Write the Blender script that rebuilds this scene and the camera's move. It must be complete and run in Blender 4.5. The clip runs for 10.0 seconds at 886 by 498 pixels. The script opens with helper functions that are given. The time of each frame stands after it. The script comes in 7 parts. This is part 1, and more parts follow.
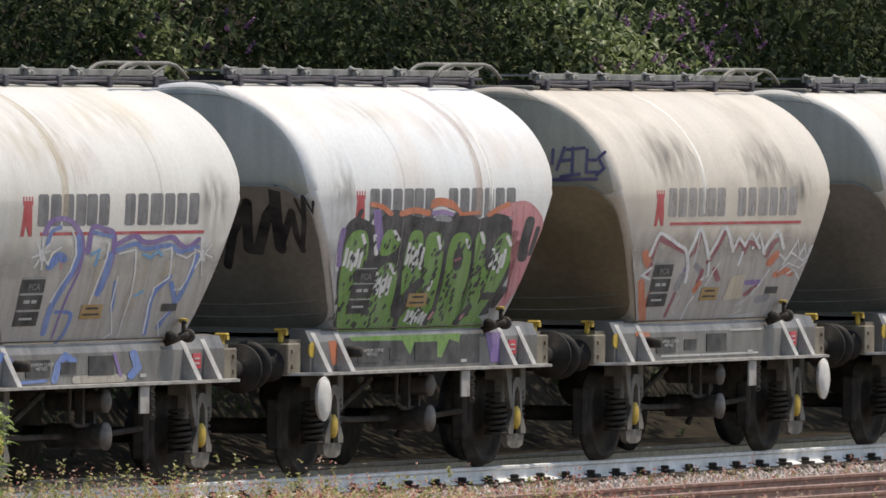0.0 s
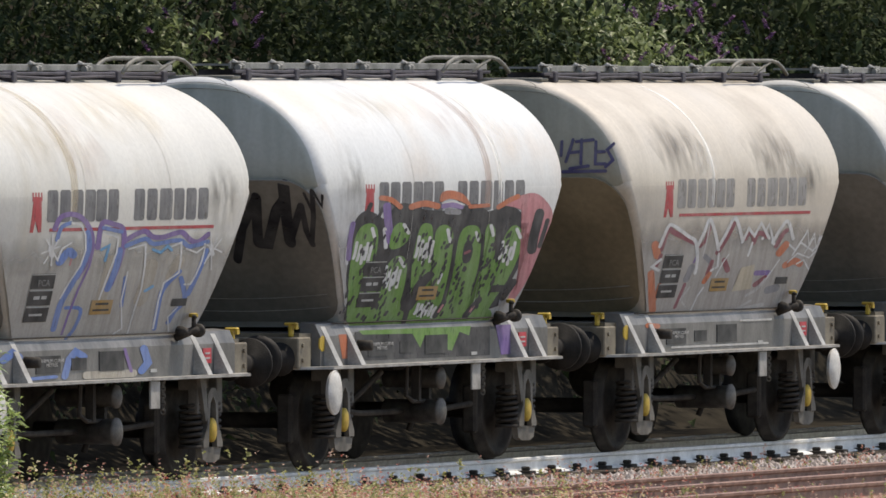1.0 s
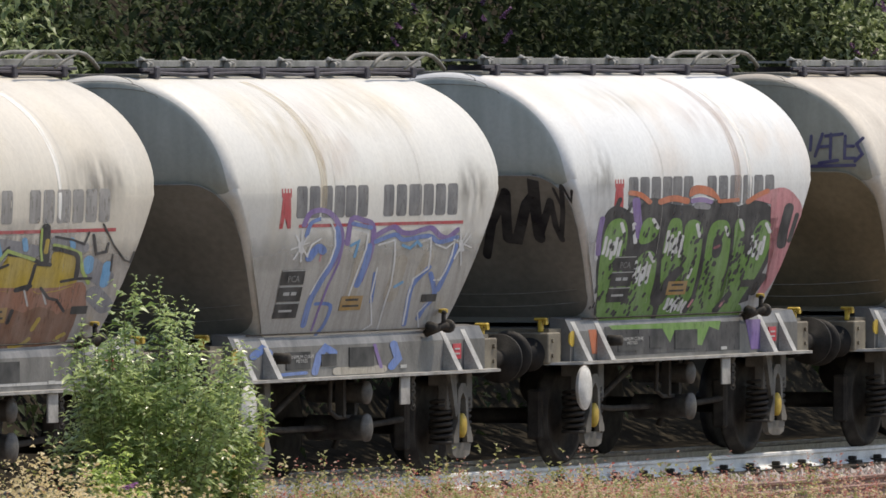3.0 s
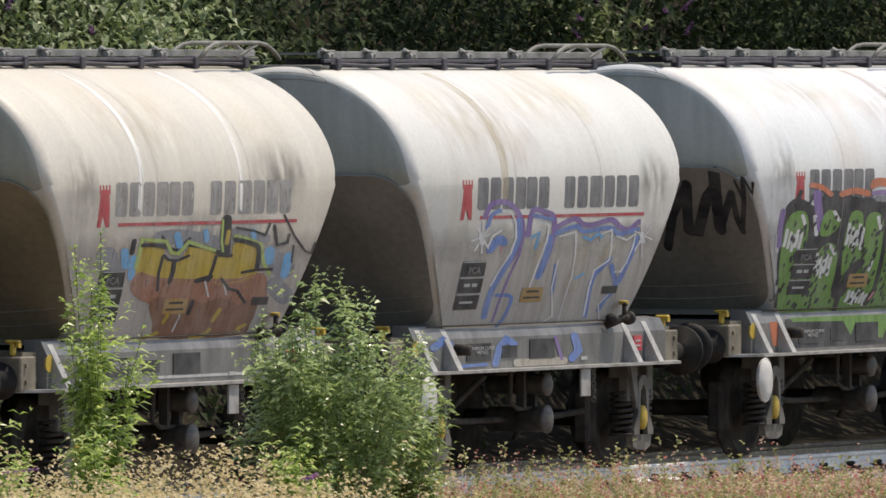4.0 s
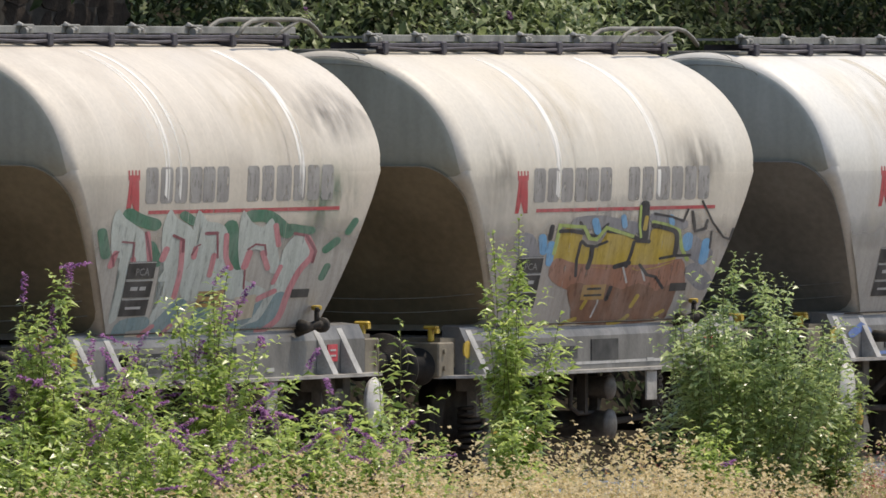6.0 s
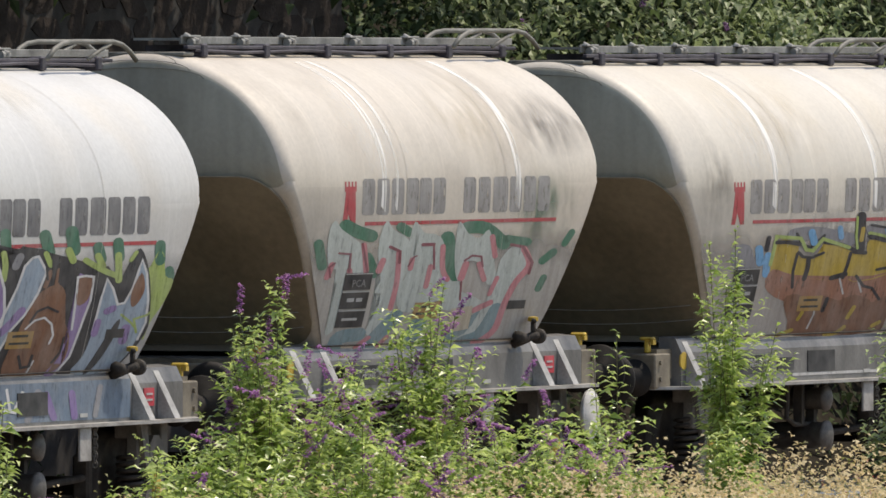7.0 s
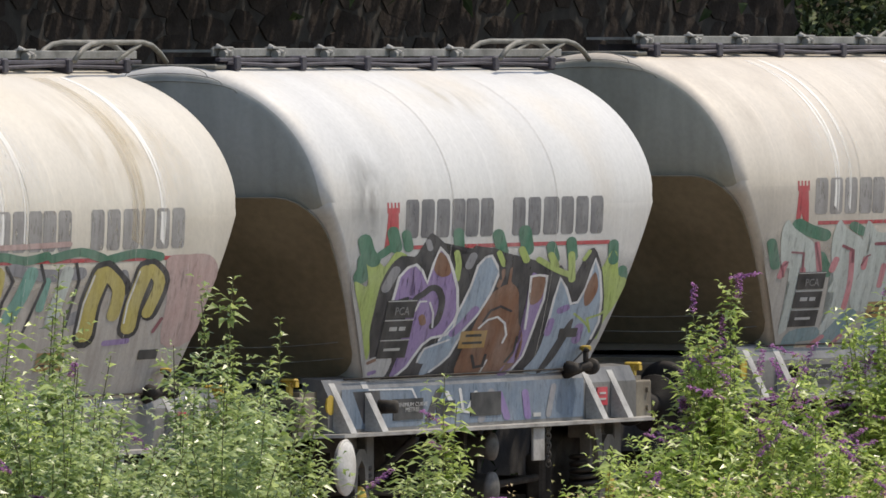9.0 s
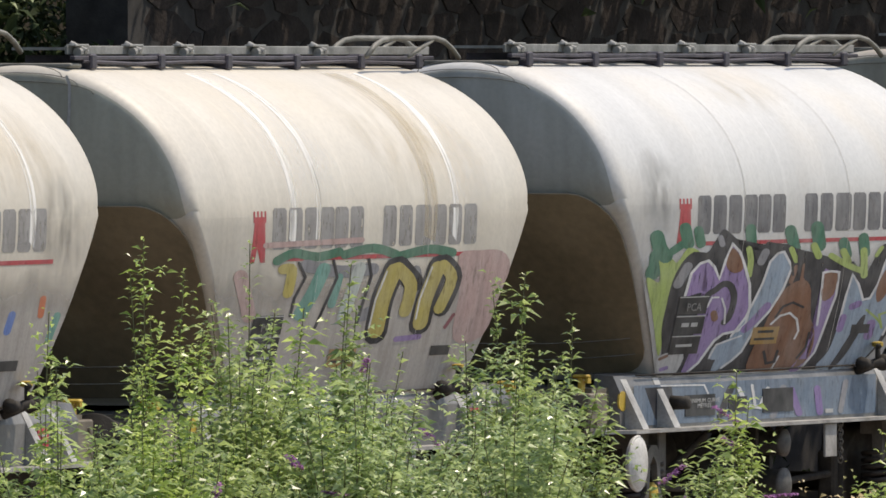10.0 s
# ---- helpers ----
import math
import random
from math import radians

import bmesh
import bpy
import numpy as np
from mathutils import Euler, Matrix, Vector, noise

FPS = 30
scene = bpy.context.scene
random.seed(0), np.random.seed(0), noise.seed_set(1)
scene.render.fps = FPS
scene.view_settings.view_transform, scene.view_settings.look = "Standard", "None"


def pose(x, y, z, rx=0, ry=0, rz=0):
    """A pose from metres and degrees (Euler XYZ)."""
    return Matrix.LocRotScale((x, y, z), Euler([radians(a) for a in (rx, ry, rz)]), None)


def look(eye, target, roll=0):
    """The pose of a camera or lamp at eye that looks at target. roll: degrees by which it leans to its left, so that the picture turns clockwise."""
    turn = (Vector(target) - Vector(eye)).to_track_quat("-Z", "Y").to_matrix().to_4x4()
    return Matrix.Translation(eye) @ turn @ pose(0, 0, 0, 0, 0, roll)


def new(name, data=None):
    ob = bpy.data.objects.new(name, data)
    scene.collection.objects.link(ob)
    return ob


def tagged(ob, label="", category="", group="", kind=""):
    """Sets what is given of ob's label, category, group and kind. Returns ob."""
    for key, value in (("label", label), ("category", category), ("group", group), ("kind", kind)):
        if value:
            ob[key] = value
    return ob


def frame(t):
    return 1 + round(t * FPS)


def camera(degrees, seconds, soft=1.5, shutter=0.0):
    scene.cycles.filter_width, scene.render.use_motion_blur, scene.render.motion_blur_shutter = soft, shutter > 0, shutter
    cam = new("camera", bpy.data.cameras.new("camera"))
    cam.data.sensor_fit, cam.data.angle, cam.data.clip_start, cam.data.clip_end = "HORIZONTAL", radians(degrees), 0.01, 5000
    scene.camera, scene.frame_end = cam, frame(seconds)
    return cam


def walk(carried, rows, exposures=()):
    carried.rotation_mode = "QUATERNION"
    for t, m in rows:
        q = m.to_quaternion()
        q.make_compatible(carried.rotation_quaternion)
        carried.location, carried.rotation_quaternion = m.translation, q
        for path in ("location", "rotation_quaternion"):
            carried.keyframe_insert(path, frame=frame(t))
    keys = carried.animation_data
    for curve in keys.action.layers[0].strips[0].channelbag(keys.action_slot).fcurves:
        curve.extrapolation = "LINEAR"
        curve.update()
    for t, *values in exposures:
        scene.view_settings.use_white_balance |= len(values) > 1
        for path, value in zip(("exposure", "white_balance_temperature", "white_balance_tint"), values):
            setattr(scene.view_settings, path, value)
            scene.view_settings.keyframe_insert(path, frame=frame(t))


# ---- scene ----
cam = camera(3.4829, 10.0, soft=1.6)
EYE = 3.661
# seconds, yaw, pitch, roll of a camera on a tripod
PAN = [(0.0, -3.196, -0.615, -0.471), (0.5, -3.197, -0.613, -0.27), (1.0, -3.163, -0.643, -0.045),
       (1.5, -3.079, -0.644, 0.118), (2.0, -2.946, -0.638, 0.16), (2.5, -2.687, -0.655, 0.117),
       (3.0, -2.184, -0.661, 0.15), (3.2, -1.941, -0.669, 0.1), (4.3, -1.321, -0.704, -0.026),
       (4.5, -1.165, -0.713, -0.063), (5.0, -0.625, -0.725, -0.023), (5.5, -0.203, -0.76, -0.08),
       (5.7, -0.052, -0.758, -0.04), (6.8, 0.83, -0.711, -0.002), (7.0, 1.024, -0.704, 0.013),
       (7.5, 1.551, -0.687, 0.005), (8.0, 2.003, -0.684, 0.03), (8.5, 2.394, -0.69, 0.12),
       (9.0, 2.805, -0.706, 0.076), (9.5, 3.326, -0.728, 0.0), (10.0, 3.954, -0.721, 0.05)]
walk(cam, [(t, pose(0, 0, EYE, 90 + p, r, y)) for t, y, p, r in PAN],
     [(0.0, 0.4, 7250.0, 11.0), (10.0, 0.4, 7250.0, 11.0)])

# ---- light ----
SUN_TO = Vector((0.385, 0.241, 0.88)).normalized()      # the way to the sun
elev = math.asin(SUN_TO.z)
azim = math.atan2(SUN_TO.x, SUN_TO.y)
world = bpy.data.worlds.new("sky")
scene.world = world
world.use_nodes = True
wn = world.node_tree
sky = wn.nodes.new("ShaderNodeTexSky")
sky.sky_type = "NISHITA"
sky.sun_disc = False
sky.sun_elevation = elev
sky.sun_rotation = azim
wn.links.new(sky.outputs[0], wn.nodes["Background"].inputs[0])
wn.nodes["Background"].inputs[1].default_value = 0.15
sun = new("sun", bpy.data.lights.new("sun", "SUN"))
sun.data.energy = 3.05
sun.data.angle = radians(0.5)
sun.data.color = (1.0, 0.95, 0.87)
sun.matrix_world = look(SUN_TO * 60, (0, 0, 0))

# ---- the line of the track ----
PHI, KAP, KAP2, DIST, PITCH = 0.41886, 0.00223, -0.000079, 125.99, 8.0


def heading(s):
    c = max(-38.0, min(40.0, s))
    return PHI + KAP * c + KAP2 * c * c


STEP = 0.5
_line = {0: (0.0, DIST)}
for _d in (1, -1):
    for _i in range(1, 361):
        a, b = _line[(_i - 1) * _d]
        h = heading((_i - 0.5) * _d * STEP)
        _line[_i * _d] = (a + _d * STEP * math.sin(h), b + _d * STEP * math.cos(h))


def along(s, out=0.0, z=0.0):
    """World place at s metres along the train, out metres towards the viewer, z over the rail."""
    i = max(-360, min(359, math.floor(s / STEP)))
    f = s / STEP - i
    (x0, y0), (x1, y1) = _line[i], _line[i + 1]
    h = heading(s)
    return Vector((x0 + (x1 - x0) * f + out * math.cos(h), y0 + (y1 - y0) * f - out * math.sin(h), z))


def placed(s, out=0.0, z=0.0):
    return Matrix.Translation(along(s, out, z)) @ Matrix.Rotation(math.pi / 2 - heading(s), 4, "Z")



# ---- materials ----
def material(name, rough=0.6, metal=0.0, spec=0.5):
    m = bpy.data.materials.new(name)
    m.use_nodes = True
    b = m.node_tree.nodes["Principled BSDF"]
    b.inputs["Roughness"].default_value = rough
    b.inputs["Specular IOR Level"].default_value = spec
    b.inputs["Metallic"].default_value = metal
    return m, m.node_tree, b


def ramp(nt, src, stops):
    r = nt.nodes.new("ShaderNodeValToRGB")
    while len(r.color_ramp.elements) < len(stops):
        r.color_ramp.elements.new(0.5)
    for e, (p, c) in zip(r.color_ramp.elements, stops):
        e.position, e.color = p, (*c, 1)
    nt.links.new(src, r.inputs[0])
    return r.outputs[0]


def noise_at(nt, scale, detail=4.0, stretch=(1, 1, 1), coord="Object"):
    tc = nt.nodes.new("ShaderNodeTexCoord")
    mp = nt.nodes.new("ShaderNodeMapping")
    mp.inputs["Scale"].default_value = stretch
    nz = nt.nodes.new("ShaderNodeTexNoise")
    nz.inputs["Scale"].default_value = scale
    nz.inputs["Detail"].default_value = detail
    nt.links.new(tc.outputs[coord], mp.inputs[0])
    nt.links.new(mp.outputs[0], nz.inputs["Vector"])
    return nz.outputs[0]


def mixed(nt, fac, a, b, mode="MIX"):
    mx = nt.nodes.new("ShaderNodeMix")
    mx.data_type, mx.blend_type = "RGBA", mode
    for sock, v in ((mx.inputs[0], fac), (mx.inputs[6], a), (mx.inputs[7], b)):
        if isinstance(v, (int, float)):
            sock.default_value = v
        elif isinstance(v, tuple):
            sock.default_value = (*v, 1)
        else:
            nt.links.new(v, sock)
    return mx.outputs[2]


def bump(nt, b, src, strength, dist=0.01):
    bp = nt.nodes.new("ShaderNodeBump")
    bp.inputs["Strength"].default_value = strength
    bp.inputs["Distance"].default_value = dist
    nt.links.new(src, bp.inputs["Height"])
    nt.links.new(bp.outputs[0], b.inputs["Normal"])


def plain(name, c1, c2, scale=3.0, rough=0.6, metal=0.0, grain=0.25, stretch=(1, 1, 1), spec=0.5):
    """Paint, metal, earth or stone: two colours mixed by noise at two scales, with fine relief."""
    m, nt, b = material(name, rough, metal, spec)
    big = noise_at(nt, scale, 5, stretch)
    fine = noise_at(nt, scale * 11, 3)
    col = ramp(nt, big, [(0.32, c1), (0.68, c2)])
    sp = ramp(nt, fine, [(0.3, (0.72, 0.72, 0.72)), (0.7, (1.08, 1.08, 1.08))])
    nt.links.new(mixed(nt, 0.6, col, sp, "MULTIPLY"), b.inputs["Base Color"])
    bump(nt, b, fine, grain)
    return m


def tank_paint(name, base, stain, rust, shift):
    """Old off-white tank paint with run-down streaks and cement dust, its own drift for each wagon."""
    m, nt, b = material(name, 0.5)
    tc = nt.nodes.new("ShaderNodeTexCoord")
    mp = nt.nodes.new("ShaderNodeMapping")
    mp.inputs["Location"].default_value = (shift, 0, 0)
    nt.links.new(tc.outputs["Object"], mp.inputs[0])

    def nz(scale, stretch, detail=5):
        mq = nt.nodes.new("ShaderNodeMapping")
        mq.inputs["Scale"].default_value = stretch
        n = nt.nodes.new("ShaderNodeTexNoise")
        n.inputs["Scale"].default_value = scale
        n.inputs["Detail"].default_value = detail
        nt.links.new(mp.outputs[0], mq.inputs[0])
        nt.links.new(mq.outputs[0], n.inputs["Vector"])
        return n.outputs[0]
    streak = nz(1.0, (2.2, 0.12, 0.1))
    fine = nz(1.0, (16, 0.4, 0.35))
    cloud = nz(0.9, (1, 1, 1))
    grime = nz(26.0, (1, 1, 1), 3)
    col = ramp(nt, streak, [(0.36, base), (0.58, tuple(c * 0.93 for c in base)), (0.78, stain)])
    w = ramp(nt, fine, [(0.56, (0, 0, 0)), (0.74, (0.55, 0.55, 0.55))])
    col = mixed(nt, w, col, tuple(min(0.86, c * 1.12) for c in base))
    r = ramp(nt, cloud, [(0.52, (0, 0, 0)), (0.74, (0.7, 0.7, 0.7))])
    col = mixed(nt, r, col, rust)
    g = ramp(nt, grime, [(0.35, (0.86, 0.86, 0.86)), (0.6, (1, 1, 1))])
    col = mixed(nt, 0.55, col, g, "MULTIPLY")
    nt.links.new(col, b.inputs["Base Color"])
    ro = ramp(nt, cloud, [(0.3, (0.42, 0.42, 0.42)), (0.7, (0.62, 0.62, 0.62))])
    nt.links.new(ro, b.inputs["Roughness"])
    bump(nt, b, cloud, 0.12, 0.03)
    return m


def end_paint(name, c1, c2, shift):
    """Uneven greenish tone for the flat tank end, darker than the tank's sides."""
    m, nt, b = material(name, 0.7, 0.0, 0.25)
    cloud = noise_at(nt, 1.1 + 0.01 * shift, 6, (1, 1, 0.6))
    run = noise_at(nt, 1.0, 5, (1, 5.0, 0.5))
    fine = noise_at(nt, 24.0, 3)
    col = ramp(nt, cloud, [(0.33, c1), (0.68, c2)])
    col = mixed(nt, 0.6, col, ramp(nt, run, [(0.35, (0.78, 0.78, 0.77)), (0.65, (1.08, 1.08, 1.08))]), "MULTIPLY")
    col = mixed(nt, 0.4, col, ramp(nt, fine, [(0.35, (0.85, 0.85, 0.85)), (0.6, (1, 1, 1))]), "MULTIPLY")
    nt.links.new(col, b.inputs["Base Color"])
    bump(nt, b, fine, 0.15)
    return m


def sprayed(name, c, worn=0.25, gone=0.0):
    """Spray paint or stencil paint, thinned where the dust took it; gone: how much has flaked off."""
    m, nt, b = material(name, 0.6, 0.0, 0.3)
    n1 = noise_at(nt, 4.0, 7)
    n2 = noise_at(nt, 38.0, 3)
    n3 = noise_at(nt, 2.0, 6, (6, 1, 0.8))
    dust = tuple(0.45 * x + 0.55 * y for x, y in zip(c, (0.46, 0.45, 0.43)))
    col = ramp(nt, n1, [(0.35, c), (0.7, tuple(a * (1 - worn) + d * worn for a, d in zip(c, dust)))])
    st = ramp(nt, n3, [(0.3, (0.74, 0.73, 0.72)), (0.62, (1.06, 1.06, 1.06))])
    sp = ramp(nt, n2, [(0.35, (0.78, 0.78, 0.78)), (0.6, (1, 1, 1))])
    col = mixed(nt, 0.7, mixed(nt, 0.5, col, sp, "MULTIPLY"), st, "MULTIPLY")
    nt.links.new(col, b.inputs["Base Color"])
    if gone:
        flake = noise_at(nt, 9.0, 8, (2.2, 1, 1))
        k = ramp(nt, flake, [(0.30, (1 - gone, 1 - gone, 1 - gone)), (0.44, (1, 1, 1))])
        tr = nt.nodes.new("ShaderNodeBsdfTransparent")
        mx = nt.nodes.new("ShaderNodeMixShader")
        nt.links.new(k, mx.inputs[0])
        nt.links.new(tr.outputs[0], mx.inputs[1])
        nt.links.new(b.outputs[0], mx.inputs[2])
        nt.links.new(mx.outputs[0], nt.nodes["Material Output"].inputs[0])
    return m


def leafy(name, c1, c2, thin=0.35, rough=0.45, spec=0.5):
    m, nt, b = material(name, rough, 0.0, spec)
    gi = nt.nodes.new("ShaderNodeNewGeometry")
    col = ramp(nt, gi.outputs["Random Per Island"], [(0.0, c1), (1.0, c2)])
    nt.links.new(col, b.inputs["Base Color"])
    tr = nt.nodes.new("ShaderNodeBsdfTranslucent")
    nt.links.new(col, tr.inputs[0])
    mx = nt.nodes.new("ShaderNodeMixShader")
    mx.inputs[0].default_value = thin
    nt.links.new(b.outputs[0], mx.inputs[1])
    nt.links.new(tr.outputs[0], mx.inputs[2])
    nt.links.new(mx.outputs[0], nt.nodes["Material Output"].inputs[0])
    return m


FRAME_PAINT = plain("frame paint", (0.085, 0.082, 0.08), (0.20, 0.194, 0.186), 2.2, 0.5, 0, 0.25, (1.6, 1, 0.6))
FRAME_EDGE = plain("worn pale edge", (0.26, 0.25, 0.24), (0.46, 0.45, 0.43), 5, 0.6)
DARK_METAL = plain("oily black running gear", (0.024, 0.021, 0.019), (0.07, 0.062, 0.054), 6, 0.75, spec=0.15)
BUFFER_BLACK = plain("greasy black buffer steel", (0.012, 0.011, 0.01), (0.035, 0.031, 0.028), 6, 0.7, spec=0.2)
DUSTY_METAL = plain("dusty iron", (0.07, 0.063, 0.053), (0.17, 0.155, 0.132), 5, 0.7)
HOOP = plain("dull handrail tube", (0.12, 0.115, 0.095), (0.24, 0.23, 0.2), 6, 0.6)
DULL_METAL = plain("grimy iron", (0.045, 0.04, 0.036), (0.15, 0.14, 0.125), 9, 0.6)
FLANGE = plain("dusty flange", (0.2, 0.19, 0.175), (0.4, 0.385, 0.36), 4, 0.7)
SPRING = plain("spring steel", (0.025, 0.021, 0.018), (0.06, 0.052, 0.044), 8, 0.7, spec=0.2)
HEADSTOCK = plain("olive headstock paint", (0.11, 0.09, 0.065), (0.24, 0.21, 0.155), 3, 0.65)
# Slope-sheet dirt, with the shade of the down-facing sheet in the colour.
END_DIRT_SHADE = plain("brown dirt and shade tone on the slope sheet", (0.18, 0.145, 0.092), (0.29, 0.235, 0.155), 1.3, 0.75)
END_GREY_SHADE = plain("grey dirt and shade tone on the slope sheet", (0.18, 0.17, 0.15), (0.27, 0.255, 0.23), 1.3, 0.75)
SEAM = plain("weld line grime", (0.2, 0.19, 0.175), (0.58, 0.56, 0.52), 2.5, 0.7)
YELLOW = plain("yellow paint", (0.38, 0.25, 0.03), (0.60, 0.42, 0.06), 9, 0.6)
WHITE = plain("white paint", (0.42, 0.40, 0.365), (0.66, 0.65, 0.62), 4, 0.6)
GALV = plain("weathered walkway steel", (0.15, 0.15, 0.138), (0.34, 0.335, 0.315), 4, 0.65, 0.1)
WALK_DARK = plain("dark walkway rail", (0.03, 0.026, 0.036), (0.085, 0.075, 0.092), 6, 0.6)
RAIL_RUST = plain("rusty rail", (0.15, 0.07, 0.05), (0.33, 0.19, 0.14), 7, 0.6)
RAIL_WEB = plain("limewashed rail web", (0.62, 0.62, 0.6), (0.82, 0.82, 0.8), 6, 0.8)
RAIL_TOP = plain("worn rail head", (0.25, 0.23, 0.21), (0.4, 0.38, 0.36), 12, 0.4, 0.7)
SLEEPER = plain("grey sleeper timber", (0.06, 0.05, 0.042), (0.13, 0.112, 0.095), 6, 0.9, spec=0.05)
BALLAST = plain("dirty ballast", (0.16, 0.13, 0.115), (0.36, 0.30, 0.26), 9, 0.95, 0, 1.0, spec=0.0)
STONE = plain("ballast stone", (0.3, 0.25, 0.225), (0.58, 0.51, 0.47), 14, 0.9, spec=0.1)
PLATE_BLACK = sprayed("black data plate", (0.018, 0.018, 0.02), 0.3)
PLATE_MARK = sprayed("pale stencil marks", (0.42, 0.42, 0.41))
PLATE_DIM = sprayed("dim stencil marks", (0.2, 0.2, 0.2))
ORANGE = sprayed("amber plate", (0.36, 0.21, 0.05), 0.5)
RED_SIGN = sprayed("red sign", (0.52, 0.03, 0.05))
BLOCK_GREY = sprayed("dark grey stencil", (0.13, 0.13, 0.14), 0.5, 0.5)
BLOCK_FADED = sprayed("faded grey stencil", (0.25, 0.24, 0.235), 0.6, 0.8)
BLOCK_RED = sprayed("red stencil", (0.42, 0.05, 0.06), 0.45, 0.5)


# ---- mesh helpers ----
def finish(bm, mat, name, smooth=False):
    me = bpy.data.meshes.new(name)
    bmesh.ops.recalc_face_normals(bm, faces=bm.faces)
    if smooth:
        for f in bm.faces:
            f.smooth = True
    bm.to_mesh(me)
    bm.free()
    me.materials.append(mat)
    return me


def part(name, bm, mat, parent, label="", smooth=False):
    """Links a bmesh (or a mesh) as one part of a thing."""
    me = bm if isinstance(bm, bpy.types.Mesh) else finish(bm, mat, name, smooth)
    ob = new(name, me)
    ob.parent = parent
    if label:
        ob["label"] = label
    return ob


def box(bm, x0, x1, y0, y1, z0, z1, bevel=0.0):
    r = bmesh.ops.create_cube(bm, size=1.0, matrix=Matrix.Translation(((x0 + x1) / 2, (y0 + y1) / 2, (z0 + z1) / 2))
                              @ Matrix.Diagonal((x1 - x0, y1 - y0, z1 - z0, 1)))
    if bevel:
        es = {e for v in r["verts"] for e in v.link_edges}
        bmesh.ops.bevel(bm, geom=list(es), offset=bevel, segments=1, affect="EDGES")
    return bm


def rod(bm, p, q, r0, r1=None, n=10):
    p, q = Vector(p), Vector(q)
    d = q - p
    m = Matrix.Translation((p + q) / 2) @ d.to_track_quat("Z", "Y").to_matrix().to_4x4()
    bmesh.ops.create_cone(bm, cap_ends=True, segments=n, radius1=r0, radius2=r0 if r1 is None else r1, depth=d.length, matrix=m)
    return bm


def tube(bm, pts, r, n=8):
    pts = [Vector(p) for p in pts]
    rings = []
    for i, p in enumerate(pts):
        d = (pts[min(i + 1, len(pts) - 1)] - pts[max(i - 1, 0)]).normalized()
        a = d.orthogonal().normalized() if not rings else (rings[-1][1] - d * rings[-1][1].dot(d)).normalized()
        b = d.cross(a)
        rings.append(([bm.verts.new(p + r * (math.cos(2 * math.pi * k / n) * a + math.sin(2 * math.pi * k / n) * b)) for k in range(n)], a))
    for (u, _), (v, _) in zip(rings, rings[1:]):
        for k in range(n):
            bm.faces.new((u[k], u[(k + 1) % n], v[(k + 1) % n], v[k]))
    bm.faces.new(rings[0][0][::-1]), bm.faces.new(rings[-1][0])
    return bm


def lathe(bm, m, prof, n=24):
    """Turns (distance along, radius) pairs round the z of m."""
    rings = [[bm.verts.new(m @ Vector((r * math.cos(2 * math.pi * k / n), r * math.sin(2 * math.pi * k / n), a))) for k in range(n)] for a, r in prof]
    for u, v in zip(rings, rings[1:]):
        for k in range(n):
            bm.faces.new((u[k], u[(k + 1) % n], v[(k + 1) % n], v[k]))
    bm.faces.new(rings[0][::-1]), bm.faces.new(rings[-1])
    return bm


def plate(bm, pts, depth, axis):
    """A flat plate: polygon pts (3D), given depth along axis."""
    vs = [bm.verts.new(p) for p in pts]
    f = bm.faces.new(vs)
    r = bmesh.ops.extrude_face_region(bm, geom=[f])
    bmesh.ops.translate(bm, verts=[g for g in r["geom"] if isinstance(g, bmesh.types.BMVert)], vec=Vector(axis) * depth)
    return bm


OUT = Matrix.Rotation(math.pi / 2, 4, "X")     # local z to -y: towards the viewer's side


def face_out(x, y, z):
    return Matrix.Translation((x, y, z)) @ OUT


# ---- the tank wagon's form ----
HALF, CREASE, TOP, WIDE, FOOT = 2.90, 2.66, 3.73, 1.30, 1.34
BACK = 0.42      # the tank reaches this much farther at its near end
SLOPE_IN = 0.85


def half_width(z):
    if z >= CREASE:
        return WIDE * math.sqrt(max(0.0, 1 - ((z - CREASE) / (TOP - CREASE)) ** 2))
    t = (CREASE - z) / (CREASE - FOOT)
    return WIDE - 0.24 * t ** 1.7


def bulge(z):
    """How far the tank's end stands out over the crease."""
    return 0.07 * math.tanh(max(0.0, z - CREASE) * 0.644 / 0.07)


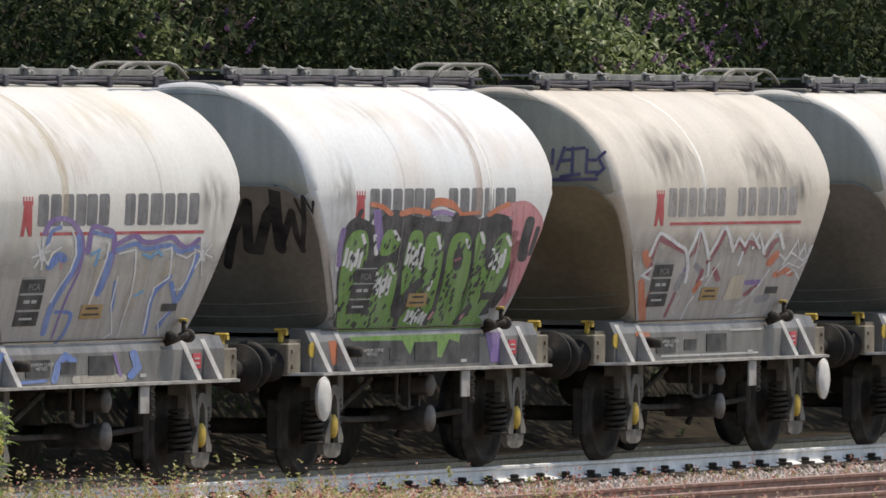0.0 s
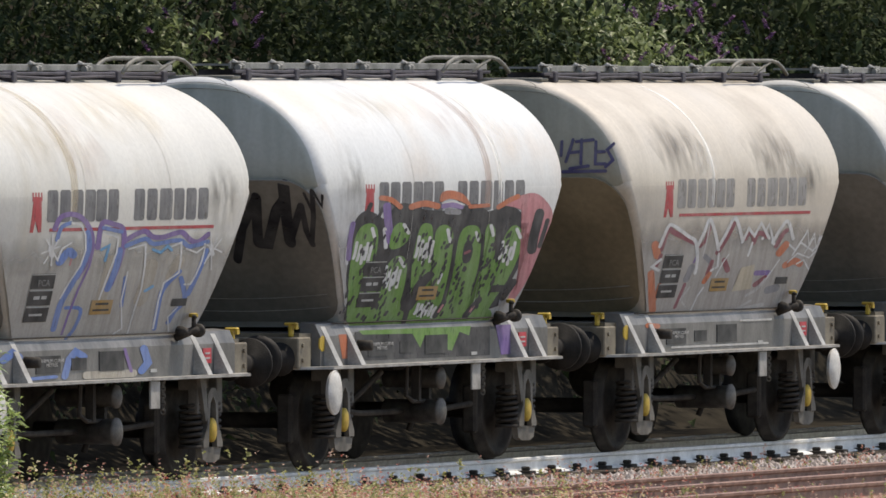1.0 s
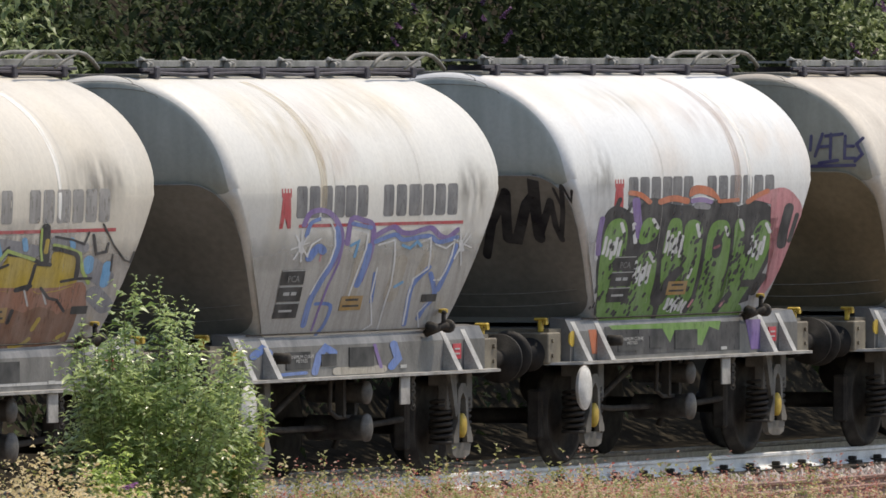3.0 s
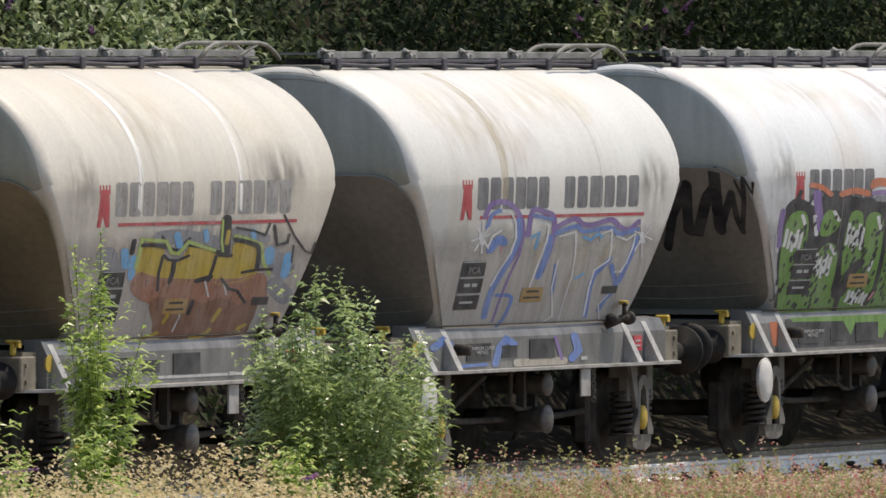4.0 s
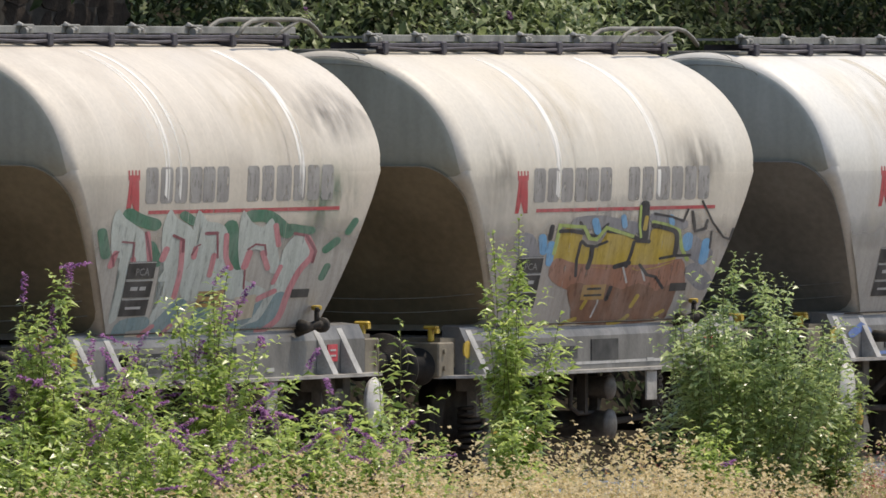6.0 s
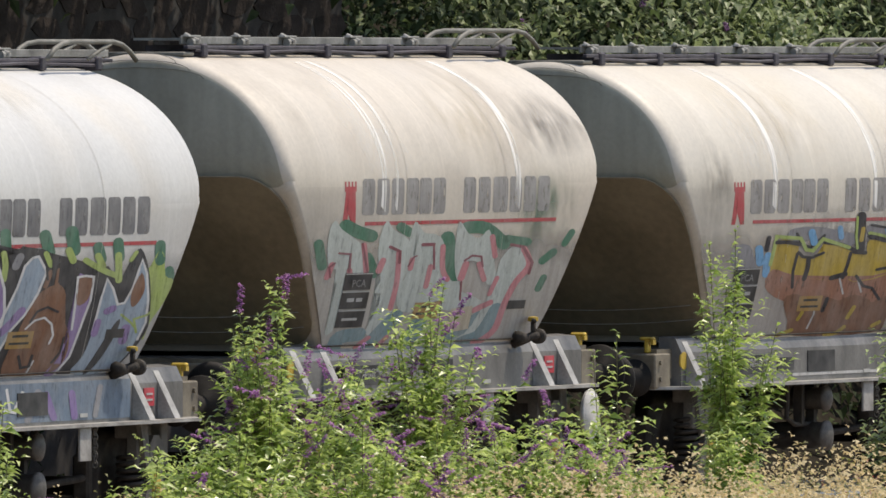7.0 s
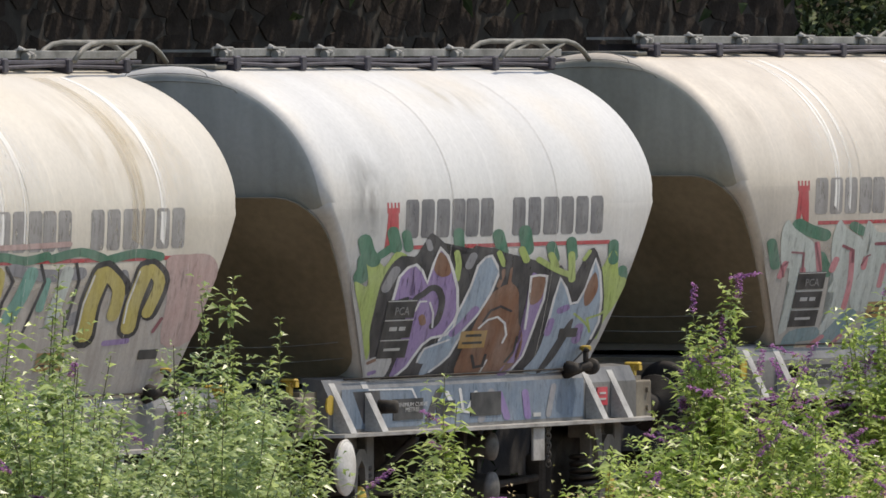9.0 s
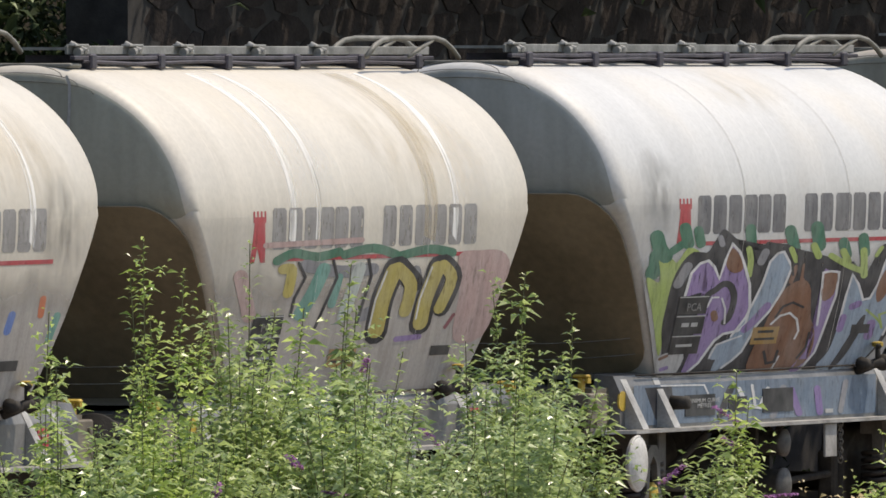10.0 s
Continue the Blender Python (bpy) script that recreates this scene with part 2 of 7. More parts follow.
def barrel_mesh():
    bm = bmesh.new()
    n = 48
    ring = [(-WIDE * math.cos(math.pi * k / n), CREASE + (TOP - CREASE) * math.sin(math.pi * k / n)) for k in range(n + 1)]
    r = 0.13
    st = []
    for k in range(7):
        a = math.pi / 2 * k / 6
        st.append((HALF - r + r * math.sin(a), r * (1 - math.cos(a))))
    st += [(HALF + 0.002, 0.45), (HALF + 0.003, 0.9), (HALF + 0.004, 1.28)]
    body = [(x, 0.0) for x in np.linspace(-HALF + r, HALF - r, 13)[1:-1]]
    st = [(-x, i) for x, i in reversed(st)] + body + st
    rows = []
    for x, ins in st:
        kx = max(0.01, 1 - ins / WIDE)
        kz = max(0.01, 1 - ins / (TOP - CREASE) if ins < 0.14 else (1 - 0.13 / 1.04) * (1 - (ins - 0.13) / 1.17))
        pts = []
        for y, z in ring:
            zz = CREASE + (z - CREASE) * kz
            xx = x * (1 + bulge(zz) / HALF)
            pts.append((xx + (BACK * xx / HALF if xx < 0 else 0), y * kx, zz))
        inside = 0.06 if ins == 0 else 0.001          # hidden hem that carries the rounding past the crease
        pts = [(pts[0][0], pts[0][1] + 0.003, CREASE - inside)] + pts + [(pts[-1][0], pts[-1][1] - 0.003, CREASE - inside)]
        rows.append([bm.verts.new(q) for q in pts])
    for (u, v), (a, b) in zip(zip(rows, rows[1:]), zip(st, st[1:])):
        for k in range(n + 2):
            f = bm.faces.new((u[k], u[k + 1], v[k + 1], v[k]))
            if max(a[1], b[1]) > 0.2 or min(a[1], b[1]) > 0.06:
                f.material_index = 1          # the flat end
    return bm


def slope_x(z, near=False):
    """Where the slope sheet stands at a height; the near end draws in farther."""
    t = (CREASE - z) / (CREASE - FOOT)
    return HALF + BACK - 1.13 * t if near else HALF - SLOPE_IN * t


def hopper_mesh():
    """The lower half: side sheets that draw in and slope sheets at both ends, with a rounded rim."""
    bm = bmesh.new()
    zs = [CREASE + 0.05, CREASE, 2.6, 2.5, 2.4, 2.2, 2.0, 1.8, 1.6, 1.45, FOOT]
    rows = []
    for z in zs:
        w, e, e2 = half_width(z) - (0.003 if z > CREASE else 0), slope_x(min(z, CREASE)), slope_x(min(z, CREASE), True)
        r = 0.08
        loop = []
        for sx, sy in ((-1, -1), (1, -1), (1, 1), (-1, 1)):
            ee = e2 if sx < 0 else e
            arc_ = [(ee - r + r * math.cos(a), w - r + r * math.sin(a)) for a in [math.pi / 2 * k / 4 for k in range(5)]]
            arc_.append((0.05, w))
            pts = [(sx * px, sy * py) for px, py in arc_]
            if sx * sy < 0:
                pts = pts[::-1]
            loop += pts
        rows.append([bm.verts.new((px, py, z)) for px, py in loop])
    n = len(rows[0])
    for u, v in zip(rows, rows[1:]):
        for k in range(n):
            bm.faces.new((u[k], u[(k + 1) % n], v[(k + 1) % n], v[k]))
    return bm


def slope_sheet_mesh(sign):
    """The dirty sheet under the overhanging tank end, with rounded upper corners."""
    bm = bmesh.new()
    zt, zb = CREASE + 0.09, FOOT + 0.06
    outline = []
    rr, low = 0.32, 0.26
    for k in range(7):
        a = math.pi / 2 * k / 6
        outline.append((half_width(2.3) - 0.055 - rr + rr * math.sin(a), zt - rr + rr * math.cos(a)))
    for z in (2.25, 2.1, 1.9, 1.75):
        outline.append((half_width(z) - 0.06, z))
    for k in range(6):
        a = math.pi / 2 * k / 5
        outline.append((half_width(zb + low) - 0.06 - low + low * math.cos(a), zb + low - low * math.sin(a)))
    full = [(-w, z) for w, z in reversed(outline)] + outline
    pts = [Vector((sign * (slope_x(z, sign < 0) + 0.03), y, z)) for y, z in full]
    nrm = Vector((sign * 1.32, 0, -0.85)).normalized()
    plate(bm, pts, 0.012, nrm)
    return bm


def seam_mesh(x, w=0.006, z0=1.40):
    bm = bmesh.new()
    prof = [(-half_width(z) - 0.004, z) for z in np.linspace(z0, CREASE, 9)]
    prof += [(-(WIDE + 0.004) * math.cos(a), CREASE + (TOP - CREASE + 0.004) * math.sin(a)) for a in [math.pi * k / 40 for k in range(1, 41)]]
    rows = [(bm.verts.new((x - w / 2, y, z)), bm.verts.new((x + w / 2, y, z))) for y, z in prof]
    for (a, b), (c, d) in zip(rows, rows[1:]):
        bm.faces.new((a, b, d, c))
    return bm


def wrapped(polys, off=0.0015):
    """Flat shapes in (along, height) laid on the near side of the tank as thin paint."""
    bm = bmesh.new()
    for poly in polys:
        try:
            bm.faces.new([bm.verts.new((x, 0, z)) for x, z in poly])
        except ValueError:
            pass
    bmesh.ops.triangulate(bm, faces=bm.faces[:])
    bmesh.ops.remove_doubles(bm, verts=bm.verts[:], dist=0.0005)
    cuts = [1.45, 1.6, 1.7, 1.8, 1.9, 2.0, 2.1, 2.2, 2.3, 2.4, 2.5, 2.6]
    cuts += [CREASE + (TOP - CREASE) * math.sin(math.pi * k / 48) for k in range(23)]
    for z in cuts:
        g = bm.verts[:] + bm.edges[:] + bm.faces[:]
        bmesh.ops.bisect_plane(bm, geom=g, plane_co=(0, 0, z), plane_no=(0, 0, 1))
    for v in bm.verts:
        v.co.y = -half_width(v.co.z) - off
        if v.co.z > CREASE + 0.25:
            v.co.z += off
    return bm


# ---- the tank wagon's parts, each mesh made once ----
AXLE, BASE_W = 2.375, 0.46


def one(fn, mat, name, smooth=False):
    bm = bmesh.new()
    r = fn(bm)
    return finish(r if r is not None else bm, mat, name, smooth)


def wheel(bm):
    m = face_out(0, -0.68, 0)
    lathe(bm, m, [(-0.02, 0.1), (-0.02, 0.36), (0.0, 0.46), (0.02, 0.49), (0.05, 0.49), (0.052, 0.462), (0.135, 0.452), (0.135, 0.40), (0.10, 0.38), (0.085, 0.2), (0.13, 0.16), (0.13, 0.05)], 32)
    m = face_out(0, 0.68, 0)
    lathe(bm, m, [(0.02, 0.1), (0.02, 0.36), (0.0, 0.46), (-0.02, 0.49), (-0.05, 0.49), (-0.135, 0.452), (-0.135, 0.40), (-0.10, 0.38), (-0.085, 0.2), (-0.13, 0.05)], 32)
    rod(bm, (0, -1.0, 0), (0, 1.0, 0), 0.075)


def spring(bm, x):
    pts = []
    for k in range(84):
        a = k * 2 * math.pi / 12
        pts.append((x + 0.095 * math.cos(a), -1.0 + 0.095 * math.sin(a), 0.34 + k * 0.0046))
    tube(bm, pts, 0.02, 6)
    lathe(bm, Matrix.Translation((x, -1.0, 0.30)), [(0, 0.12), (0.03, 0.12), (0.031, 0.05)], 14)


def axleguard(bm):
    """The pale iron guard over the axlebox: a tall tapering plate with a slot, feet and a keep below."""
    for sx in (-1, 1):
        plate(bm, [(sx * 0.05, -1.08, 0.86), (sx * 0.12, -1.08, 0.80), (sx * 0.13, -1.08, 0.52), (sx * 0.23, -1.08, 0.36),
                   (sx * 0.23, -1.08, 0.31), (sx * 0.10, -1.08, 0.31), (sx * 0.085, -1.08, 0.50), (sx * 0.06, -1.08, 0.72), (0.0, -1.08, 0.78), (0, -1.08, 0.86)], 0.05, (0, -1, 0))
    plate(bm, [(-0.24, -1.05, 0.31), (0.24, -1.05, 0.31), (0.20, -1.05, 0.20), (0.10, -1.05, 0.17), (-0.10, -1.05, 0.17), (-0.20, -1.05, 0.20)], 0.06, (0, -1, 0))


def hanger(bm):
    box(bm, -0.30, -0.16, -1.10, -1.0, 0.62, 0.96, 0.01)
    box(bm, 0.16, 0.30, -1.10, -1.0, 0.62, 0.96, 0.01)
    plate(bm, [(-0.34, -1.1, 0.96), (-0.20, -1.1, 0.96), (-0.14, -1.1, 0.58), (-0.20, -1.1, 0.55)], 0.04, (0, -1, 0))
    box(bm, -0.3, 0.3, -1.02, -0.9, 0.84, 0.96, 0.01)


def fascia(bm):
    """Deep side girder: sloping top plate, upright web, out-turned bottom flange."""
    for sy in (-1, 1):
        prof = [(0.9, 1.40), (1.055, 1.385), (1.11, 1.27), (1.11, 0.985), (0.9, 0.985)]
        a = [bm.verts.new((-2.95, sy * y, z)) for y, z in prof]
        b = [bm.verts.new((2.95, sy * y, z)) for y, z in prof]
        for k in range(5):
            bm.faces.new((a[k], a[(k + 1) % 5], b[(k + 1) % 5], b[k]))
        bm.faces.new(a), bm.faces.new(b)
    box(bm, -3.0, 3.0, -0.9, 0.9, 1.0, 1.3)
    return bm


def flange(bm):
    plate(bm, [(-3.36, -0.95, 0.96), (-3.36, -1.02, 0.96), (-3.0, -1.27, 0.96), (2.95, -1.27, 0.96), (3.36, -1.02, 0.96), (3.36, -0.95, 0.96)], 0.025, (0, 0, 1))


def rib(bm):
    plate(bm, [(0, -1.02, 1.36), (0, -1.07, 1.36), (0, -1.26, 0.99), (0, -1.02, 0.99)], 0.11, (1, 0, 0))
    bmesh.ops.translate(bm, verts=bm.verts[:], vec=(-0.055, 0, 0))


def headstock(bm, s):
    if s:
        box(bm, min(s * 3.06, s * 3.38), max(s * 3.06, s * 3.38), -1.06, 1.06, 0.97, 1.265, 0.012)
        for z in (1.05, 1.19):
            rod(bm, (s * 3.28, -1.08, z), (s * 3.28, -1.05, z), 0.022, None, 8)
        box(bm, min(s * 2.9, s * 3.26), max(s * 2.9, s * 3.26), -1.02, 1.02, 1.05, 1.30)


def buffer_(bm, s, y):
    m = Matrix.Translation((s * 3.36, y, 1.06)) @ Matrix.Rotation(s * math.pi / 2, 4, "Y")
    lathe(bm, m, [(0, 0.16), (0.04, 0.16), (0.05, 0.11), (0.34, 0.105), (0.35, 0.08), (0.5, 0.08), (0.51, 0.23), (0.54, 0.235), (0.575, 0.2), (0.585, 0.1)], 24)


def lamp_iron(bm, s):
    x = s * 3.28
    box(bm, x - 0.03, x + 0.03, -0.965, -0.925, 1.27, 1.385, 0.008)
    box(bm, x - 0.035, x + 0.035, -1.01, -0.88, 1.375, 1.405, 0.012)
    box(bm, x - 0.03, x + 0.03, -1.01, -0.985, 1.34, 1.38)


def hand_wheel(bm):
    tube(bm, [(0.2 * math.cos(a), -1.275, 0.2 * math.sin(a)) for a in [2 * math.pi * j / 28 for j in range(29)]], 0.013, 6)
    lathe(bm, face_out(0, -1.24, 0), [(0.0, 0.04), (0.0, 0.18), (0.012, 0.2), (0.04, 0.2), (0.055, 0.185), (0.075, 0.12), (0.082, 0.04)], 28)


def cylinder_(bm, x, z, r, l):
    m = face_out(x, -0.72, z)
    lathe(bm, m, [(-0.2, r * 0.7), (-0.18, r), (l - 0.06, r), (l - 0.05, r * 1.12), (l - 0.02, r * 1.12), (l, r * 0.7), (l + 0.015, r * 0.3)], 20)


def reservoir(bm):
    m = Matrix.Translation((-0.2, 0.1, 0.72)) @ Matrix.Rotation(math.pi / 2, 4, "Y")
    lathe(bm, m, [(-0.6, 0.05), (-0.56, 0.2), (-0.5, 0.24), (0.5, 0.24), (0.56, 0.2), (0.6, 0.05)], 20)


def brake_gear(bm):
    tube(bm, [(-2.1, -0.75, 0.55), (-1.0, -0.75, 0.5), (1.0, -0.75, 0.5), (2.1, -0.75, 0.55)], 0.03)
    rod(bm, (-0.9, -0.9, 0.9), (-1.5, -0.7, 0.5), 0.03)
    rod(bm, (0.55, -0.9, 0.95), (0.55, -0.6, 0.3), 0.03)
    for x in (-1.85, 1.85, -2.9, 2.9):
        box(bm, x - 0.05, x + 0.05, -0.8, -0.66, 0.25, 0.72, 0.02)
    box(bm, -0.35, 0.25, -0.8, -0.2, 0.9, 0.97)
    box(bm, -0.12, -0.06, -0.98, -0.9, 0.6, 0.97)
    box(bm, 0.14, 0.2, -0.98, -0.9, 0.6, 0.97)
    tube(bm, [(-0.35, -0.95, 0.95), (-0.38, -0.95, 0.66), (-0.2, -0.95, 0.6), (0.2, -0.95, 0.6), (0.26, -0.95, 0.75)], 0.022)


def chain(bm):
    z = 0.95
    for k in range(9):
        a = 0 if k % 2 else math.pi / 2
        pts = [(1.0 + 0.022 * math.cos(b) * math.cos(a), -1.2 + 0.022 * math.cos(b) * math.sin(a), z - 0.035 * k + 0.028 * math.sin(b)) for b in [2 * math.pi * j / 8 for j in range(9)]]
        tube(bm, pts, 0.006, 5)


def valve(bm):
    """Discharge elbow with a capped end, low at the tank's end."""
    valve_body(bm)
    bmesh.ops.transform(bm, matrix=VALVE_AT, verts=bm.verts[:])


VALVE_AT = Matrix.Translation((1.68, -1.18, 1.40)) @ Matrix.Scale(0.74, 4) @ Matrix.Translation((-2.12, 1.22, -1.44))


def valve_body(bm):
    tube(bm, [(2.0, -1.05, 1.34), (2.02, -1.2, 1.40), (2.12, -1.28, 1.45), (2.25, -1.28, 1.44)], 0.05, 10)
    rod(bm, (2.22, -1.28, 1.44), (2.30, -1.28, 1.44), 0.085, None, 14)
    rod(bm, (2.12, -1.28, 1.45), (2.12, -1.28, 1.60), 0.03)
    tube(bm, [(2.05, -1.33, 1.61), (2.12, -1.28, 1.62), (2.25, -1.22, 1.6)], 0.022)
    rod(bm, (1.86, -1.2, 1.44), (2.05, -1.22, 1.42), 0.07, 0.055, 12)


def valve_cap(bm):
    lathe(bm, VALVE_AT @ Matrix.Translation((2.25, -1.22, 1.60)), [(0, 0.03), (0.01, 0.06), (0.05, 0.06), (0.06, 0.03)], 12)


def walk_plank(bm):
    box(bm, -3.2, 3.4, -0.29, -0.27, 3.795, 3.855, 0.004)
    box(bm, -3.2, 3.4, -0.27, 0.13, 3.825, 3.845)


def walk_rail(bm):
    box(bm, -3.25, 3.3, -0.37, -0.33, 3.755, 3.785, 0.006)
    tube(bm, [(-3.1, -0.36, 3.748), (-2.2, -0.37, 3.728), (-0.9, -0.36, 3.748), (0.3, -0.37, 3.725), (1.6, -0.36, 3.748), (3.1, -0.36, 3.73)], 0.014, 6)


def bracket(bm):
    box(bm, -0.05, 0.05, -0.39, -0.27, 3.69, 3.80, 0.012)
    box(bm, -0.02, 0.02, -0.35, 0.13, 3.70, 3.79)


def clasp(bm):
    rod(bm, (-0.07, -0.33, 3.81), (0.07, -0.33, 3.81), 0.032, None, 10)
    rod(bm, (0.0, -0.37, 3.815), (0.0, -0.25, 3.87), 0.022)
    box(bm, -0.12, 0.12, -0.34, -0.27, 3.85, 3.867, 0.004)


def hoop(bm, y):
    tube(bm, [(1.7, y, 3.78), (1.85, y, 3.86), (2.0, y, 3.9), (2.2, y, 3.915), (3.0, y, 3.915), (3.17, y, 3.895), (3.33, y, 3.84), (3.46, y, 3.77)], 0.02)
    tube(bm, [(2.5, y, 3.78), (2.75, y, 3.85), (2.95, y, 3.9)], 0.016, 6)


def top_pipes(bm):
    for k in range(3):
        r = 0.34 + 0.12 * k
        tube(bm, [(-3.405, -r * math.cos(a), 3.76 - 0.12 - 0.06 * k + 0.09 * math.sin(a)) for a in [math.pi * j / 10 for j in range(11)]], 0.003, 5)
    box(bm, -3.3, -3.1, -0.36, 0.34, 3.70, 3.735, 0.01)


def crevice_line(bm):
    # Thin dark tube in place of the shade line where hopper meets girder.
    tube(bm, [(-2.6, -1.085, 1.385), (-1.0, -1.09, 1.385), (1.6, -1.085, 1.385)], 0.007, 5)


COMMON = [   # name, mesh, label, places along the wagon
    ("wheelset", one(wheel, DARK_METAL, "wheelset", True), "black steel wheels on an axle", [(-AXLE, 0, BASE_W), (AXLE, 0, BASE_W)]),
    ("coil_spring", one(lambda b: spring(b, -0.22), SPRING, "coil_spring", True), "", [(-AXLE, 0, 0), (AXLE, 0, 0)]),
    ("coil_spring", one(lambda b: spring(b, 0.22), SPRING, "coil_spring", True), "", [(-AXLE, 0, 0), (AXLE, 0, 0)]),
    ("axleguard", one(axleguard, DUSTY_METAL, "axleguard"), "dusty iron axleguard", [(-AXLE, 0, 0), (AXLE, 0, 0)]),
    ("spring_hanger", one(hanger, DUSTY_METAL, "spring_hanger"), "", [(-AXLE, 0, 0), (AXLE, 0, 0)]),
    ("axlebox_cover", one(lambda b: lathe(b, face_out(0, -1.06, 0.47) @ Matrix.Diagonal((0.78, 1.25, 1, 1)), [(0, 0.09), (0.07, 0.09), (0.085, 0.075), (0.09, 0.03)], 20), YELLOW, "axlebox_cover", True), "yellow painted axlebox cover", [(-AXLE, 0, 0), (AXLE, 0, 0)]),
    ("bottom_flange", one(flange, FLANGE, "bottom_flange"), "pale worn flange edge", [(0, 0, 0)]),
    ("headstock", one(lambda b: headstock(b, -1), HEADSTOCK, "headstock"), "olive brown headstock beam", [(0, 0, 0)]),
    ("headstock", one(lambda b: headstock(b, 1), HEADSTOCK, "headstock"), "", [(0, 0, 0)]),
    ("buffer", one(lambda b: buffer_(b, 1, -0.87), BUFFER_BLACK, "buffer", True), "black oval buffer", [(0, 0, 0)]),
    ("buffer", one(lambda b: buffer_(b, -1, -0.87), BUFFER_BLACK, "buffer", True), "", [(0, 0, 0)]),
    ("buffer", one(lambda b: buffer_(b, 1, 0.87), BUFFER_BLACK, "buffer", True), "", [(0, 0, 0)]),
    ("buffer", one(lambda b: buffer_(b, -1, 0.87), BUFFER_BLACK, "buffer", True), "", [(0, 0, 0)]),
    ("lamp_iron", one(lambda b: lamp_iron(b, 1), YELLOW, "lamp_iron"), "yellow lamp iron", [(0, 0, 0)]),
    ("lamp_iron", one(lambda b: lamp_iron(b, -1), YELLOW, "lamp_iron"), "yellow lamp iron", [(0, 0, 0)]),
    ("brake_cylinder", one(lambda b: cylinder_(b, 0.12, 0.82, 0.095, 0.42), DULL_METAL, "brake_cylinder", True), "", [(0, 0, 0)]),
    ("brake_cylinder", one(lambda b: cylinder_(b, 0.12, 0.5, 0.115, 0.42), DULL_METAL, "brake_cylinder", True), "", [(0, 0, 0)]),
    ("air_reservoir", one(reservoir, DARK_METAL, "air_reservoir", True), "", [(0, 0, 0)]),
    ("brake_gear", one(brake_gear, DARK_METAL, "brake_gear"), "", [(0, 0, 0)]),
    ("chain", one(chain, DUSTY_METAL, "chain"), "", [(0, 0, 0)]),
    ("label_holder", one(lambda b: box(b, 0.62, 0.84, -1.24, -1.22, 0.70, 0.955, 0.004), FLANGE, "label_holder"), "pale grey hanging plate", [(0, 0, 0)]),
    ("discharge_valve", one(valve, DARK_METAL, "discharge_valve", True), "dark discharge pipe elbow", [(0, 0, 0)]),
    ("valve_cap", one(valve_cap, YELLOW, "valve_cap"), "dull yellow valve cap", [(0, 0, 0)]),
    ("walkway_plank", one(walk_plank, GALV, "walkway_plank"), "grey steel roof walkway", [(0, 0, 0)]),
    ("walkway_rail", one(walk_rail, WALK_DARK, "walkway_rail"), "", [(0, 0, 0)]),
    ("walkway_bracket", one(bracket, WALK_DARK, "walkway_bracket"), "", [(x, 0, 0) for x in (-2.95, -1.75, -0.55, 0.7, 1.9, 3.0)]),
    ("walkway_clasp", one(clasp, GALV, "walkway_clasp"), "", [(x, 0, 0) for x in (-3.05, -2.1, -1.2, 0.1, 1.25)]),
    ("hand_hoop", one(lambda b: hoop(b, -0.2), HOOP, "hand_hoop", True), "bent tube handrail", [(0, 0, 0)]),
    ("hand_hoop", one(lambda b: hoop(b, -0.5), HOOP, "hand_hoop", True), "", [(0, 0, 0)]),
    ("top_pipe", one(top_pipes, HOOP, "top_pipe", True), "", [(0, 0, 0)]),
    ("crevice_line", one(crevice_line, DARK_METAL, "crevice_line", True), "", [(0, 0, 0)]),
    ("boss", one(lambda b: lathe(b, face_out(-2.0, -1.11, 1.17), [(0, 0.055), (0.14, 0.05), (0.145, 0.02)], 14), DARK_METAL, "boss", True), "", [(0, 0, 0)]),
]
RIB = one(rib, FRAME_EDGE, "rib")
HANDWHEEL = one(hand_wheel, WHITE, "hand_wheel", True)
FASCIA = one(fascia, FRAME_PAINT, "side_girder")
BARREL = barrel_mesh()
HOPPER = hopper_mesh()
_tmp = bpy.data.meshes.new("barrel")
bmesh.ops.recalc_face_normals(BARREL, faces=BARREL.faces)
BARREL.to_mesh(_tmp)
_tmp2 = bpy.data.meshes.new("hopper")
bmesh.ops.recalc_face_normals(HOPPER, faces=HOPPER.faces)
HOPPER.to_mesh(_tmp2)
for _m in (_tmp, _tmp2):
    for _f in _m.polygons:
        _f.use_smooth = True
SEAMS = [one(lambda b, x=x: seam_mesh(x), SEAM, "weld_seam") for x in (-1.05, 0.95)]


def quad(x0, x1, z0, z1):
    return [(x0, z0), (x1, z0), (x1, z1), (x0, z1)]


LETTERS = (-1.93, -1.64, -1.35, -1.06, -0.8, -0.52, 0.09, 0.39, 0.69, 1.03, 1.32, 1.61)


NAME_BLOCKS = [finish(wrapped([[(x, 2.45), (x + 0.03, 2.43), (x + w - 0.03, 2.43), (x + w, 2.45), (x + w, 2.70), (x + w - 0.03, 2.72), (x + 0.03, 2.72), (x, 2.70)]]), BLOCK_GREY, "name_block")
               for x, w in [(x, 0.30 if i == 8 else 0.245) for i, x in enumerate(LETTERS)]]


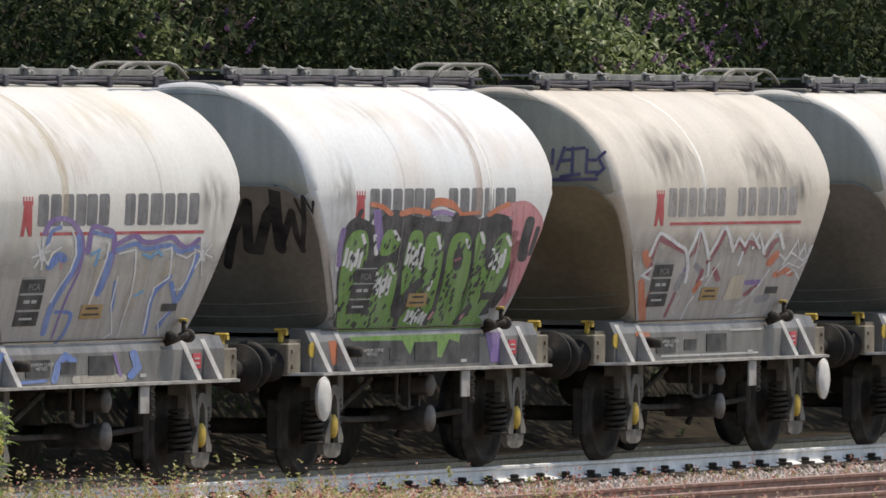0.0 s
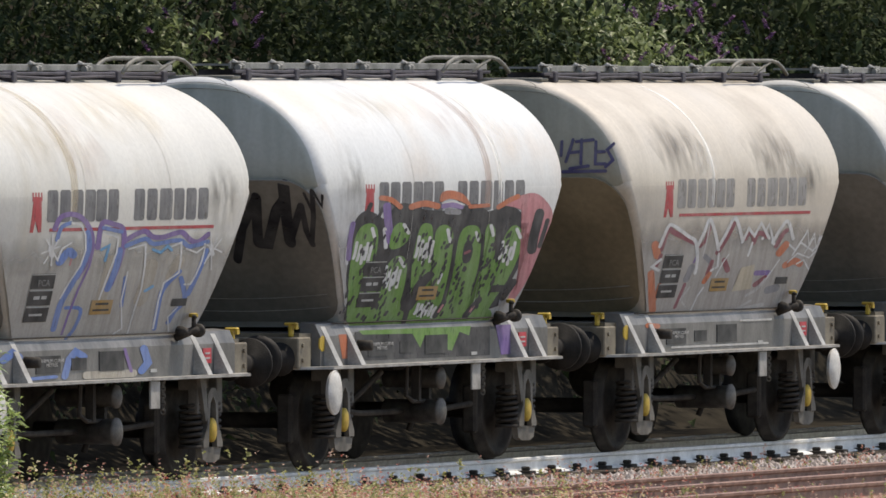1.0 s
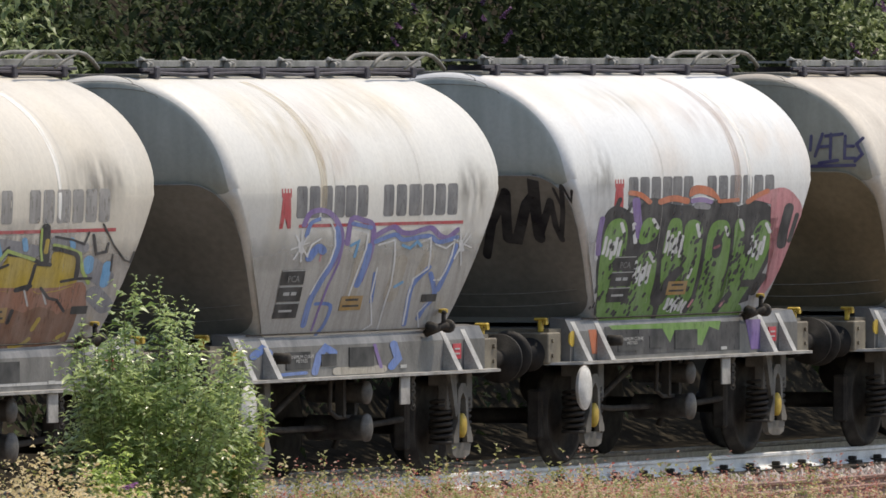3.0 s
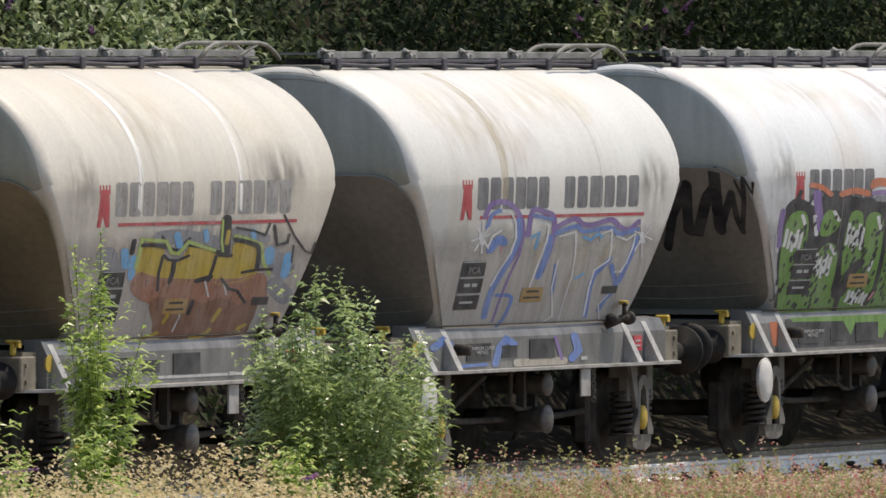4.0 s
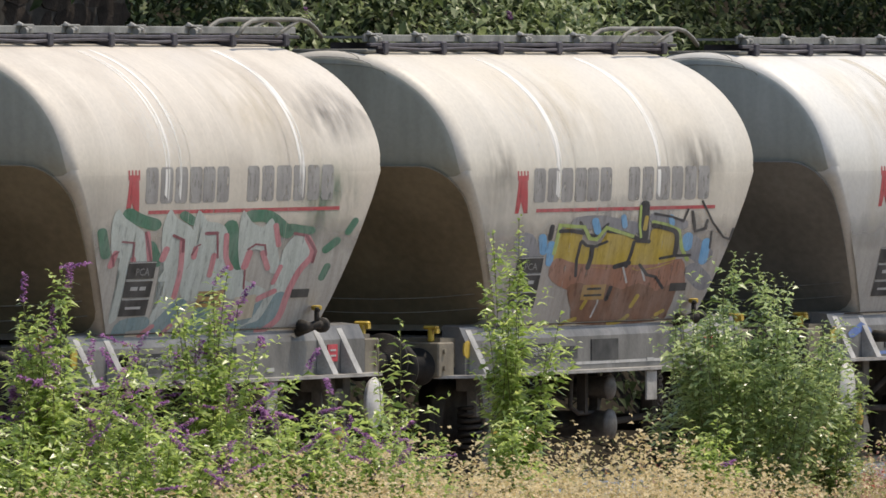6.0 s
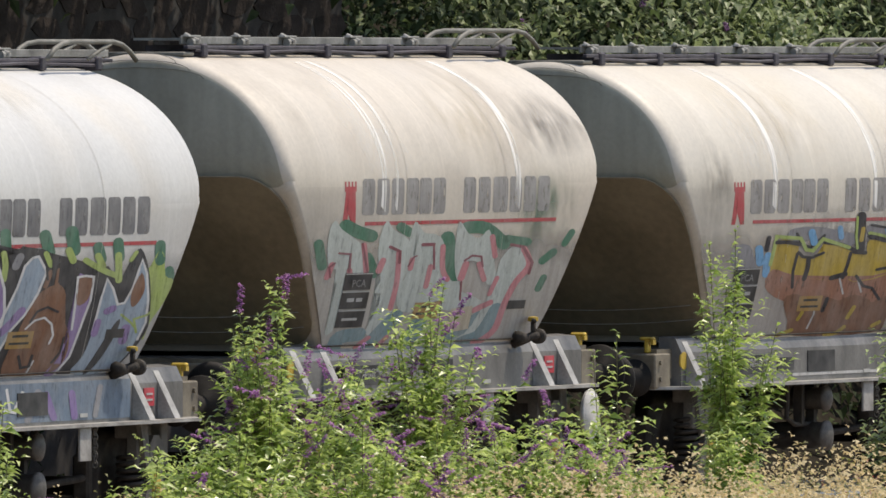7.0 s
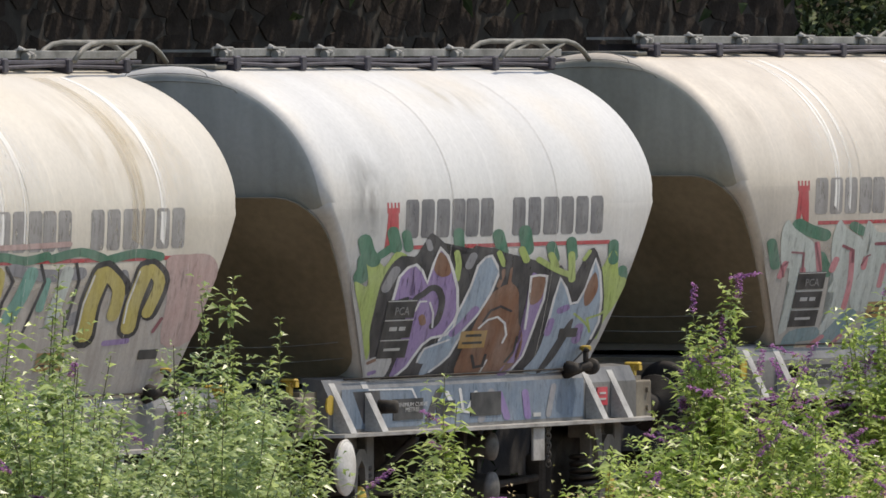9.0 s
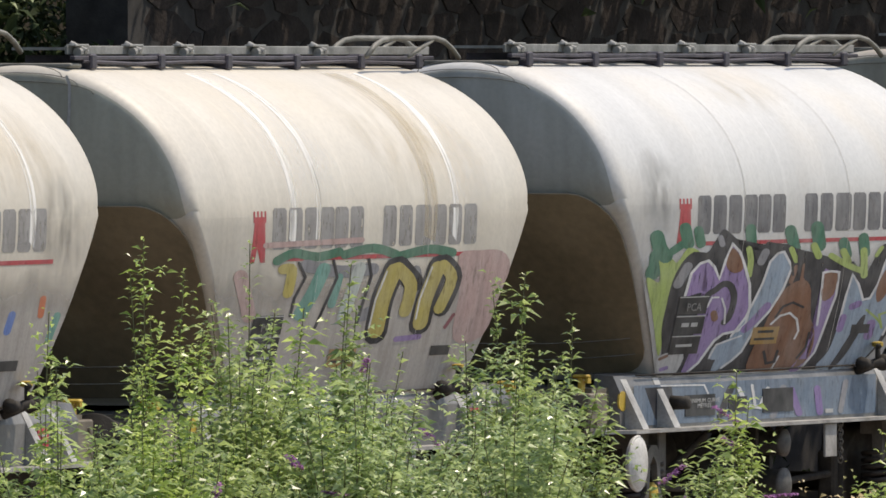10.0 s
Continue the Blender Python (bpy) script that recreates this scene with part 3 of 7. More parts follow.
def tower():
    """The red tower mark: battered sides and three merlons."""
    x = -2.32
    ps = [[(x + 0.02, 2.34), (x + 0.10, 2.34), (x + 0.13, 2.44), (x + 0.18, 2.44), (x + 0.21, 2.34), (x + 0.29, 2.34), (x + 0.25, 2.62), (x + 0.06, 2.62)],
          quad(x + 0.04, x + 0.27, 2.62, 2.66)]
    for k in range(4):
        ps.append(quad(x + 0.04 + k * 0.066, x + 0.07 + k * 0.066, 2.66, 2.70))
    return ps


TOWER = finish(wrapped(tower()), BLOCK_RED, "tower_mark")
LINE = finish(wrapped([quad(-1.85, 2.02, 2.345, 2.375)]), BLOCK_RED, "red_line")
DATA = [finish(wrapped([quad(-2.10, -1.56, z, z + 0.137)], 0.007), PLATE_BLACK, "data_panel") for z in (1.53, 1.68, 1.83)]
DATA_MARK = [finish(wrapped([q], 0.010), PLATE_MARK, "data_bar") for q in (quad(-2.10, -1.56, 1.955, 1.963), quad(-2.10, -1.56, 1.81, 1.819), quad(-2.10, -1.56, 1.66, 1.669), quad(-1.98, -1.84, 1.735, 1.765), quad(-1.80, -1.68, 1.735, 1.765), quad(-2.0, -1.7, 1.585, 1.605))]
AMBER = finish(wrapped([quad(-0.60, -0.10, 1.58, 1.71)], 0.0075), ORANGE, "amber_plate")
AMBER_MARK = [finish(wrapped([q], 0.0085), PLATE_BLACK, "amber_bar") for q in (quad(-0.50, -0.2, 1.665, 1.685), quad(-0.54, -0.16, 1.61, 1.628))]
SMALL = finish(wrapped([quad(1.30, 1.66, 1.63, 1.70)], 0.0075), PLATE_BLACK, "small_plate")


def on_girder(x0, x1, z0, z1, y=-1.118):
    bm = bmesh.new()
    return box(bm, x0, x1, y, y + 0.012, z0, z1)


PANELS = [("girder_plate", finish(on_girder(-1.76, -1.2, 1.06, 1.22), PLATE_BLACK, "girder_plate")),
          ("girder_plate", finish(on_girder(-0.95, -0.6, 1.08, 1.19), PLATE_BLACK, "girder_plate")),
          ("girder_plate", finish(on_girder(-0.3, 0.28, 1.06, 1.24), PLATE_BLACK, "girder_plate")),
          ("stencil_bar", finish(on_girder(0.9, 1.05, 1.03, 1.06), PLATE_MARK, "stencil_bar")),
          ("warning_sign", finish(on_girder(2.16, 2.36, 1.09, 1.23), RED_SIGN, "warning_sign")),
          ("stencil_bar", finish(on_girder(2.2, 2.32, 1.175, 1.19, -1.122), PLATE_MARK, "stencil_bar")),
          ("stencil_bar", finish(on_girder(2.2, 2.32, 1.13, 1.145, -1.122), PLATE_MARK, "stencil_bar")),
          ("yellow_disc", one(lambda b: lathe(b, face_out(-2.9, -1.10, 1.2), [(0, 0.075), (0.014, 0.075), (0.015, 0.03)], 20), YELLOW, "yellow_disc"))]

def lettering(body, x, y, z, size, lean, parent, mat):
    """Stencilled words that can be read on a plate."""
    cu = bpy.data.curves.new("lettering", "FONT")
    cu.body, cu.size, cu.extrude, cu.resolution_u = body, size, 0.0005, 2
    cu.space_line = 0.85
    cu.materials.append(mat)
    ob = new("lettering", cu)
    ob.parent = parent
    ob.location = (x, y, z)
    ob.rotation_euler = (math.pi / 2 + lean, 0, 0)
    ob.scale = (1.7, 1, 1)
    return ob


PAINTS = {
    "white": tank_paint("white tank paint", (0.63, 0.615, 0.575), (0.53, 0.505, 0.45), (0.57, 0.50, 0.39), 3.1),
    "whiter": tank_paint("bright white tank paint", (0.66, 0.665, 0.66), (0.55, 0.545, 0.53), (0.60, 0.53, 0.47), 17.7),
    "chalky": tank_paint("chalky white tank paint", (0.565, 0.56, 0.545), (0.50, 0.495, 0.48), (0.56, 0.52, 0.46), 24.3),
    "cream": tank_paint("cream tank paint", (0.60, 0.555, 0.48), (0.50, 0.455, 0.385), (0.52, 0.47, 0.39), 31.4),
    "tan": tank_paint("dusty tan tank paint", (0.58, 0.525, 0.45), (0.47, 0.42, 0.35), (0.33, 0.29, 0.25), 44.9),
}


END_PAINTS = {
    "white": end_paint("grey-green end paint", (0.36, 0.37, 0.33), (0.47, 0.48, 0.44), 3),
    "whiter": end_paint("pale green end paint", (0.38, 0.40, 0.36), (0.50, 0.515, 0.48), 9),
    "chalky": end_paint("grey end paint", (0.33, 0.335, 0.30), (0.45, 0.45, 0.42), 6),
    "cream": end_paint("olive end paint", (0.33, 0.32, 0.26), (0.43, 0.42, 0.35), 14),
    "tan": end_paint("tan end paint", (0.31, 0.295, 0.24), (0.42, 0.40, 0.33), 22),
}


RIBS_AT = (-2.8, -2.22, 2.0, 2.5)


def tank_wagon(k, paint, dark_end, label, wheel_at, faded=False):
    ob = new("tank_wagon")
    ob.empty_display_size = 0.3
    tagged(ob, label, "tank wagon", "cement tank wagons", "")
    s = (3 - k) * PITCH
    ob.matrix_world = placed(s, 0, RISE[k])
    for nm, src in (("barrel", _tmp), ("hopper", _tmp2)):
        me = src.copy()
        me.materials.append(PAINTS[paint])
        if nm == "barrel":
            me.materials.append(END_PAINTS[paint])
        part(nm, me, None, ob, "weathered white cement tank shell" if nm == "barrel" else "")
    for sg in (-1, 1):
        part("slope_sheet", slope_sheet_mesh(sg), dark_end, ob, "dirt-stained sloping end sheet, shade in its colour")
    part("side_girder", FASCIA, None, ob, "grey painted side girder")
    for me in SEAMS:
        part("weld_seam", me, None, ob)
    for x in RIBS_AT:
        part("rib", RIB, None, ob).location = (x, 0, 0)
    for nm, me, lab, places in COMMON:
        for p in places:
            part(nm, me, None, ob, lab).location = p
    if wheel_at:
        part("hand_wheel", HANDWHEEL, None, ob, "white painted brake wheel").matrix_basis = Matrix.Translation((wheel_at, 0, 0.74)) @ Matrix.Translation((0, -1.24, 0)) @ Matrix.Rotation(radians(5), 4, "Z") @ Matrix.Translation((0, 1.24, 0))
    for me in NAME_BLOCKS:
        ob2 = part("name_block", me, None, ob)
        if faded:
            ob2.material_slots[0].link = "OBJECT"
            ob2.material_slots[0].material = BLOCK_FADED
    part("tower_mark", TOWER, None, ob, "red stencilled tower mark")
    part("red_line", LINE, None, ob)
    for nm, me in [("data_panel", q) for q in DATA] + [("data_bar", q) for q in DATA_MARK] + [("amber_plate", AMBER), ("amber_bar", AMBER_MARK[0]), ("amber_bar", AMBER_MARK[1]), ("small_plate", SMALL)]:
        part(nm, me, None, ob)
    for nm, me in PANELS:
        part(nm, me, None, ob)
    lettering("PCA", -1.96, -half_width(1.85) - 0.02, 1.855, 0.085, 0.17, ob, PLATE_DIM)
    lettering("MINIMUM CURVE\n        METRES", -1.72, -1.124, 1.16, 0.045, 0, ob, PLATE_MARK)
    return ob


RISE = {-1: 0.0, 0: 0.004, 1: 0.022, 2: -0.003, 3: 0.009, 4: 0.071, 5: -0.034, 6: -0.054, 7: -0.015}
WAGONS = {
    -1: tank_wagon(-1, "white", END_GREY_SHADE, "white cement tank wagon at the far end of the row", None),
    0: tank_wagon(0, "tan", END_DIRT_SHADE, "dusty tan cement tank wagon with faded pale graffiti", 2.76, True),
    1: tank_wagon(1, "whiter", END_GREY_SHADE, "bright white cement tank wagon with green and black graffiti", -3.0),
    2: tank_wagon(2, "white", END_GREY_SHADE, "white cement tank wagon with blue and violet graffiti", -3.0),
    3: tank_wagon(3, "cream", END_DIRT_SHADE, "cream cement tank wagon with yellow and brown graffiti", None, True),
    4: tank_wagon(4, "tan", END_DIRT_SHADE, "dusty cream cement tank wagon with pale turquoise graffiti", 2.76, True),
    5: tank_wagon(5, "chalky", END_DIRT_SHADE, "white cement tank wagon with violet and lime graffiti", -3.0),
    6: tank_wagon(6, "cream", END_DIRT_SHADE, "cream cement tank wagon with yellow and pink graffiti", None, True),
    7: tank_wagon(7, "cream", END_DIRT_SHADE, "cream cement tank wagon with a red stripe", None, True),
}


# ---- ground, track and what closes the place ----
def strip(name, s0, s1, o0, o1, zf, mat, ds=1.0, do=1.0, kind="structure", label="", category=""):
    """A sheet that follows the line of the track, its height by zf(s, out)."""
    bm = bmesh.new()
    ns, no = max(1, int((s1 - s0) / ds)), max(1, int((o1 - o0) / do))
    rows = [[bm.verts.new(along(s0 + (s1 - s0) * i / ns, o0 + (o1 - o0) * j / no, 0) + Vector((0, 0, zf(s0 + (s1 - s0) * i / ns, o0 + (o1 - o0) * j / no)))) for j in range(no + 1)] for i in range(ns + 1)]
    for u, v in zip(rows, rows[1:]):
        for j in range(no):
            bm.faces.new((u[j], u[j + 1], v[j + 1], v[j]))
    ob = new(name, finish(bm, mat, name, True))
    return tagged(ob, label, category, "", kind)


GRASSLAND = plain("dry earth and grass", (0.10, 0.085, 0.05), (0.24, 0.2, 0.12), 1.2, 0.95, 0, 0.6, spec=0.0)
# Near-black earth: the shade behind the train is put into its colour.
EARTH = plain("earth toned for shade", (0.02, 0.018, 0.015), (0.045, 0.039, 0.03), 2.0, 0.95, 0, 0.6, spec=0.0)
bm = bmesh.new()
bmesh.ops.create_grid(bm, x_segments=8, y_segments=8, size=1800)
tagged(new("ground", finish(bm, GRASSLAND, "ground")), "dry earth and grass round the railway yard", "ground", "", "structure").location = (0, 0, -0.42)
strip("ballast_bed", -70, 90, -1.7, 14, lambda s, o: -0.19 + 0.03 * noise.noise((s * 0.8, o * 0.8, 0)), BALLAST, 1.0, 0.5, label="dirty brown ballast bed with sparse weeds", category="ballast")


def rail_profile():
    return [(-0.07, -0.159), (0.07, -0.159), (0.065, -0.145), (0.012, -0.125), (0.01, -0.045), (0.034, -0.03), (0.036, -0.006), (0.025, 0.0), (-0.025, 0.0), (-0.036, -0.006), (-0.034, -0.03), (-0.01, -0.045), (-0.012, -0.125), (-0.065, -0.145)]


def rail(out, s0, s1, mat, label, z=0.0):
    bm = bmesh.new()
    prof = rail_profile()
    rows = []
    s = s0
    while s <= s1:
        rows.append([bm.verts.new(along(s, out + a, z + b)) for a, b in prof])
        s += 1.0
    n = len(prof)
    for u, v in zip(rows, rows[1:]):
        for k in range(n):
            bm.faces.new((u[k], u[(k + 1) % n], v[(k + 1) % n], v[k]))
    bm.faces.new(rows[0]), bm.faces.new(rows[-1][::-1])
    ob = new("rail", finish(bm, mat, "rail"))
    return tagged(ob, label, "rail", "rails", "structure")


rail(0.75, -60, 80, RAIL_WEB, "pale limewashed running rail under the wagons")
rail(-0.75, -60, 80, RAIL_TOP, "worn grey running rail under the wagons")
for o in (4.85, 5.95, 7.2):
    rail(o, -60, 80, RAIL_RUST, "rusty rail of an unused siding", 0.02)

# sleepers and rail chairs where the track shows
SLEEPER_M = one(lambda b: box(b, -0.125, 0.125, -1.3, 1.3, -0.06, 0.06, 0.012), SLEEPER, "sleeper")
CHAIR_M = one(lambda b: (box(b, -0.08, 0.08, -0.14, 0.0, -0.02, 0.015, 0.006), box(b, -0.028, 0.028, -0.10, -0.02, 0.015, 0.055, 0.01))[0], DARK_METAL, "rail_chair")
bed = bpy.data.objects["ballast_bed"]
near_rail = bpy.data.objects["rail"]
for i in range(62):
    s = 3.0 + 0.7 * i
    o = new("sleeper", SLEEPER_M)
    o.parent = bed
    o.matrix_basis = placed(s, 0, -0.215)
    o = new("rail_chair", CHAIR_M)
    o.parent = near_rail
    o.matrix_basis = placed(s, 0.765, -0.14)
for i in range(40):
    o = new("sleeper", SLEEPER_M)
    o.parent = bed
    o.matrix_basis = placed(0.5 + 0.7 * i, 5.12, -0.225)


# ---- spray paint on the wagons ----
SPRAY = {
    "black": sprayed("black spray", (0.022, 0.021, 0.026), 0.3, 0.3), "green": sprayed("green spray", (0.13, 0.26, 0.055), 0.35, 0.3),
    "pink": sprayed("pink spray", (0.5, 0.2, 0.22), 0.35, 0.3), "orange": sprayed("orange spray", (0.5, 0.16, 0.08), 0.35, 0.3),
    "violet": sprayed("violet spray", (0.2, 0.13, 0.32), 0.35, 0.3), "pale": sprayed("white spray", (0.62, 0.62, 0.62), 0.35, 0.3),
    "palegrey": sprayed("pale grey spray", (0.46, 0.45, 0.44), 0.35, 0.3), "blue": sprayed("blue spray", (0.12, 0.2, 0.46), 0.35, 0.3),
    "blue2": sprayed("sky blue spray", (0.13, 0.33, 0.55), 0.35, 0.3), "crimson": sprayed("dark red spray", (0.24, 0.07, 0.09), 0.35, 0.3),
    "slate": sprayed("slate spray", (0.2, 0.2, 0.22), 0.6, 0.3), "cream": sprayed("cream label", (0.48, 0.42, 0.32), 0.35, 0.0),
    "tan": sprayed("thin tan spray", (0.36, 0.32, 0.26), 0.6, 0.3), "brown": sprayed("brown spray", (0.2, 0.095, 0.055), 0.35, 0.3),
    "yellow": sprayed("yellow spray", (0.42, 0.3, 0.04), 0.35, 0.3), "lime": sprayed("lime spray", (0.33, 0.42, 0.12), 0.35, 0.3),
    "mint": sprayed("pale mint spray", (0.44, 0.48, 0.45), 0.35, 0.3), "teal": sprayed("faded teal spray", (0.17, 0.26, 0.28), 0.5, 0.3),
    "dgreen": sprayed("dark green spray", (0.05, 0.16, 0.1), 0.4, 0.3), "steel": sprayed("steel blue spray", (0.27, 0.34, 0.42), 0.35, 0.3),
    "rose": sprayed("faded rose spray", (0.43, 0.30, 0.28), 0.4, 0.3), "ochre": sprayed("ochre spray", (0.42, 0.35, 0.1), 0.35, 0.3),
    "turq": sprayed("turquoise spray", (0.14, 0.31, 0.26), 0.35, 0.3), "lilac": sprayed("lilac spray", (0.26, 0.18, 0.36), 0.3, 0.5), "dusk": sprayed("dull blue spray", (0.13, 0.175, 0.235), 0.35, 0.3), "rust": sprayed("rust red spray", (0.30, 0.14, 0.09), 0.35, 0.6),
    "navy": sprayed("navy spray", (0.09, 0.08, 0.2), 0.4, 0.3),
}
SQUASH = 0.38      # strokes were drawn wider along the wagon than upright


def ribbon(pts, width, squash=SQUASH):
    """Outline of a rounded brush stroke through pts, as a list of convex pieces."""
    q = [Vector((a * squash, b)) for a, b in pts]
    r = width / 2
    q = [p for i, p in enumerate(q) if i == 0 or (p - q[i - 1]).length > 1e-3]
    if len(q) == 1:
        q.append(q[0] + Vector((0.002, 0)))
    d = [(b - a).normalized() for a, b in zip(q, q[1:])]
    side = []
    for i in range(len(q)):
        u, v = d[max(0, i - 1)], d[min(len(d) - 1, i)]
        m = u + v
        m = m.normalized() if m.length > 0.35 else v
        n = Vector((-m.y, m.x))
        side.append(n * min(1.7 * r, r / max(0.5, n.dot(Vector((-v.y, v.x))))))
    polys = []
    for i in range(len(d)):
        polys.append([tuple(q[i] + side[i]), tuple(q[i + 1] + side[i + 1]), tuple(q[i + 1] - side[i + 1]), tuple(q[i] - side[i])])
    for p, s, sg in ((q[0], side[0], 1), (q[-1], side[-1], -1)):
        polys.append([tuple(p + Matrix.Rotation(sg * math.pi * k / 5, 2) @ s) for k in range(6)])
    return [[(x / squash, z) for x, z in p] for p in polys]


def rounded(pts, closed=False, steps=4):
    """A smooth curve through the points, as a sprayed line runs."""
    n = len(pts)
    if n < 3:
        return list(pts)
    out = []
    for i in range(n if closed else n - 1):
        a, b, c, d = [Vector(pts[j % n] if closed else pts[max(0, min(n - 1, j))]) for j in (i - 1, i, i + 1, i + 2)]
        for k in range(steps):
            t = k / steps
            q = 0.5 * (2 * b + (c - a) * t + (2 * a - 5 * b + 4 * c - d) * t * t + (3 * b - 3 * c + d - a) * t ** 3)
            out.append((q.x, q.y))
    if not closed:
        out.append(tuple(pts[-1]))
    return out


LIFT = [0]


def layered(polys, layer):
    """Thin paint; each stroke a hair over the last, so that no two lie in one plane."""
    LIFT[0] = (LIFT[0] + 1) % 11
    return wrapped(polys, 0.0025 + 0.0008 * layer + 0.00007 * LIFT[0])


def stroke_on(k, colour, width, layer, *pts):
    part("paint_stroke", layered(ribbon(rounded(pts) if width > 0.03 else pts, width), layer), SPRAY[colour], WAGONS[k])


def patch_on(k, colour, width, layer, *pts):
    part("paint_patch", layered([list(pts) if colour == "cream" else rounded(pts, True, 3)], layer), SPRAY[colour], WAGONS[k])


def spots_on(k, colour, layer, seed, *fields):
    """Many small leaning dabs of the can, scattered over the fields (along, low, high, reach)."""
    r = random.Random(seed)
    dabs = []
    for x, z0, z1, reach in fields:
        n = int((z1 - z0) * 26)
        for i in range(n):
            z = z0 + (z1 - z0) * (i + r.random()) / n
            cx, h, w = x + r.uniform(-reach, reach) + 0.35 * (z - z0), r.uniform(0.018, 0.034), r.uniform(0.022, 0.04)
            dabs.append([(cx + w * math.cos(a) + 0.4 * h * math.sin(a), z + h * math.sin(a)) for a in [math.pi * j / 4 for j in range(8)]])
    part("paint_spot", layered(dabs, layer), SPRAY[colour], WAGONS[k])["kind"] = "stuff"


def end_stroke(k, colour, width, layer, *pts):
    """Paint on the end of a wagon that faces back along the line."""
    bm = bmesh.new()
    LIFT[0] = (LIFT[0] + 1) % 9
    for p in ribbon(pts, width, 1.0):
        vs = []
        for out, z in p:
            x = BACK + (slope_x(z, True) - BACK + 0.05 if z < CREASE + 0.06 else HALF + bulge(z) + 0.02)
            vs.append(bm.verts.new((-x - 0.0008 * LIFT[0], -out, z)))
        bm.faces.new(vs)
    bmesh.ops.remove_doubles(bm, verts=bm.verts[:], dist=0.0005)
    part("paint_stroke", bm, SPRAY[colour], WAGONS[k])


def girder_patch(k, colour, *pts):
    bm = bmesh.new()
    LIFT[0] = (LIFT[0] + 1) % 9
    plate(bm, [(x, -1.112 - 0.0002 * LIFT[0], z) for x, z in pts], 0.001, (0, 1, 0))
    part("paint_patch", bm, SPRAY[colour], WAGONS[k])


def girder_stroke(k, colour, width, *pts):
    bm = bmesh.new()
    LIFT[0] = (LIFT[0] + 1) % 9
    for p in ribbon(pts, width):
        bm.faces.new([bm.verts.new((x, -1.114 - 0.0003 * LIFT[0], z)) for x, z in p])
    bmesh.ops.remove_doubles(bm, verts=bm.verts[:], dist=0.0005)
    part("paint_stroke", bm, SPRAY[colour], WAGONS[k])


def cover_shade(k, colour, seed):
    """Cover paint over old tags, the lower side's shade in its colour, thinning upwards."""
    m = sprayed("cover paint with shade tone", colour, 0.5)
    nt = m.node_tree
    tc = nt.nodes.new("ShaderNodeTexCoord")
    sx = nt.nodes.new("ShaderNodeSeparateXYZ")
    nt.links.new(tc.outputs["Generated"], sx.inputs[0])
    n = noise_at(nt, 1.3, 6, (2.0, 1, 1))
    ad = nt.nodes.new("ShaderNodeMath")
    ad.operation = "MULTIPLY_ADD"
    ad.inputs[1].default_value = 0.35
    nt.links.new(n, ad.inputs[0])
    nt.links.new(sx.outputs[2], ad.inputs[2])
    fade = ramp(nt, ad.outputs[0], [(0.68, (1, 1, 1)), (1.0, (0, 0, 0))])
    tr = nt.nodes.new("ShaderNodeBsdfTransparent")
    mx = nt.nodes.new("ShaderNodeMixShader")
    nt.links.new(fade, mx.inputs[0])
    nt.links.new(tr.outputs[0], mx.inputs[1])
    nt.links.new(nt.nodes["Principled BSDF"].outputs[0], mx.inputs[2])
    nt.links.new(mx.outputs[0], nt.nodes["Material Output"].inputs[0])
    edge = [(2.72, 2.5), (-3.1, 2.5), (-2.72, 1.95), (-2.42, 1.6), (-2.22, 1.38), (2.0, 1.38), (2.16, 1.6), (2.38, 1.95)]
    part("cover_shade", wrapped([edge], 0.0011 + 0.00005 * seed), m, WAGONS[k], "grey-brown cover paint with shade in its colour")


cover_shade(0, (0.36, 0.335, 0.31), 3)
cover_shade(1, (0.40, 0.39, 0.38), 4)
cover_shade(2, (0.37, 0.35, 0.32), 5)
cover_shade(3, (0.37, 0.335, 0.30), 6)
cover_shade(4, (0.38, 0.355, 0.32), 7)
cover_shade(5, (0.37, 0.36, 0.345), 8)
cover_shade(6, (0.40, 0.365, 0.33), 9)
cover_shade(7, (0.40, 0.37, 0.34), 10)

stroke_on(0, "crimson", 0.051, 0, (-2.24, 2.02), (-2.11, 2.21), (-1.90, 2.18), (-1.30, 2.08))
stroke_on(0, "pale", 0.034, 1, (-2.29, 2.05), (-2.15, 2.23), (-2.00, 2.26), (-1.53, 2.15), (-1.26, 2.08), (-1.12, 1.88), (-1.12, 1.77))
stroke_on(0, "crimson", 0.034, 0, (-1.12, 2.04), (-0.98, 2.11), (-0.89, 2.28))
stroke_on(0, "pale", 0.034, 1, (-1.21, 2.02), (-1.08, 2.17), (-0.94, 2.31), (-0.70, 2.13), (-0.57, 2.00))
stroke_on(0, "crimson", 0.051, 0, (-0.58, 1.97), (-0.37, 2.13), (-0.23, 2.26))
stroke_on(0, "pale", 0.034, 1, (-0.58, 2.03), (-0.42, 2.16), (-0.21, 2.32), (0.08, 2.10))
stroke_on(0, "pale", 0.023, 1, (-0.54, 1.96), (-0.50, 1.83), (-0.67, 1.79))
stroke_on(0, "pale", 0.029, 1, (0.09, 2.07), (0.23, 2.21), (0.43, 2.13), (0.58, 2.26), (0.88, 2.10))
stroke_on(0, "crimson", 0.034, 0, (0.18, 2.10), (0.31, 2.17), (0.46, 2.06))
stroke_on(0, "crimson", 0.046, 0, (0.43, 2.06), (0.55, 2.16), (0.80, 2.12))
stroke_on(0, "pale", 0.029, 1, (0.68, 2.10), (0.82, 2.25), (1.05, 2.04))
stroke_on(0, "pale", 0.023, 1, (0.40, 2.06), (0.34, 1.93))
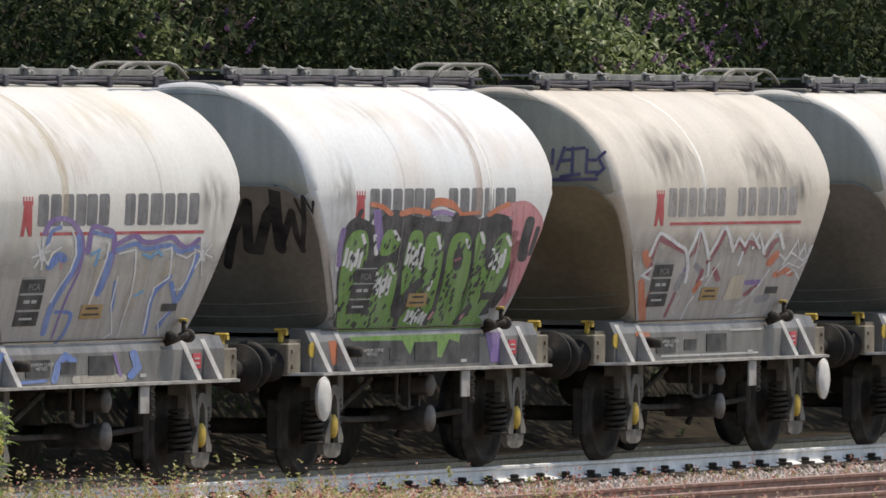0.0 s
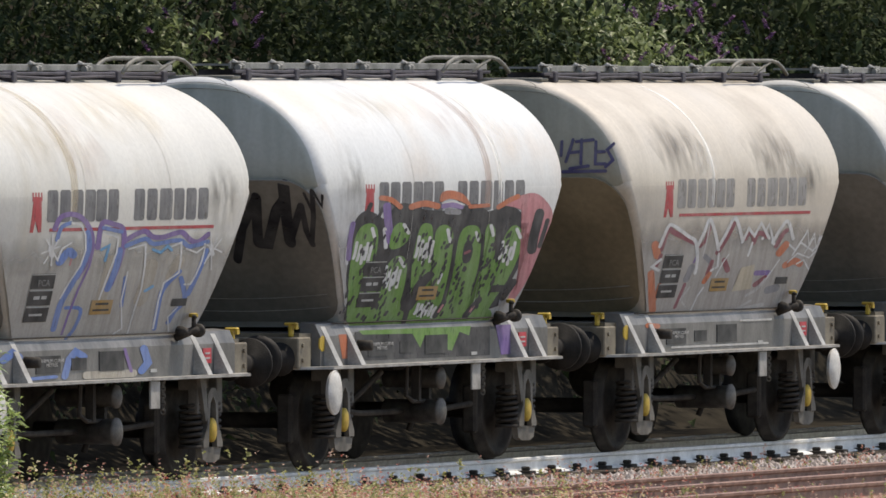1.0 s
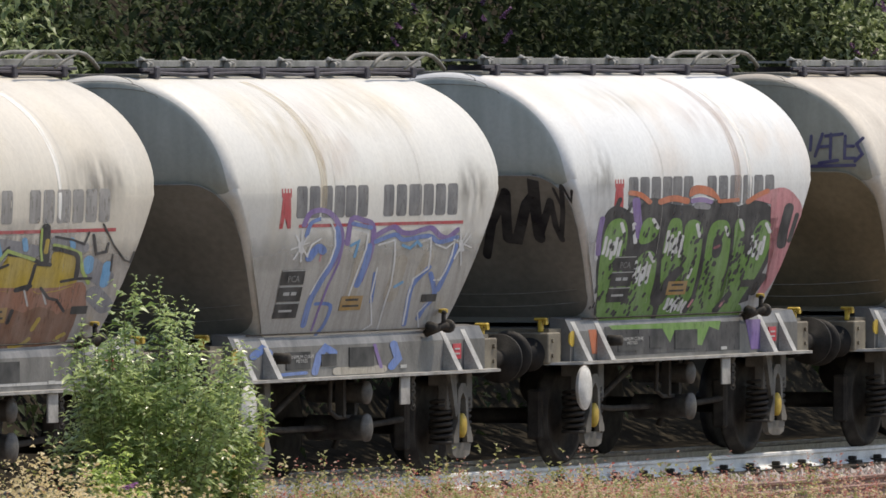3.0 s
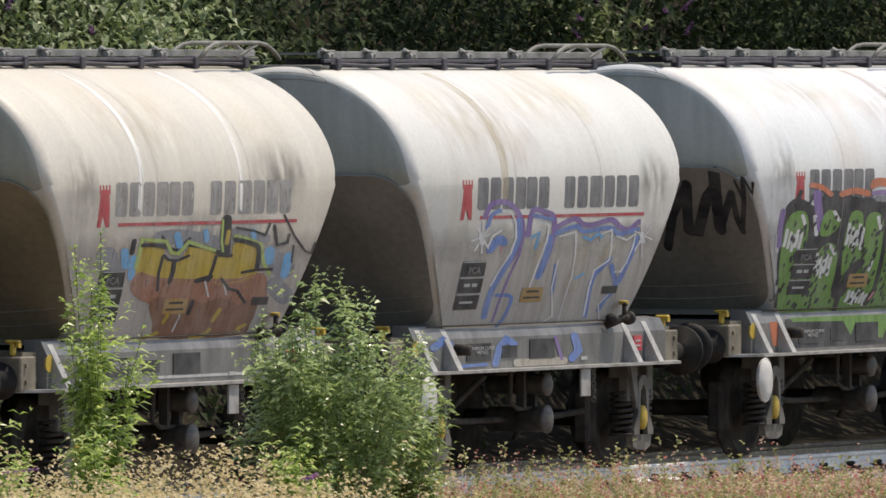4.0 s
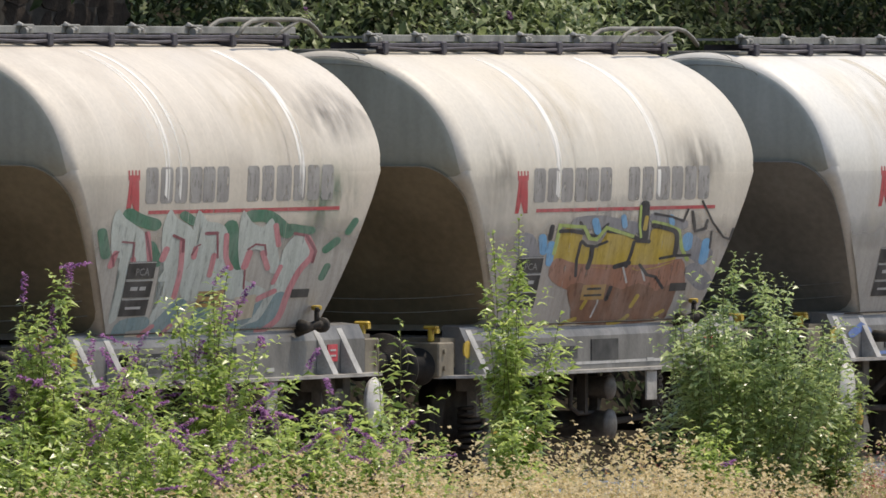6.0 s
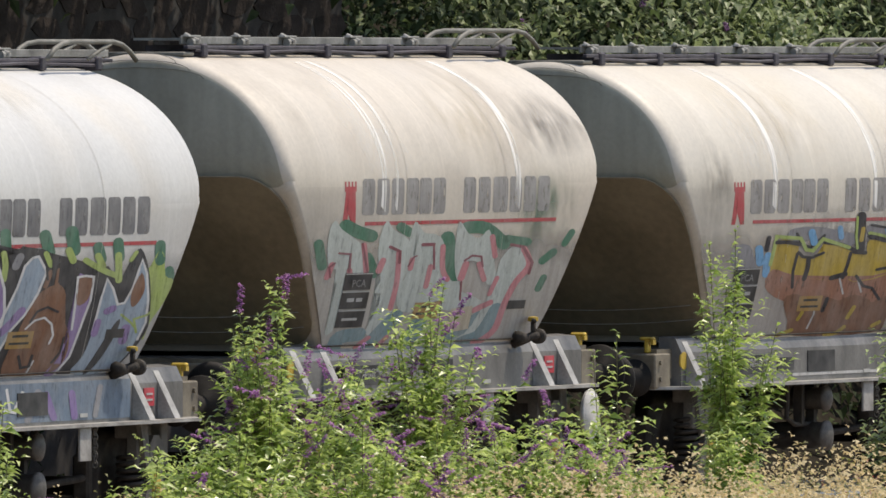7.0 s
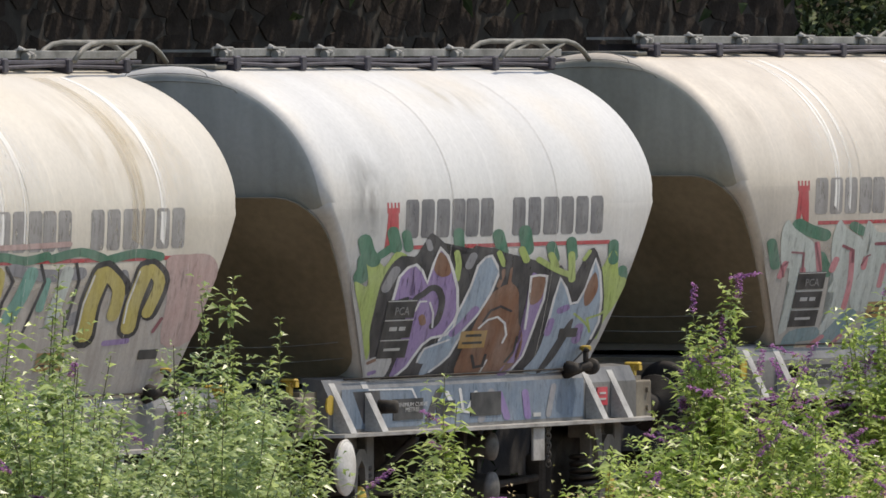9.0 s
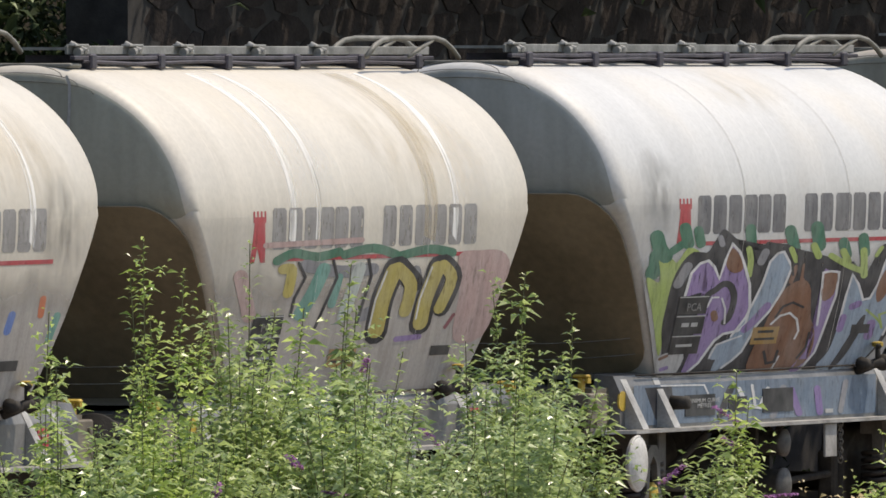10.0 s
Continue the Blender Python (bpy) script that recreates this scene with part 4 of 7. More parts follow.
stroke_on(0, "pale", 0.035, 1, (1.00, 2.06), (1.20, 2.21), (1.38, 2.27), (1.60, 2.09))
stroke_on(0, "crimson", 0.046, 0, (1.12, 2.02), (1.27, 2.14), (1.38, 2.18))
stroke_on(0, "orange", 0.081, 0, (1.26, 1.95), (1.42, 2.03))
stroke_on(0, "orange", 0.070, 0, (1.51, 1.82), (1.76, 1.86), (1.95, 1.83))
stroke_on(0, "orange", 0.079, 0, (-2.43, 2.07), (-2.31, 1.96))
stroke_on(0, "orange", 0.073, 0, (-2.39, 1.78), (-2.21, 1.55), (-2.08, 1.41))
stroke_on(0, "orange", 0.045, 0, (-2.06, 1.66), (-2.14, 1.44))
stroke_on(0, "crimson", 0.034, 0, (-1.46, 1.43), (-1.34, 1.66))
stroke_on(0, "crimson", 0.040, 0, (-2.28, 1.86), (-2.21, 1.96))
stroke_on(0, "pale", 0.028, 1, (-2.19, 1.92), (-2.40, 1.85), (-2.19, 1.81))
stroke_on(0, "pale", 0.017, 1, (-0.98, 1.37), (-0.89, 1.54), (-0.78, 1.62))
stroke_on(0, "palegrey", 0.017, 1, (-1.16, 1.43), (-1.36, 1.51), (-1.18, 1.63))
stroke_on(0, "pale", 0.014, 1, (-0.50, 1.73), (-0.36, 1.87), (-0.24, 1.95))
stroke_on(0, "pale", 0.014, 1, (1.03, 1.69), (1.30, 1.88))
stroke_on(0, "orange", 0.051, 1, (-0.80, 1.68), (-0.69, 1.76))
stroke_on(0, "crimson", 0.046, 0, (-0.75, 1.76), (-0.69, 1.88))
stroke_on(0, "crimson", 0.057, 0, (-0.18, 1.79), (-0.34, 1.89))
stroke_on(0, "violet", 0.052, 0, (0.68, 1.75), (1.05, 1.75))
stroke_on(0, "crimson", 0.052, 0, (0.73, 1.63), (0.99, 1.70))
stroke_on(0, "slate", 0.068, 0, (-1.34, 1.71), (-1.25, 1.83))
stroke_on(0, "slate", 0.081, 0, (1.15, 1.57), (1.40, 1.59))
stroke_on(0, "violet", 0.023, 0, (-1.22, 1.88), (-1.16, 1.94))
stroke_on(0, "palegrey", 0.029, 1, (0.55, 1.52), (0.81, 1.58), (1.00, 1.68))
stroke_on(0, "palegrey", 0.023, 1, (0.31, 1.37), (0.72, 1.47))
stroke_on(0, "palegrey", 0.046, 0, (0.32, 1.37), (1.10, 1.42))
stroke_on(0, "pale", 0.017, 2, (1.66, 1.92), (1.80, 2.03), (1.95, 2.13), (2.00, 2.18), (2.10, 2.03), (2.22, 2.14), (2.33, 1.99), (2.40, 2.12), (2.36, 1.97), (2.45, 2.11))
stroke_on(0, "pale", 0.017, 2, (1.52, 2.03), (1.73, 1.97), (1.85, 2.05), (2.25, 1.96), (2.40, 2.03))
stroke_on(0, "pale", 0.015, 2, (1.56, 1.85), (1.81, 1.94), (2.18, 1.89), (2.36, 1.96))
stroke_on(0, "pale", 0.015, 2, (1.84, 1.83), (2.03, 1.87), (2.24, 1.77))
stroke_on(0, "pale", 0.015, 2, (2.02, 1.94), (2.21, 2.09))
patch_on(0, "cream", 0.000, 3, (0.21, 1.81), (0.59, 1.84), (0.63, 1.59), (0.08, 1.57))
stroke_on(0, "palegrey", 0.014, 1, (-0.93, 2.28), (-0.96, 2.05), (-0.99, 1.94))
stroke_on(0, "slate", 0.051, 0, (-0.93, 1.94), (-0.73, 1.88))
patch_on(1, "black", 0.000, 0, (-2.51, 1.84), (-2.55, 2.16), (-2.50, 2.36), (-2.27, 2.45), (-1.98, 2.42), (-1.79, 2.37), (-1.56, 2.47), (-1.28, 2.52), (-0.83, 2.46), (-0.39, 2.43), (0.05, 2.44), (0.56, 2.50), (0.92, 2.42), (1.16, 2.45), (1.50, 2.47), (1.82, 2.39), (1.99, 2.26), (1.99, 1.97), (1.82, 1.74), (1.61, 1.55), (1.43, 1.47), (-0.69, 1.37), (-2.15, 1.37), (-2.34, 1.60))
stroke_on(1, "black", 0.043, 0, (-2.23, 2.42), (-2.14, 2.51))
stroke_on(1, "black", 0.032, 0, (-1.90, 2.40), (-1.84, 2.47))
patch_on(1, "pink", 0.000, 1, (1.26, 2.49), (1.67, 2.56), (2.12, 2.59), (2.46, 2.50), (2.64, 2.37), (2.52, 2.18), (2.38, 1.96), (2.24, 1.74), (2.01, 1.55), (1.83, 1.55), (2.00, 1.80), (2.06, 2.07), (2.03, 2.29), (1.78, 2.43))
stroke_on(1, "black", 0.099, 2, (2.28, 2.39), (2.20, 2.18), (2.20, 2.04))
stroke_on(1, "black", 0.044, 2, (2.51, 2.32), (2.39, 2.07))
stroke_on(1, "black", 0.077, 2, (1.87, 1.72), (1.69, 1.58))
stroke_on(1, "orange", 0.048, 2, (-1.89, 2.57), (-1.63, 2.55), (-1.39, 2.48))
stroke_on(1, "orange", 0.060, 2, (-1.10, 2.48), (-0.77, 2.51), (-0.43, 2.48))
patch_on(1, "orange", 0.000, 2, (-0.37, 2.52), (-0.33, 2.61), (-0.10, 2.63), (0.23, 2.59), (0.46, 2.47), (0.18, 2.52), (-0.12, 2.55))
stroke_on(1, "orange", 0.038, 2, (0.42, 2.47), (0.90, 2.48))
stroke_on(1, "orange", 0.049, 2, (1.17, 2.46), (1.43, 2.52), (1.67, 2.56))
stroke_on(1, "violet", 0.075, 1, (-1.73, 2.49), (-1.67, 2.35), (-1.55, 2.16))
stroke_on(1, "violet", 0.048, 1, (-2.55, 2.33), (-2.58, 2.17), (-2.54, 2.00))
stroke_on(1, "lilac", 0.049, 3, (-0.28, 2.48), (-0.05, 2.49), (0.19, 2.47))
stroke_on(1, "pale", 0.016, 3, (-0.31, 2.51), (-0.05, 2.53), (0.25, 2.49))
stroke_on(1, "slate", 0.054, 1, (-0.17, 2.43), (0.13, 2.42))
patch_on(1, "green", 0.000, 1, (-2.15, 1.37), (-2.31, 1.56), (-2.45, 1.84), (-2.47, 2.11), (-2.42, 2.24), (-2.30, 2.31), (-2.10, 2.33), (-1.94, 2.29), (-1.86, 2.16), (-1.87, 1.94), (-1.92, 1.78), (-1.59, 1.64), (-1.43, 1.37))
patch_on(1, "green", 0.000, 1, (-1.55, 2.10), (-1.53, 2.26), (-1.38, 2.33), (-1.18, 2.30), (-1.07, 2.21), (-1.16, 2.13), (-1.36, 2.08))
patch_on(1, "green", 0.000, 1, (-1.61, 1.37), (-1.63, 1.62), (-1.56, 1.78), (-1.50, 1.94), (-1.32, 2.01), (-1.14, 2.00), (-1.01, 1.91), (-0.97, 1.72), (-0.97, 1.50), (-0.76, 1.37))
patch_on(1, "green", 0.000, 1, (-0.67, 1.37), (-0.76, 1.61), (-0.89, 1.93), (-0.88, 2.15), (-0.81, 2.29), (-0.68, 2.32), (-0.52, 2.29), (-0.45, 2.15), (-0.42, 1.93), (-0.39, 1.71), (-0.14, 1.49), (0.06, 1.37))
patch_on(1, "green", 0.000, 1, (-0.15, 1.49), (-0.31, 1.82), (-0.41, 2.15), (-0.37, 2.27), (-0.17, 2.30), (0.04, 2.23), (0.10, 2.03), (0.11, 1.82), (0.10, 1.60), (0.06, 1.37), (-0.16, 1.37))
patch_on(1, "green", 0.000, 1, (0.15, 1.37), (0.23, 1.60), (0.22, 1.87), (0.21, 2.14), (0.31, 2.26), (0.54, 2.29), (0.73, 2.25), (0.83, 2.08), (0.85, 1.81), (0.71, 1.70), (0.84, 1.59), (0.81, 1.42), (0.73, 1.37))
patch_on(1, "green", 0.000, 1, (1.00, 1.81), (0.94, 2.03), (0.89, 2.22), (0.98, 2.30), (1.15, 2.24), (1.20, 2.05), (1.33, 1.89), (1.37, 2.08), (1.46, 2.21), (1.63, 2.28), (1.83, 2.24), (1.92, 2.13), (1.87, 1.96), (1.70, 1.74), (1.50, 1.58), (1.38, 1.46), (1.29, 1.37), (0.78, 1.37), (0.91, 1.48), (1.02, 1.64))
patch_on(1, "black", 0.000, 2, (0.39, 1.97), (0.39, 2.11), (0.51, 2.14), (0.63, 2.06), (0.61, 1.95), (0.49, 1.92))
stroke_on(1, "crimson", 0.027, 3, (0.44, 2.02), (0.55, 2.04))
stroke_on(1, "green", 0.141, 1, (-2.00, 1.41), (-0.73, 1.41), (1.34, 1.40))
patch_on(1, "black", 0.000, 2, (-0.80, 1.50), (-0.72, 1.72), (-0.44, 1.85), (-0.25, 1.82), (-0.43, 1.71), (-0.62, 1.50))
stroke_on(1, "black", 0.049, 2, (-0.75, 1.37), (-0.75, 1.52))
stroke_on(1, "black", 0.054, 2, (0.02, 1.42), (0.16, 1.55))
stroke_on(1, "pink", 0.022, 3, (0.08, 1.46), (0.15, 1.52))
stroke_on(1, "black", 0.066, 2, (0.82, 1.41), (1.07, 1.56))
stroke_on(1, "pink", 0.022, 3, (0.89, 1.43), (0.97, 1.50))
stroke_on(1, "pale", 0.029, 2, (-2.39, 2.15), (-2.40, 2.04), (-2.42, 2.00))
stroke_on(1, "pale", 0.029, 2, (-2.28, 2.12), (-2.30, 2.04), (-2.32, 1.98))
stroke_on(1, "pale", 0.029, 2, (-2.18, 2.10), (-2.21, 2.04), (-2.21, 1.95))
stroke_on(1, "pale", 0.029, 2, (-2.11, 2.14), (-2.12, 2.04), (-2.14, 1.99))
stroke_on(1, "pale", 0.030, 2, (-2.01, 2.11), (-2.03, 2.04), (-2.04, 1.97))
stroke_on(1, "pale", 0.030, 2, (-1.53, 1.91), (-1.52, 1.79), (-1.54, 1.75))
stroke_on(1, "pale", 0.030, 2, (-1.43, 1.88), (-1.43, 1.79), (-1.44, 1.72))
stroke_on(1, "pale", 0.030, 2, (-1.32, 1.85), (-1.35, 1.79), (-1.33, 1.69))
stroke_on(1, "pale", 0.030, 2, (-1.26, 1.90), (-1.26, 1.79), (-1.28, 1.74))
stroke_on(1, "pale", 0.030, 2, (-1.16, 1.87), (-1.17, 1.79), (-1.17, 1.71))
stroke_on(1, "pale", 0.030, 2, (-0.82, 2.19), (-0.82, 2.05), (-0.84, 2.00))
stroke_on(1, "pale", 0.030, 2, (-0.71, 2.15), (-0.73, 2.05), (-0.73, 1.97))
stroke_on(1, "pale", 0.030, 2, (-0.61, 2.12), (-0.64, 2.05), (-0.62, 1.93))
stroke_on(1, "pale", 0.030, 2, (-0.54, 2.18), (-0.54, 2.05), (-0.56, 1.99))
stroke_on(1, "pale", 0.030, 2, (-0.44, 2.14), (-0.45, 2.04), (-0.45, 1.95))
stroke_on(1, "pale", 0.030, 2, (1.40, 2.12), (1.40, 2.00), (1.37, 1.96))
stroke_on(1, "pale", 0.030, 2, (1.52, 2.09), (1.50, 2.00), (1.49, 1.93))
stroke_on(1, "pale", 0.030, 2, (1.64, 2.06), (1.61, 2.00), (1.61, 1.90))
stroke_on(1, "pale", 0.030, 2, (1.72, 2.11), (1.71, 2.00), (1.69, 1.95))
stroke_on(1, "pale", 0.030, 2, (-0.49, 1.54), (-0.50, 1.47), (-0.53, 1.45))
stroke_on(1, "pale", 0.030, 2, (-0.39, 1.53), (-0.41, 1.47), (-0.43, 1.43))
stroke_on(1, "pale", 0.030, 2, (-0.29, 1.51), (-0.33, 1.47), (-0.33, 1.42))
stroke_on(1, "pale", 0.030, 2, (-0.23, 1.54), (-0.24, 1.47), (-0.26, 1.44))
stroke_on(1, "pale", 0.030, 2, (-0.12, 1.52), (-0.15, 1.47), (-0.16, 1.43))
stroke_on(1, "pale", 0.030, 2, (-0.02, 1.50), (-0.06, 1.47), (-0.06, 1.41))
stroke_on(1, "pale", 0.032, 2, (-2.05, 2.28), (-1.97, 2.20))
stroke_on(1, "pale", 0.032, 2, (-1.25, 2.31), (-1.11, 2.23))
stroke_on(1, "pale", 0.033, 2, (-0.10, 2.25), (0.00, 2.14))
stroke_on(1, "pale", 0.033, 2, (1.02, 2.28), (1.11, 2.19))
stroke_on(1, "pale", 0.033, 2, (1.72, 2.24), (1.84, 2.16))
stroke_on(1, "pale", 0.032, 2, (-1.24, 1.99), (-1.09, 1.91))
stroke_on(1, "pale", 0.027, 2, (-0.07, 1.82), (-0.11, 1.74))
stroke_on(1, "pale", 0.027, 2, (0.65, 2.22), (0.74, 2.14))
stroke_on(1, "pale", 0.032, 1, (-2.61, 2.10), (-2.57, 1.95))
stroke_on(1, "pale", 0.038, 1, (-1.73, 2.27), (-1.64, 2.10))
stroke_on(2, "violet", 0.046, 0, (-1.73, 2.37), (-1.62, 2.47), (-1.39, 2.50), (-1.15, 2.47), (-0.95, 2.38), (-0.83, 2.25), (-0.89, 2.07), (-1.06, 1.92))
stroke_on(2, "blue", 0.051, 1, (-0.96, 2.33), (-0.89, 2.19), (-0.98, 2.03), (-1.15, 1.86), (-1.31, 1.68), (-1.33, 1.46))
stroke_on(2, "blue", 0.071, 1, (-1.52, 2.07), (-1.35, 2.16), (-1.23, 2.13))
stroke_on(2, "blue", 0.036, 0, (-1.65, 2.27), (-1.58, 2.38), (-1.38, 2.42))
stroke_on(2, "pale", 0.015, 2, (-1.35, 2.42), (-1.14, 2.40), (-1.01, 2.31), (-0.96, 2.17), (-1.03, 2.03), (-1.22, 1.88), (-1.35, 1.74))
stroke_on(2, "pale", 0.015, 2, (-1.58, 2.09), (-1.51, 2.19), (-1.32, 2.24))
stroke_on(2, "violet", 0.020, 1, (-0.77, 2.22), (-0.82, 2.02), (-0.97, 1.82), (-1.06, 1.61), (-1.11, 1.41))
stroke_on(2, "pink", 0.015, 1, (-1.27, 2.04), (-1.25, 2.13))
stroke_on(2, "blue", 0.031, 1, (-1.17, 1.65), (-0.81, 1.63), (-0.85, 1.46), (-0.98, 1.37))
stroke_on(2, "violet", 0.046, 0, (-0.68, 2.19), (-0.64, 2.41), (-0.37, 2.40), (-0.15, 2.36), (-0.08, 2.22), (-0.12, 2.06), (-0.23, 1.85))
stroke_on(2, "blue", 0.036, 1, (-0.60, 2.37), (-0.17, 2.33))
stroke_on(2, "blue", 0.057, 1, (-0.16, 2.16), (-0.18, 2.01), (-0.29, 1.81))
stroke_on(2, "pale", 0.015, 2, (-0.51, 2.31), (-0.23, 2.28), (-0.23, 2.14), (-0.35, 1.92), (-0.42, 1.76), (-0.45, 1.65))
stroke_on(2, "blue2", 0.026, 1, (-0.59, 2.17), (-0.42, 2.21), (-0.47, 2.07))
stroke_on(2, "violet", 0.047, 0, (-0.09, 2.24), (0.16, 2.30), (0.39, 2.33), (0.57, 2.28), (0.81, 2.27), (1.07, 2.30), (1.28, 2.31), (1.49, 2.24), (1.69, 2.22), (1.91, 2.29))
stroke_on(2, "blue", 0.041, 1, (-0.02, 2.20), (0.41, 2.26), (0.64, 2.21), (1.22, 2.24), (1.49, 2.18), (1.91, 2.22))
stroke_on(2, "pale", 0.015, 2, (0.05, 2.17), (0.43, 2.21), (0.49, 2.01), (0.51, 1.80), (0.45, 1.59), (0.44, 1.39))
stroke_on(2, "pale", 0.013, 2, (0.11, 1.96), (0.09, 1.70), (0.27, 1.44), (0.09, 1.39))
stroke_on(2, "blue", 0.031, 1, (0.13, 1.65), (0.08, 1.91))
stroke_on(2, "pale", 0.016, 2, (1.03, 2.18), (1.28, 2.22), (1.33, 2.05), (1.33, 1.94), (1.02, 1.85), (0.98, 1.69), (1.02, 1.43))
stroke_on(2, "blue", 0.042, 1, (1.35, 1.95), (1.15, 1.86), (1.02, 1.77), (1.01, 1.64), (1.05, 1.43))
stroke_on(2, "blue2", 0.026, 2, (0.63, 2.16), (0.81, 2.13), (0.97, 2.19), (1.07, 2.15))
stroke_on(2, "pale", 0.016, 2, (1.42, 2.16), (1.68, 2.12), (1.87, 2.18), (1.84, 2.05), (1.75, 1.91), (1.66, 1.83), (1.52, 1.83))
stroke_on(2, "blue", 0.047, 1, (1.91, 2.14), (1.84, 2.00), (1.72, 1.82), (1.66, 1.74))
stroke_on(2, "blue", 0.042, 1, (1.41, 1.89), (1.61, 1.69), (1.43, 1.58), (1.34, 1.48))
stroke_on(2, "pale", 0.013, 2, (1.43, 1.38), (1.30, 1.53), (1.48, 1.62))
stroke_on(2, "blue2", 0.026, 1, (0.61, 1.78), (0.77, 1.82))
stroke_on(2, "tan", 0.103, 0, (-0.31, 2.07), (-0.39, 1.71))
stroke_on(2, "tan", 0.124, 0, (0.65, 2.01), (0.55, 1.70))
stroke_on(2, "tan", 0.104, 0, (1.30, 2.05), (1.17, 1.90))
stroke_on(2, "pale", 0.013, 3, (-1.97, 2.15), (-1.57, 2.21))
stroke_on(2, "pale", 0.015, 3, (-1.77, 2.33), (-1.71, 2.04))
stroke_on(2, "pale", 0.013, 3, (-1.91, 2.28), (-1.57, 2.08))
stroke_on(2, "pale", 0.013, 3, (-1.88, 2.06), (-1.62, 2.27))
stroke_on(2, "pale", 0.041, 2, (-1.78, 2.20), (-1.72, 2.13))
stroke_on(2, "pale", 0.013, 3, (1.84, 2.20), (2.28, 2.12))
stroke_on(2, "pale", 0.013, 3, (1.96, 2.30), (2.10, 1.96))
stroke_on(2, "pale", 0.013, 3, (1.93, 2.05), (2.23, 2.24))
stroke_on(2, "pale", 0.013, 3, (1.91, 2.02), (2.12, 2.25))
stroke_on(2, "pale", 0.037, 2, (2.00, 2.18), (2.07, 2.10))
stroke_on(3, "slate", 0.116, 0, (-0.93, 2.24), (-0.49, 2.25), (0.26, 2.19))
stroke_on(3, "slate", 0.168, 0, (1.52, 2.05), (1.90, 1.94))
stroke_on(3, "slate", 0.173, 0, (-2.00, 2.09), (-1.77, 1.85))
stroke_on(3, "slate", 0.148, 0, (1.74, 1.80), (2.02, 1.70))
stroke_on(3, "slate", 0.088, 0, (0.72, 2.28), (1.36, 2.21))
patch_on(3, "yellow", 0.000, 1, (-1.37, 1.91), (-1.29, 2.19), (-0.83, 2.17), (-0.81, 2.07), (-0.53, 2.03), (-0.28, 2.05), (-0.27, 2.17), (0.37, 2.09), (0.45, 1.85), (-0.45, 1.86), (-0.96, 1.90))
patch_on(3, "yellow", 0.000, 1, (0.39, 1.84), (0.40, 2.06), (0.68, 2.06), (0.70, 2.18), (1.24, 2.13), (1.31, 1.92), (1.09, 1.86), (0.78, 1.83))
patch_on(3, "rust", 0.000, 1, (-1.38, 1.80), (-1.29, 1.95), (-0.84, 1.90), (-0.10, 1.88), (0.89, 1.87), (1.44, 1.91), (1.59, 1.75), (1.49, 1.63), (-0.21, 1.63), (-0.96, 1.68))
patch_on(3, "brown", 0.000, 2, (-0.92, 1.69), (-0.65, 1.73), (-0.35, 1.66), (-0.11, 1.71), (0.27, 1.66), (0.60, 1.71), (1.01, 1.65), (1.43, 1.69), (1.40, 1.46), (1.16, 1.37), (-0.51, 1.37), (-0.73, 1.50))
stroke_on(3, "black", 0.034, 3, (-1.29, 2.18), (-1.07, 2.18), (-0.80, 2.16))
stroke_on(3, "black", 0.024, 3, (-0.80, 2.09), (-0.69, 2.05), (-0.51, 2.04), (-0.26, 2.08))
stroke_on(3, "black", 0.034, 3, (-0.25, 2.17), (0.08, 2.15), (0.42, 2.09))
stroke_on(3, "black", 0.039, 3, (-0.56, 2.03), (-0.55, 1.95), (-0.58, 1.86))
stroke_on(3, "black", 0.029, 3, (0.33, 2.07), (0.30, 1.96), (0.25, 1.86))
stroke_on(3, "black", 0.044, 3, (0.01, 1.86), (0.29, 1.89))
stroke_on(3, "black", 0.078, 3, (0.47, 2.39), (0.49, 2.26), (0.52, 2.10))
stroke_on(3, "yellow", 0.034, 4, (0.53, 2.28), (0.52, 2.18))
stroke_on(3, "black", 0.039, 3, (0.71, 2.21), (1.00, 2.18), (1.24, 2.13), (1.27, 1.96))
stroke_on(3, "black", 0.034, 3, (0.40, 2.08), (0.65, 2.07))
stroke_on(3, "black", 0.024, 3, (0.54, 1.87), (0.74, 1.78), (0.94, 1.76), (1.15, 1.66))
stroke_on(3, "black", 0.025, 3, (0.96, 1.92), (1.28, 1.94), (1.60, 1.94))
stroke_on(3, "black", 0.034, 3, (0.01, 1.68), (-0.03, 1.58))
stroke_on(3, "black", 0.024, 3, (-0.82, 2.08), (-0.85, 1.93), (-0.80, 1.79))
stroke_on(3, "black", 0.024, 2, (-0.88, 2.25), (-0.73, 2.15), (-0.55, 2.13), (-0.29, 2.23))
stroke_on(3, "lime", 0.029, 3, (-1.36, 1.99), (-1.31, 2.23), (-0.79, 2.21), (-0.64, 2.11), (-0.49, 2.10), (-0.31, 2.20), (0.28, 2.12))
stroke_on(3, "lime", 0.029, 3, (0.69, 2.24), (1.01, 2.21), (1.28, 2.16), (1.40, 2.00), (1.57, 1.90))
stroke_on(3, "lime", 0.020, 4, (0.38, 2.38), (0.40, 2.21), (0.46, 2.11))
stroke_on(3, "blue2", 0.063, 1, (-1.65, 2.13), (-1.58, 2.01))
stroke_on(3, "blue2", 0.058, 1, (-1.44, 2.07), (-1.42, 1.91))
stroke_on(3, "blue2", 0.058, 2, (-0.57, 2.26), (-0.49, 2.17))
stroke_on(3, "blue2", 0.044, 2, (0.03, 2.29), (0.08, 2.21))
stroke_on(3, "blue2", 0.044, 1, (1.07, 2.28), (1.11, 2.22))
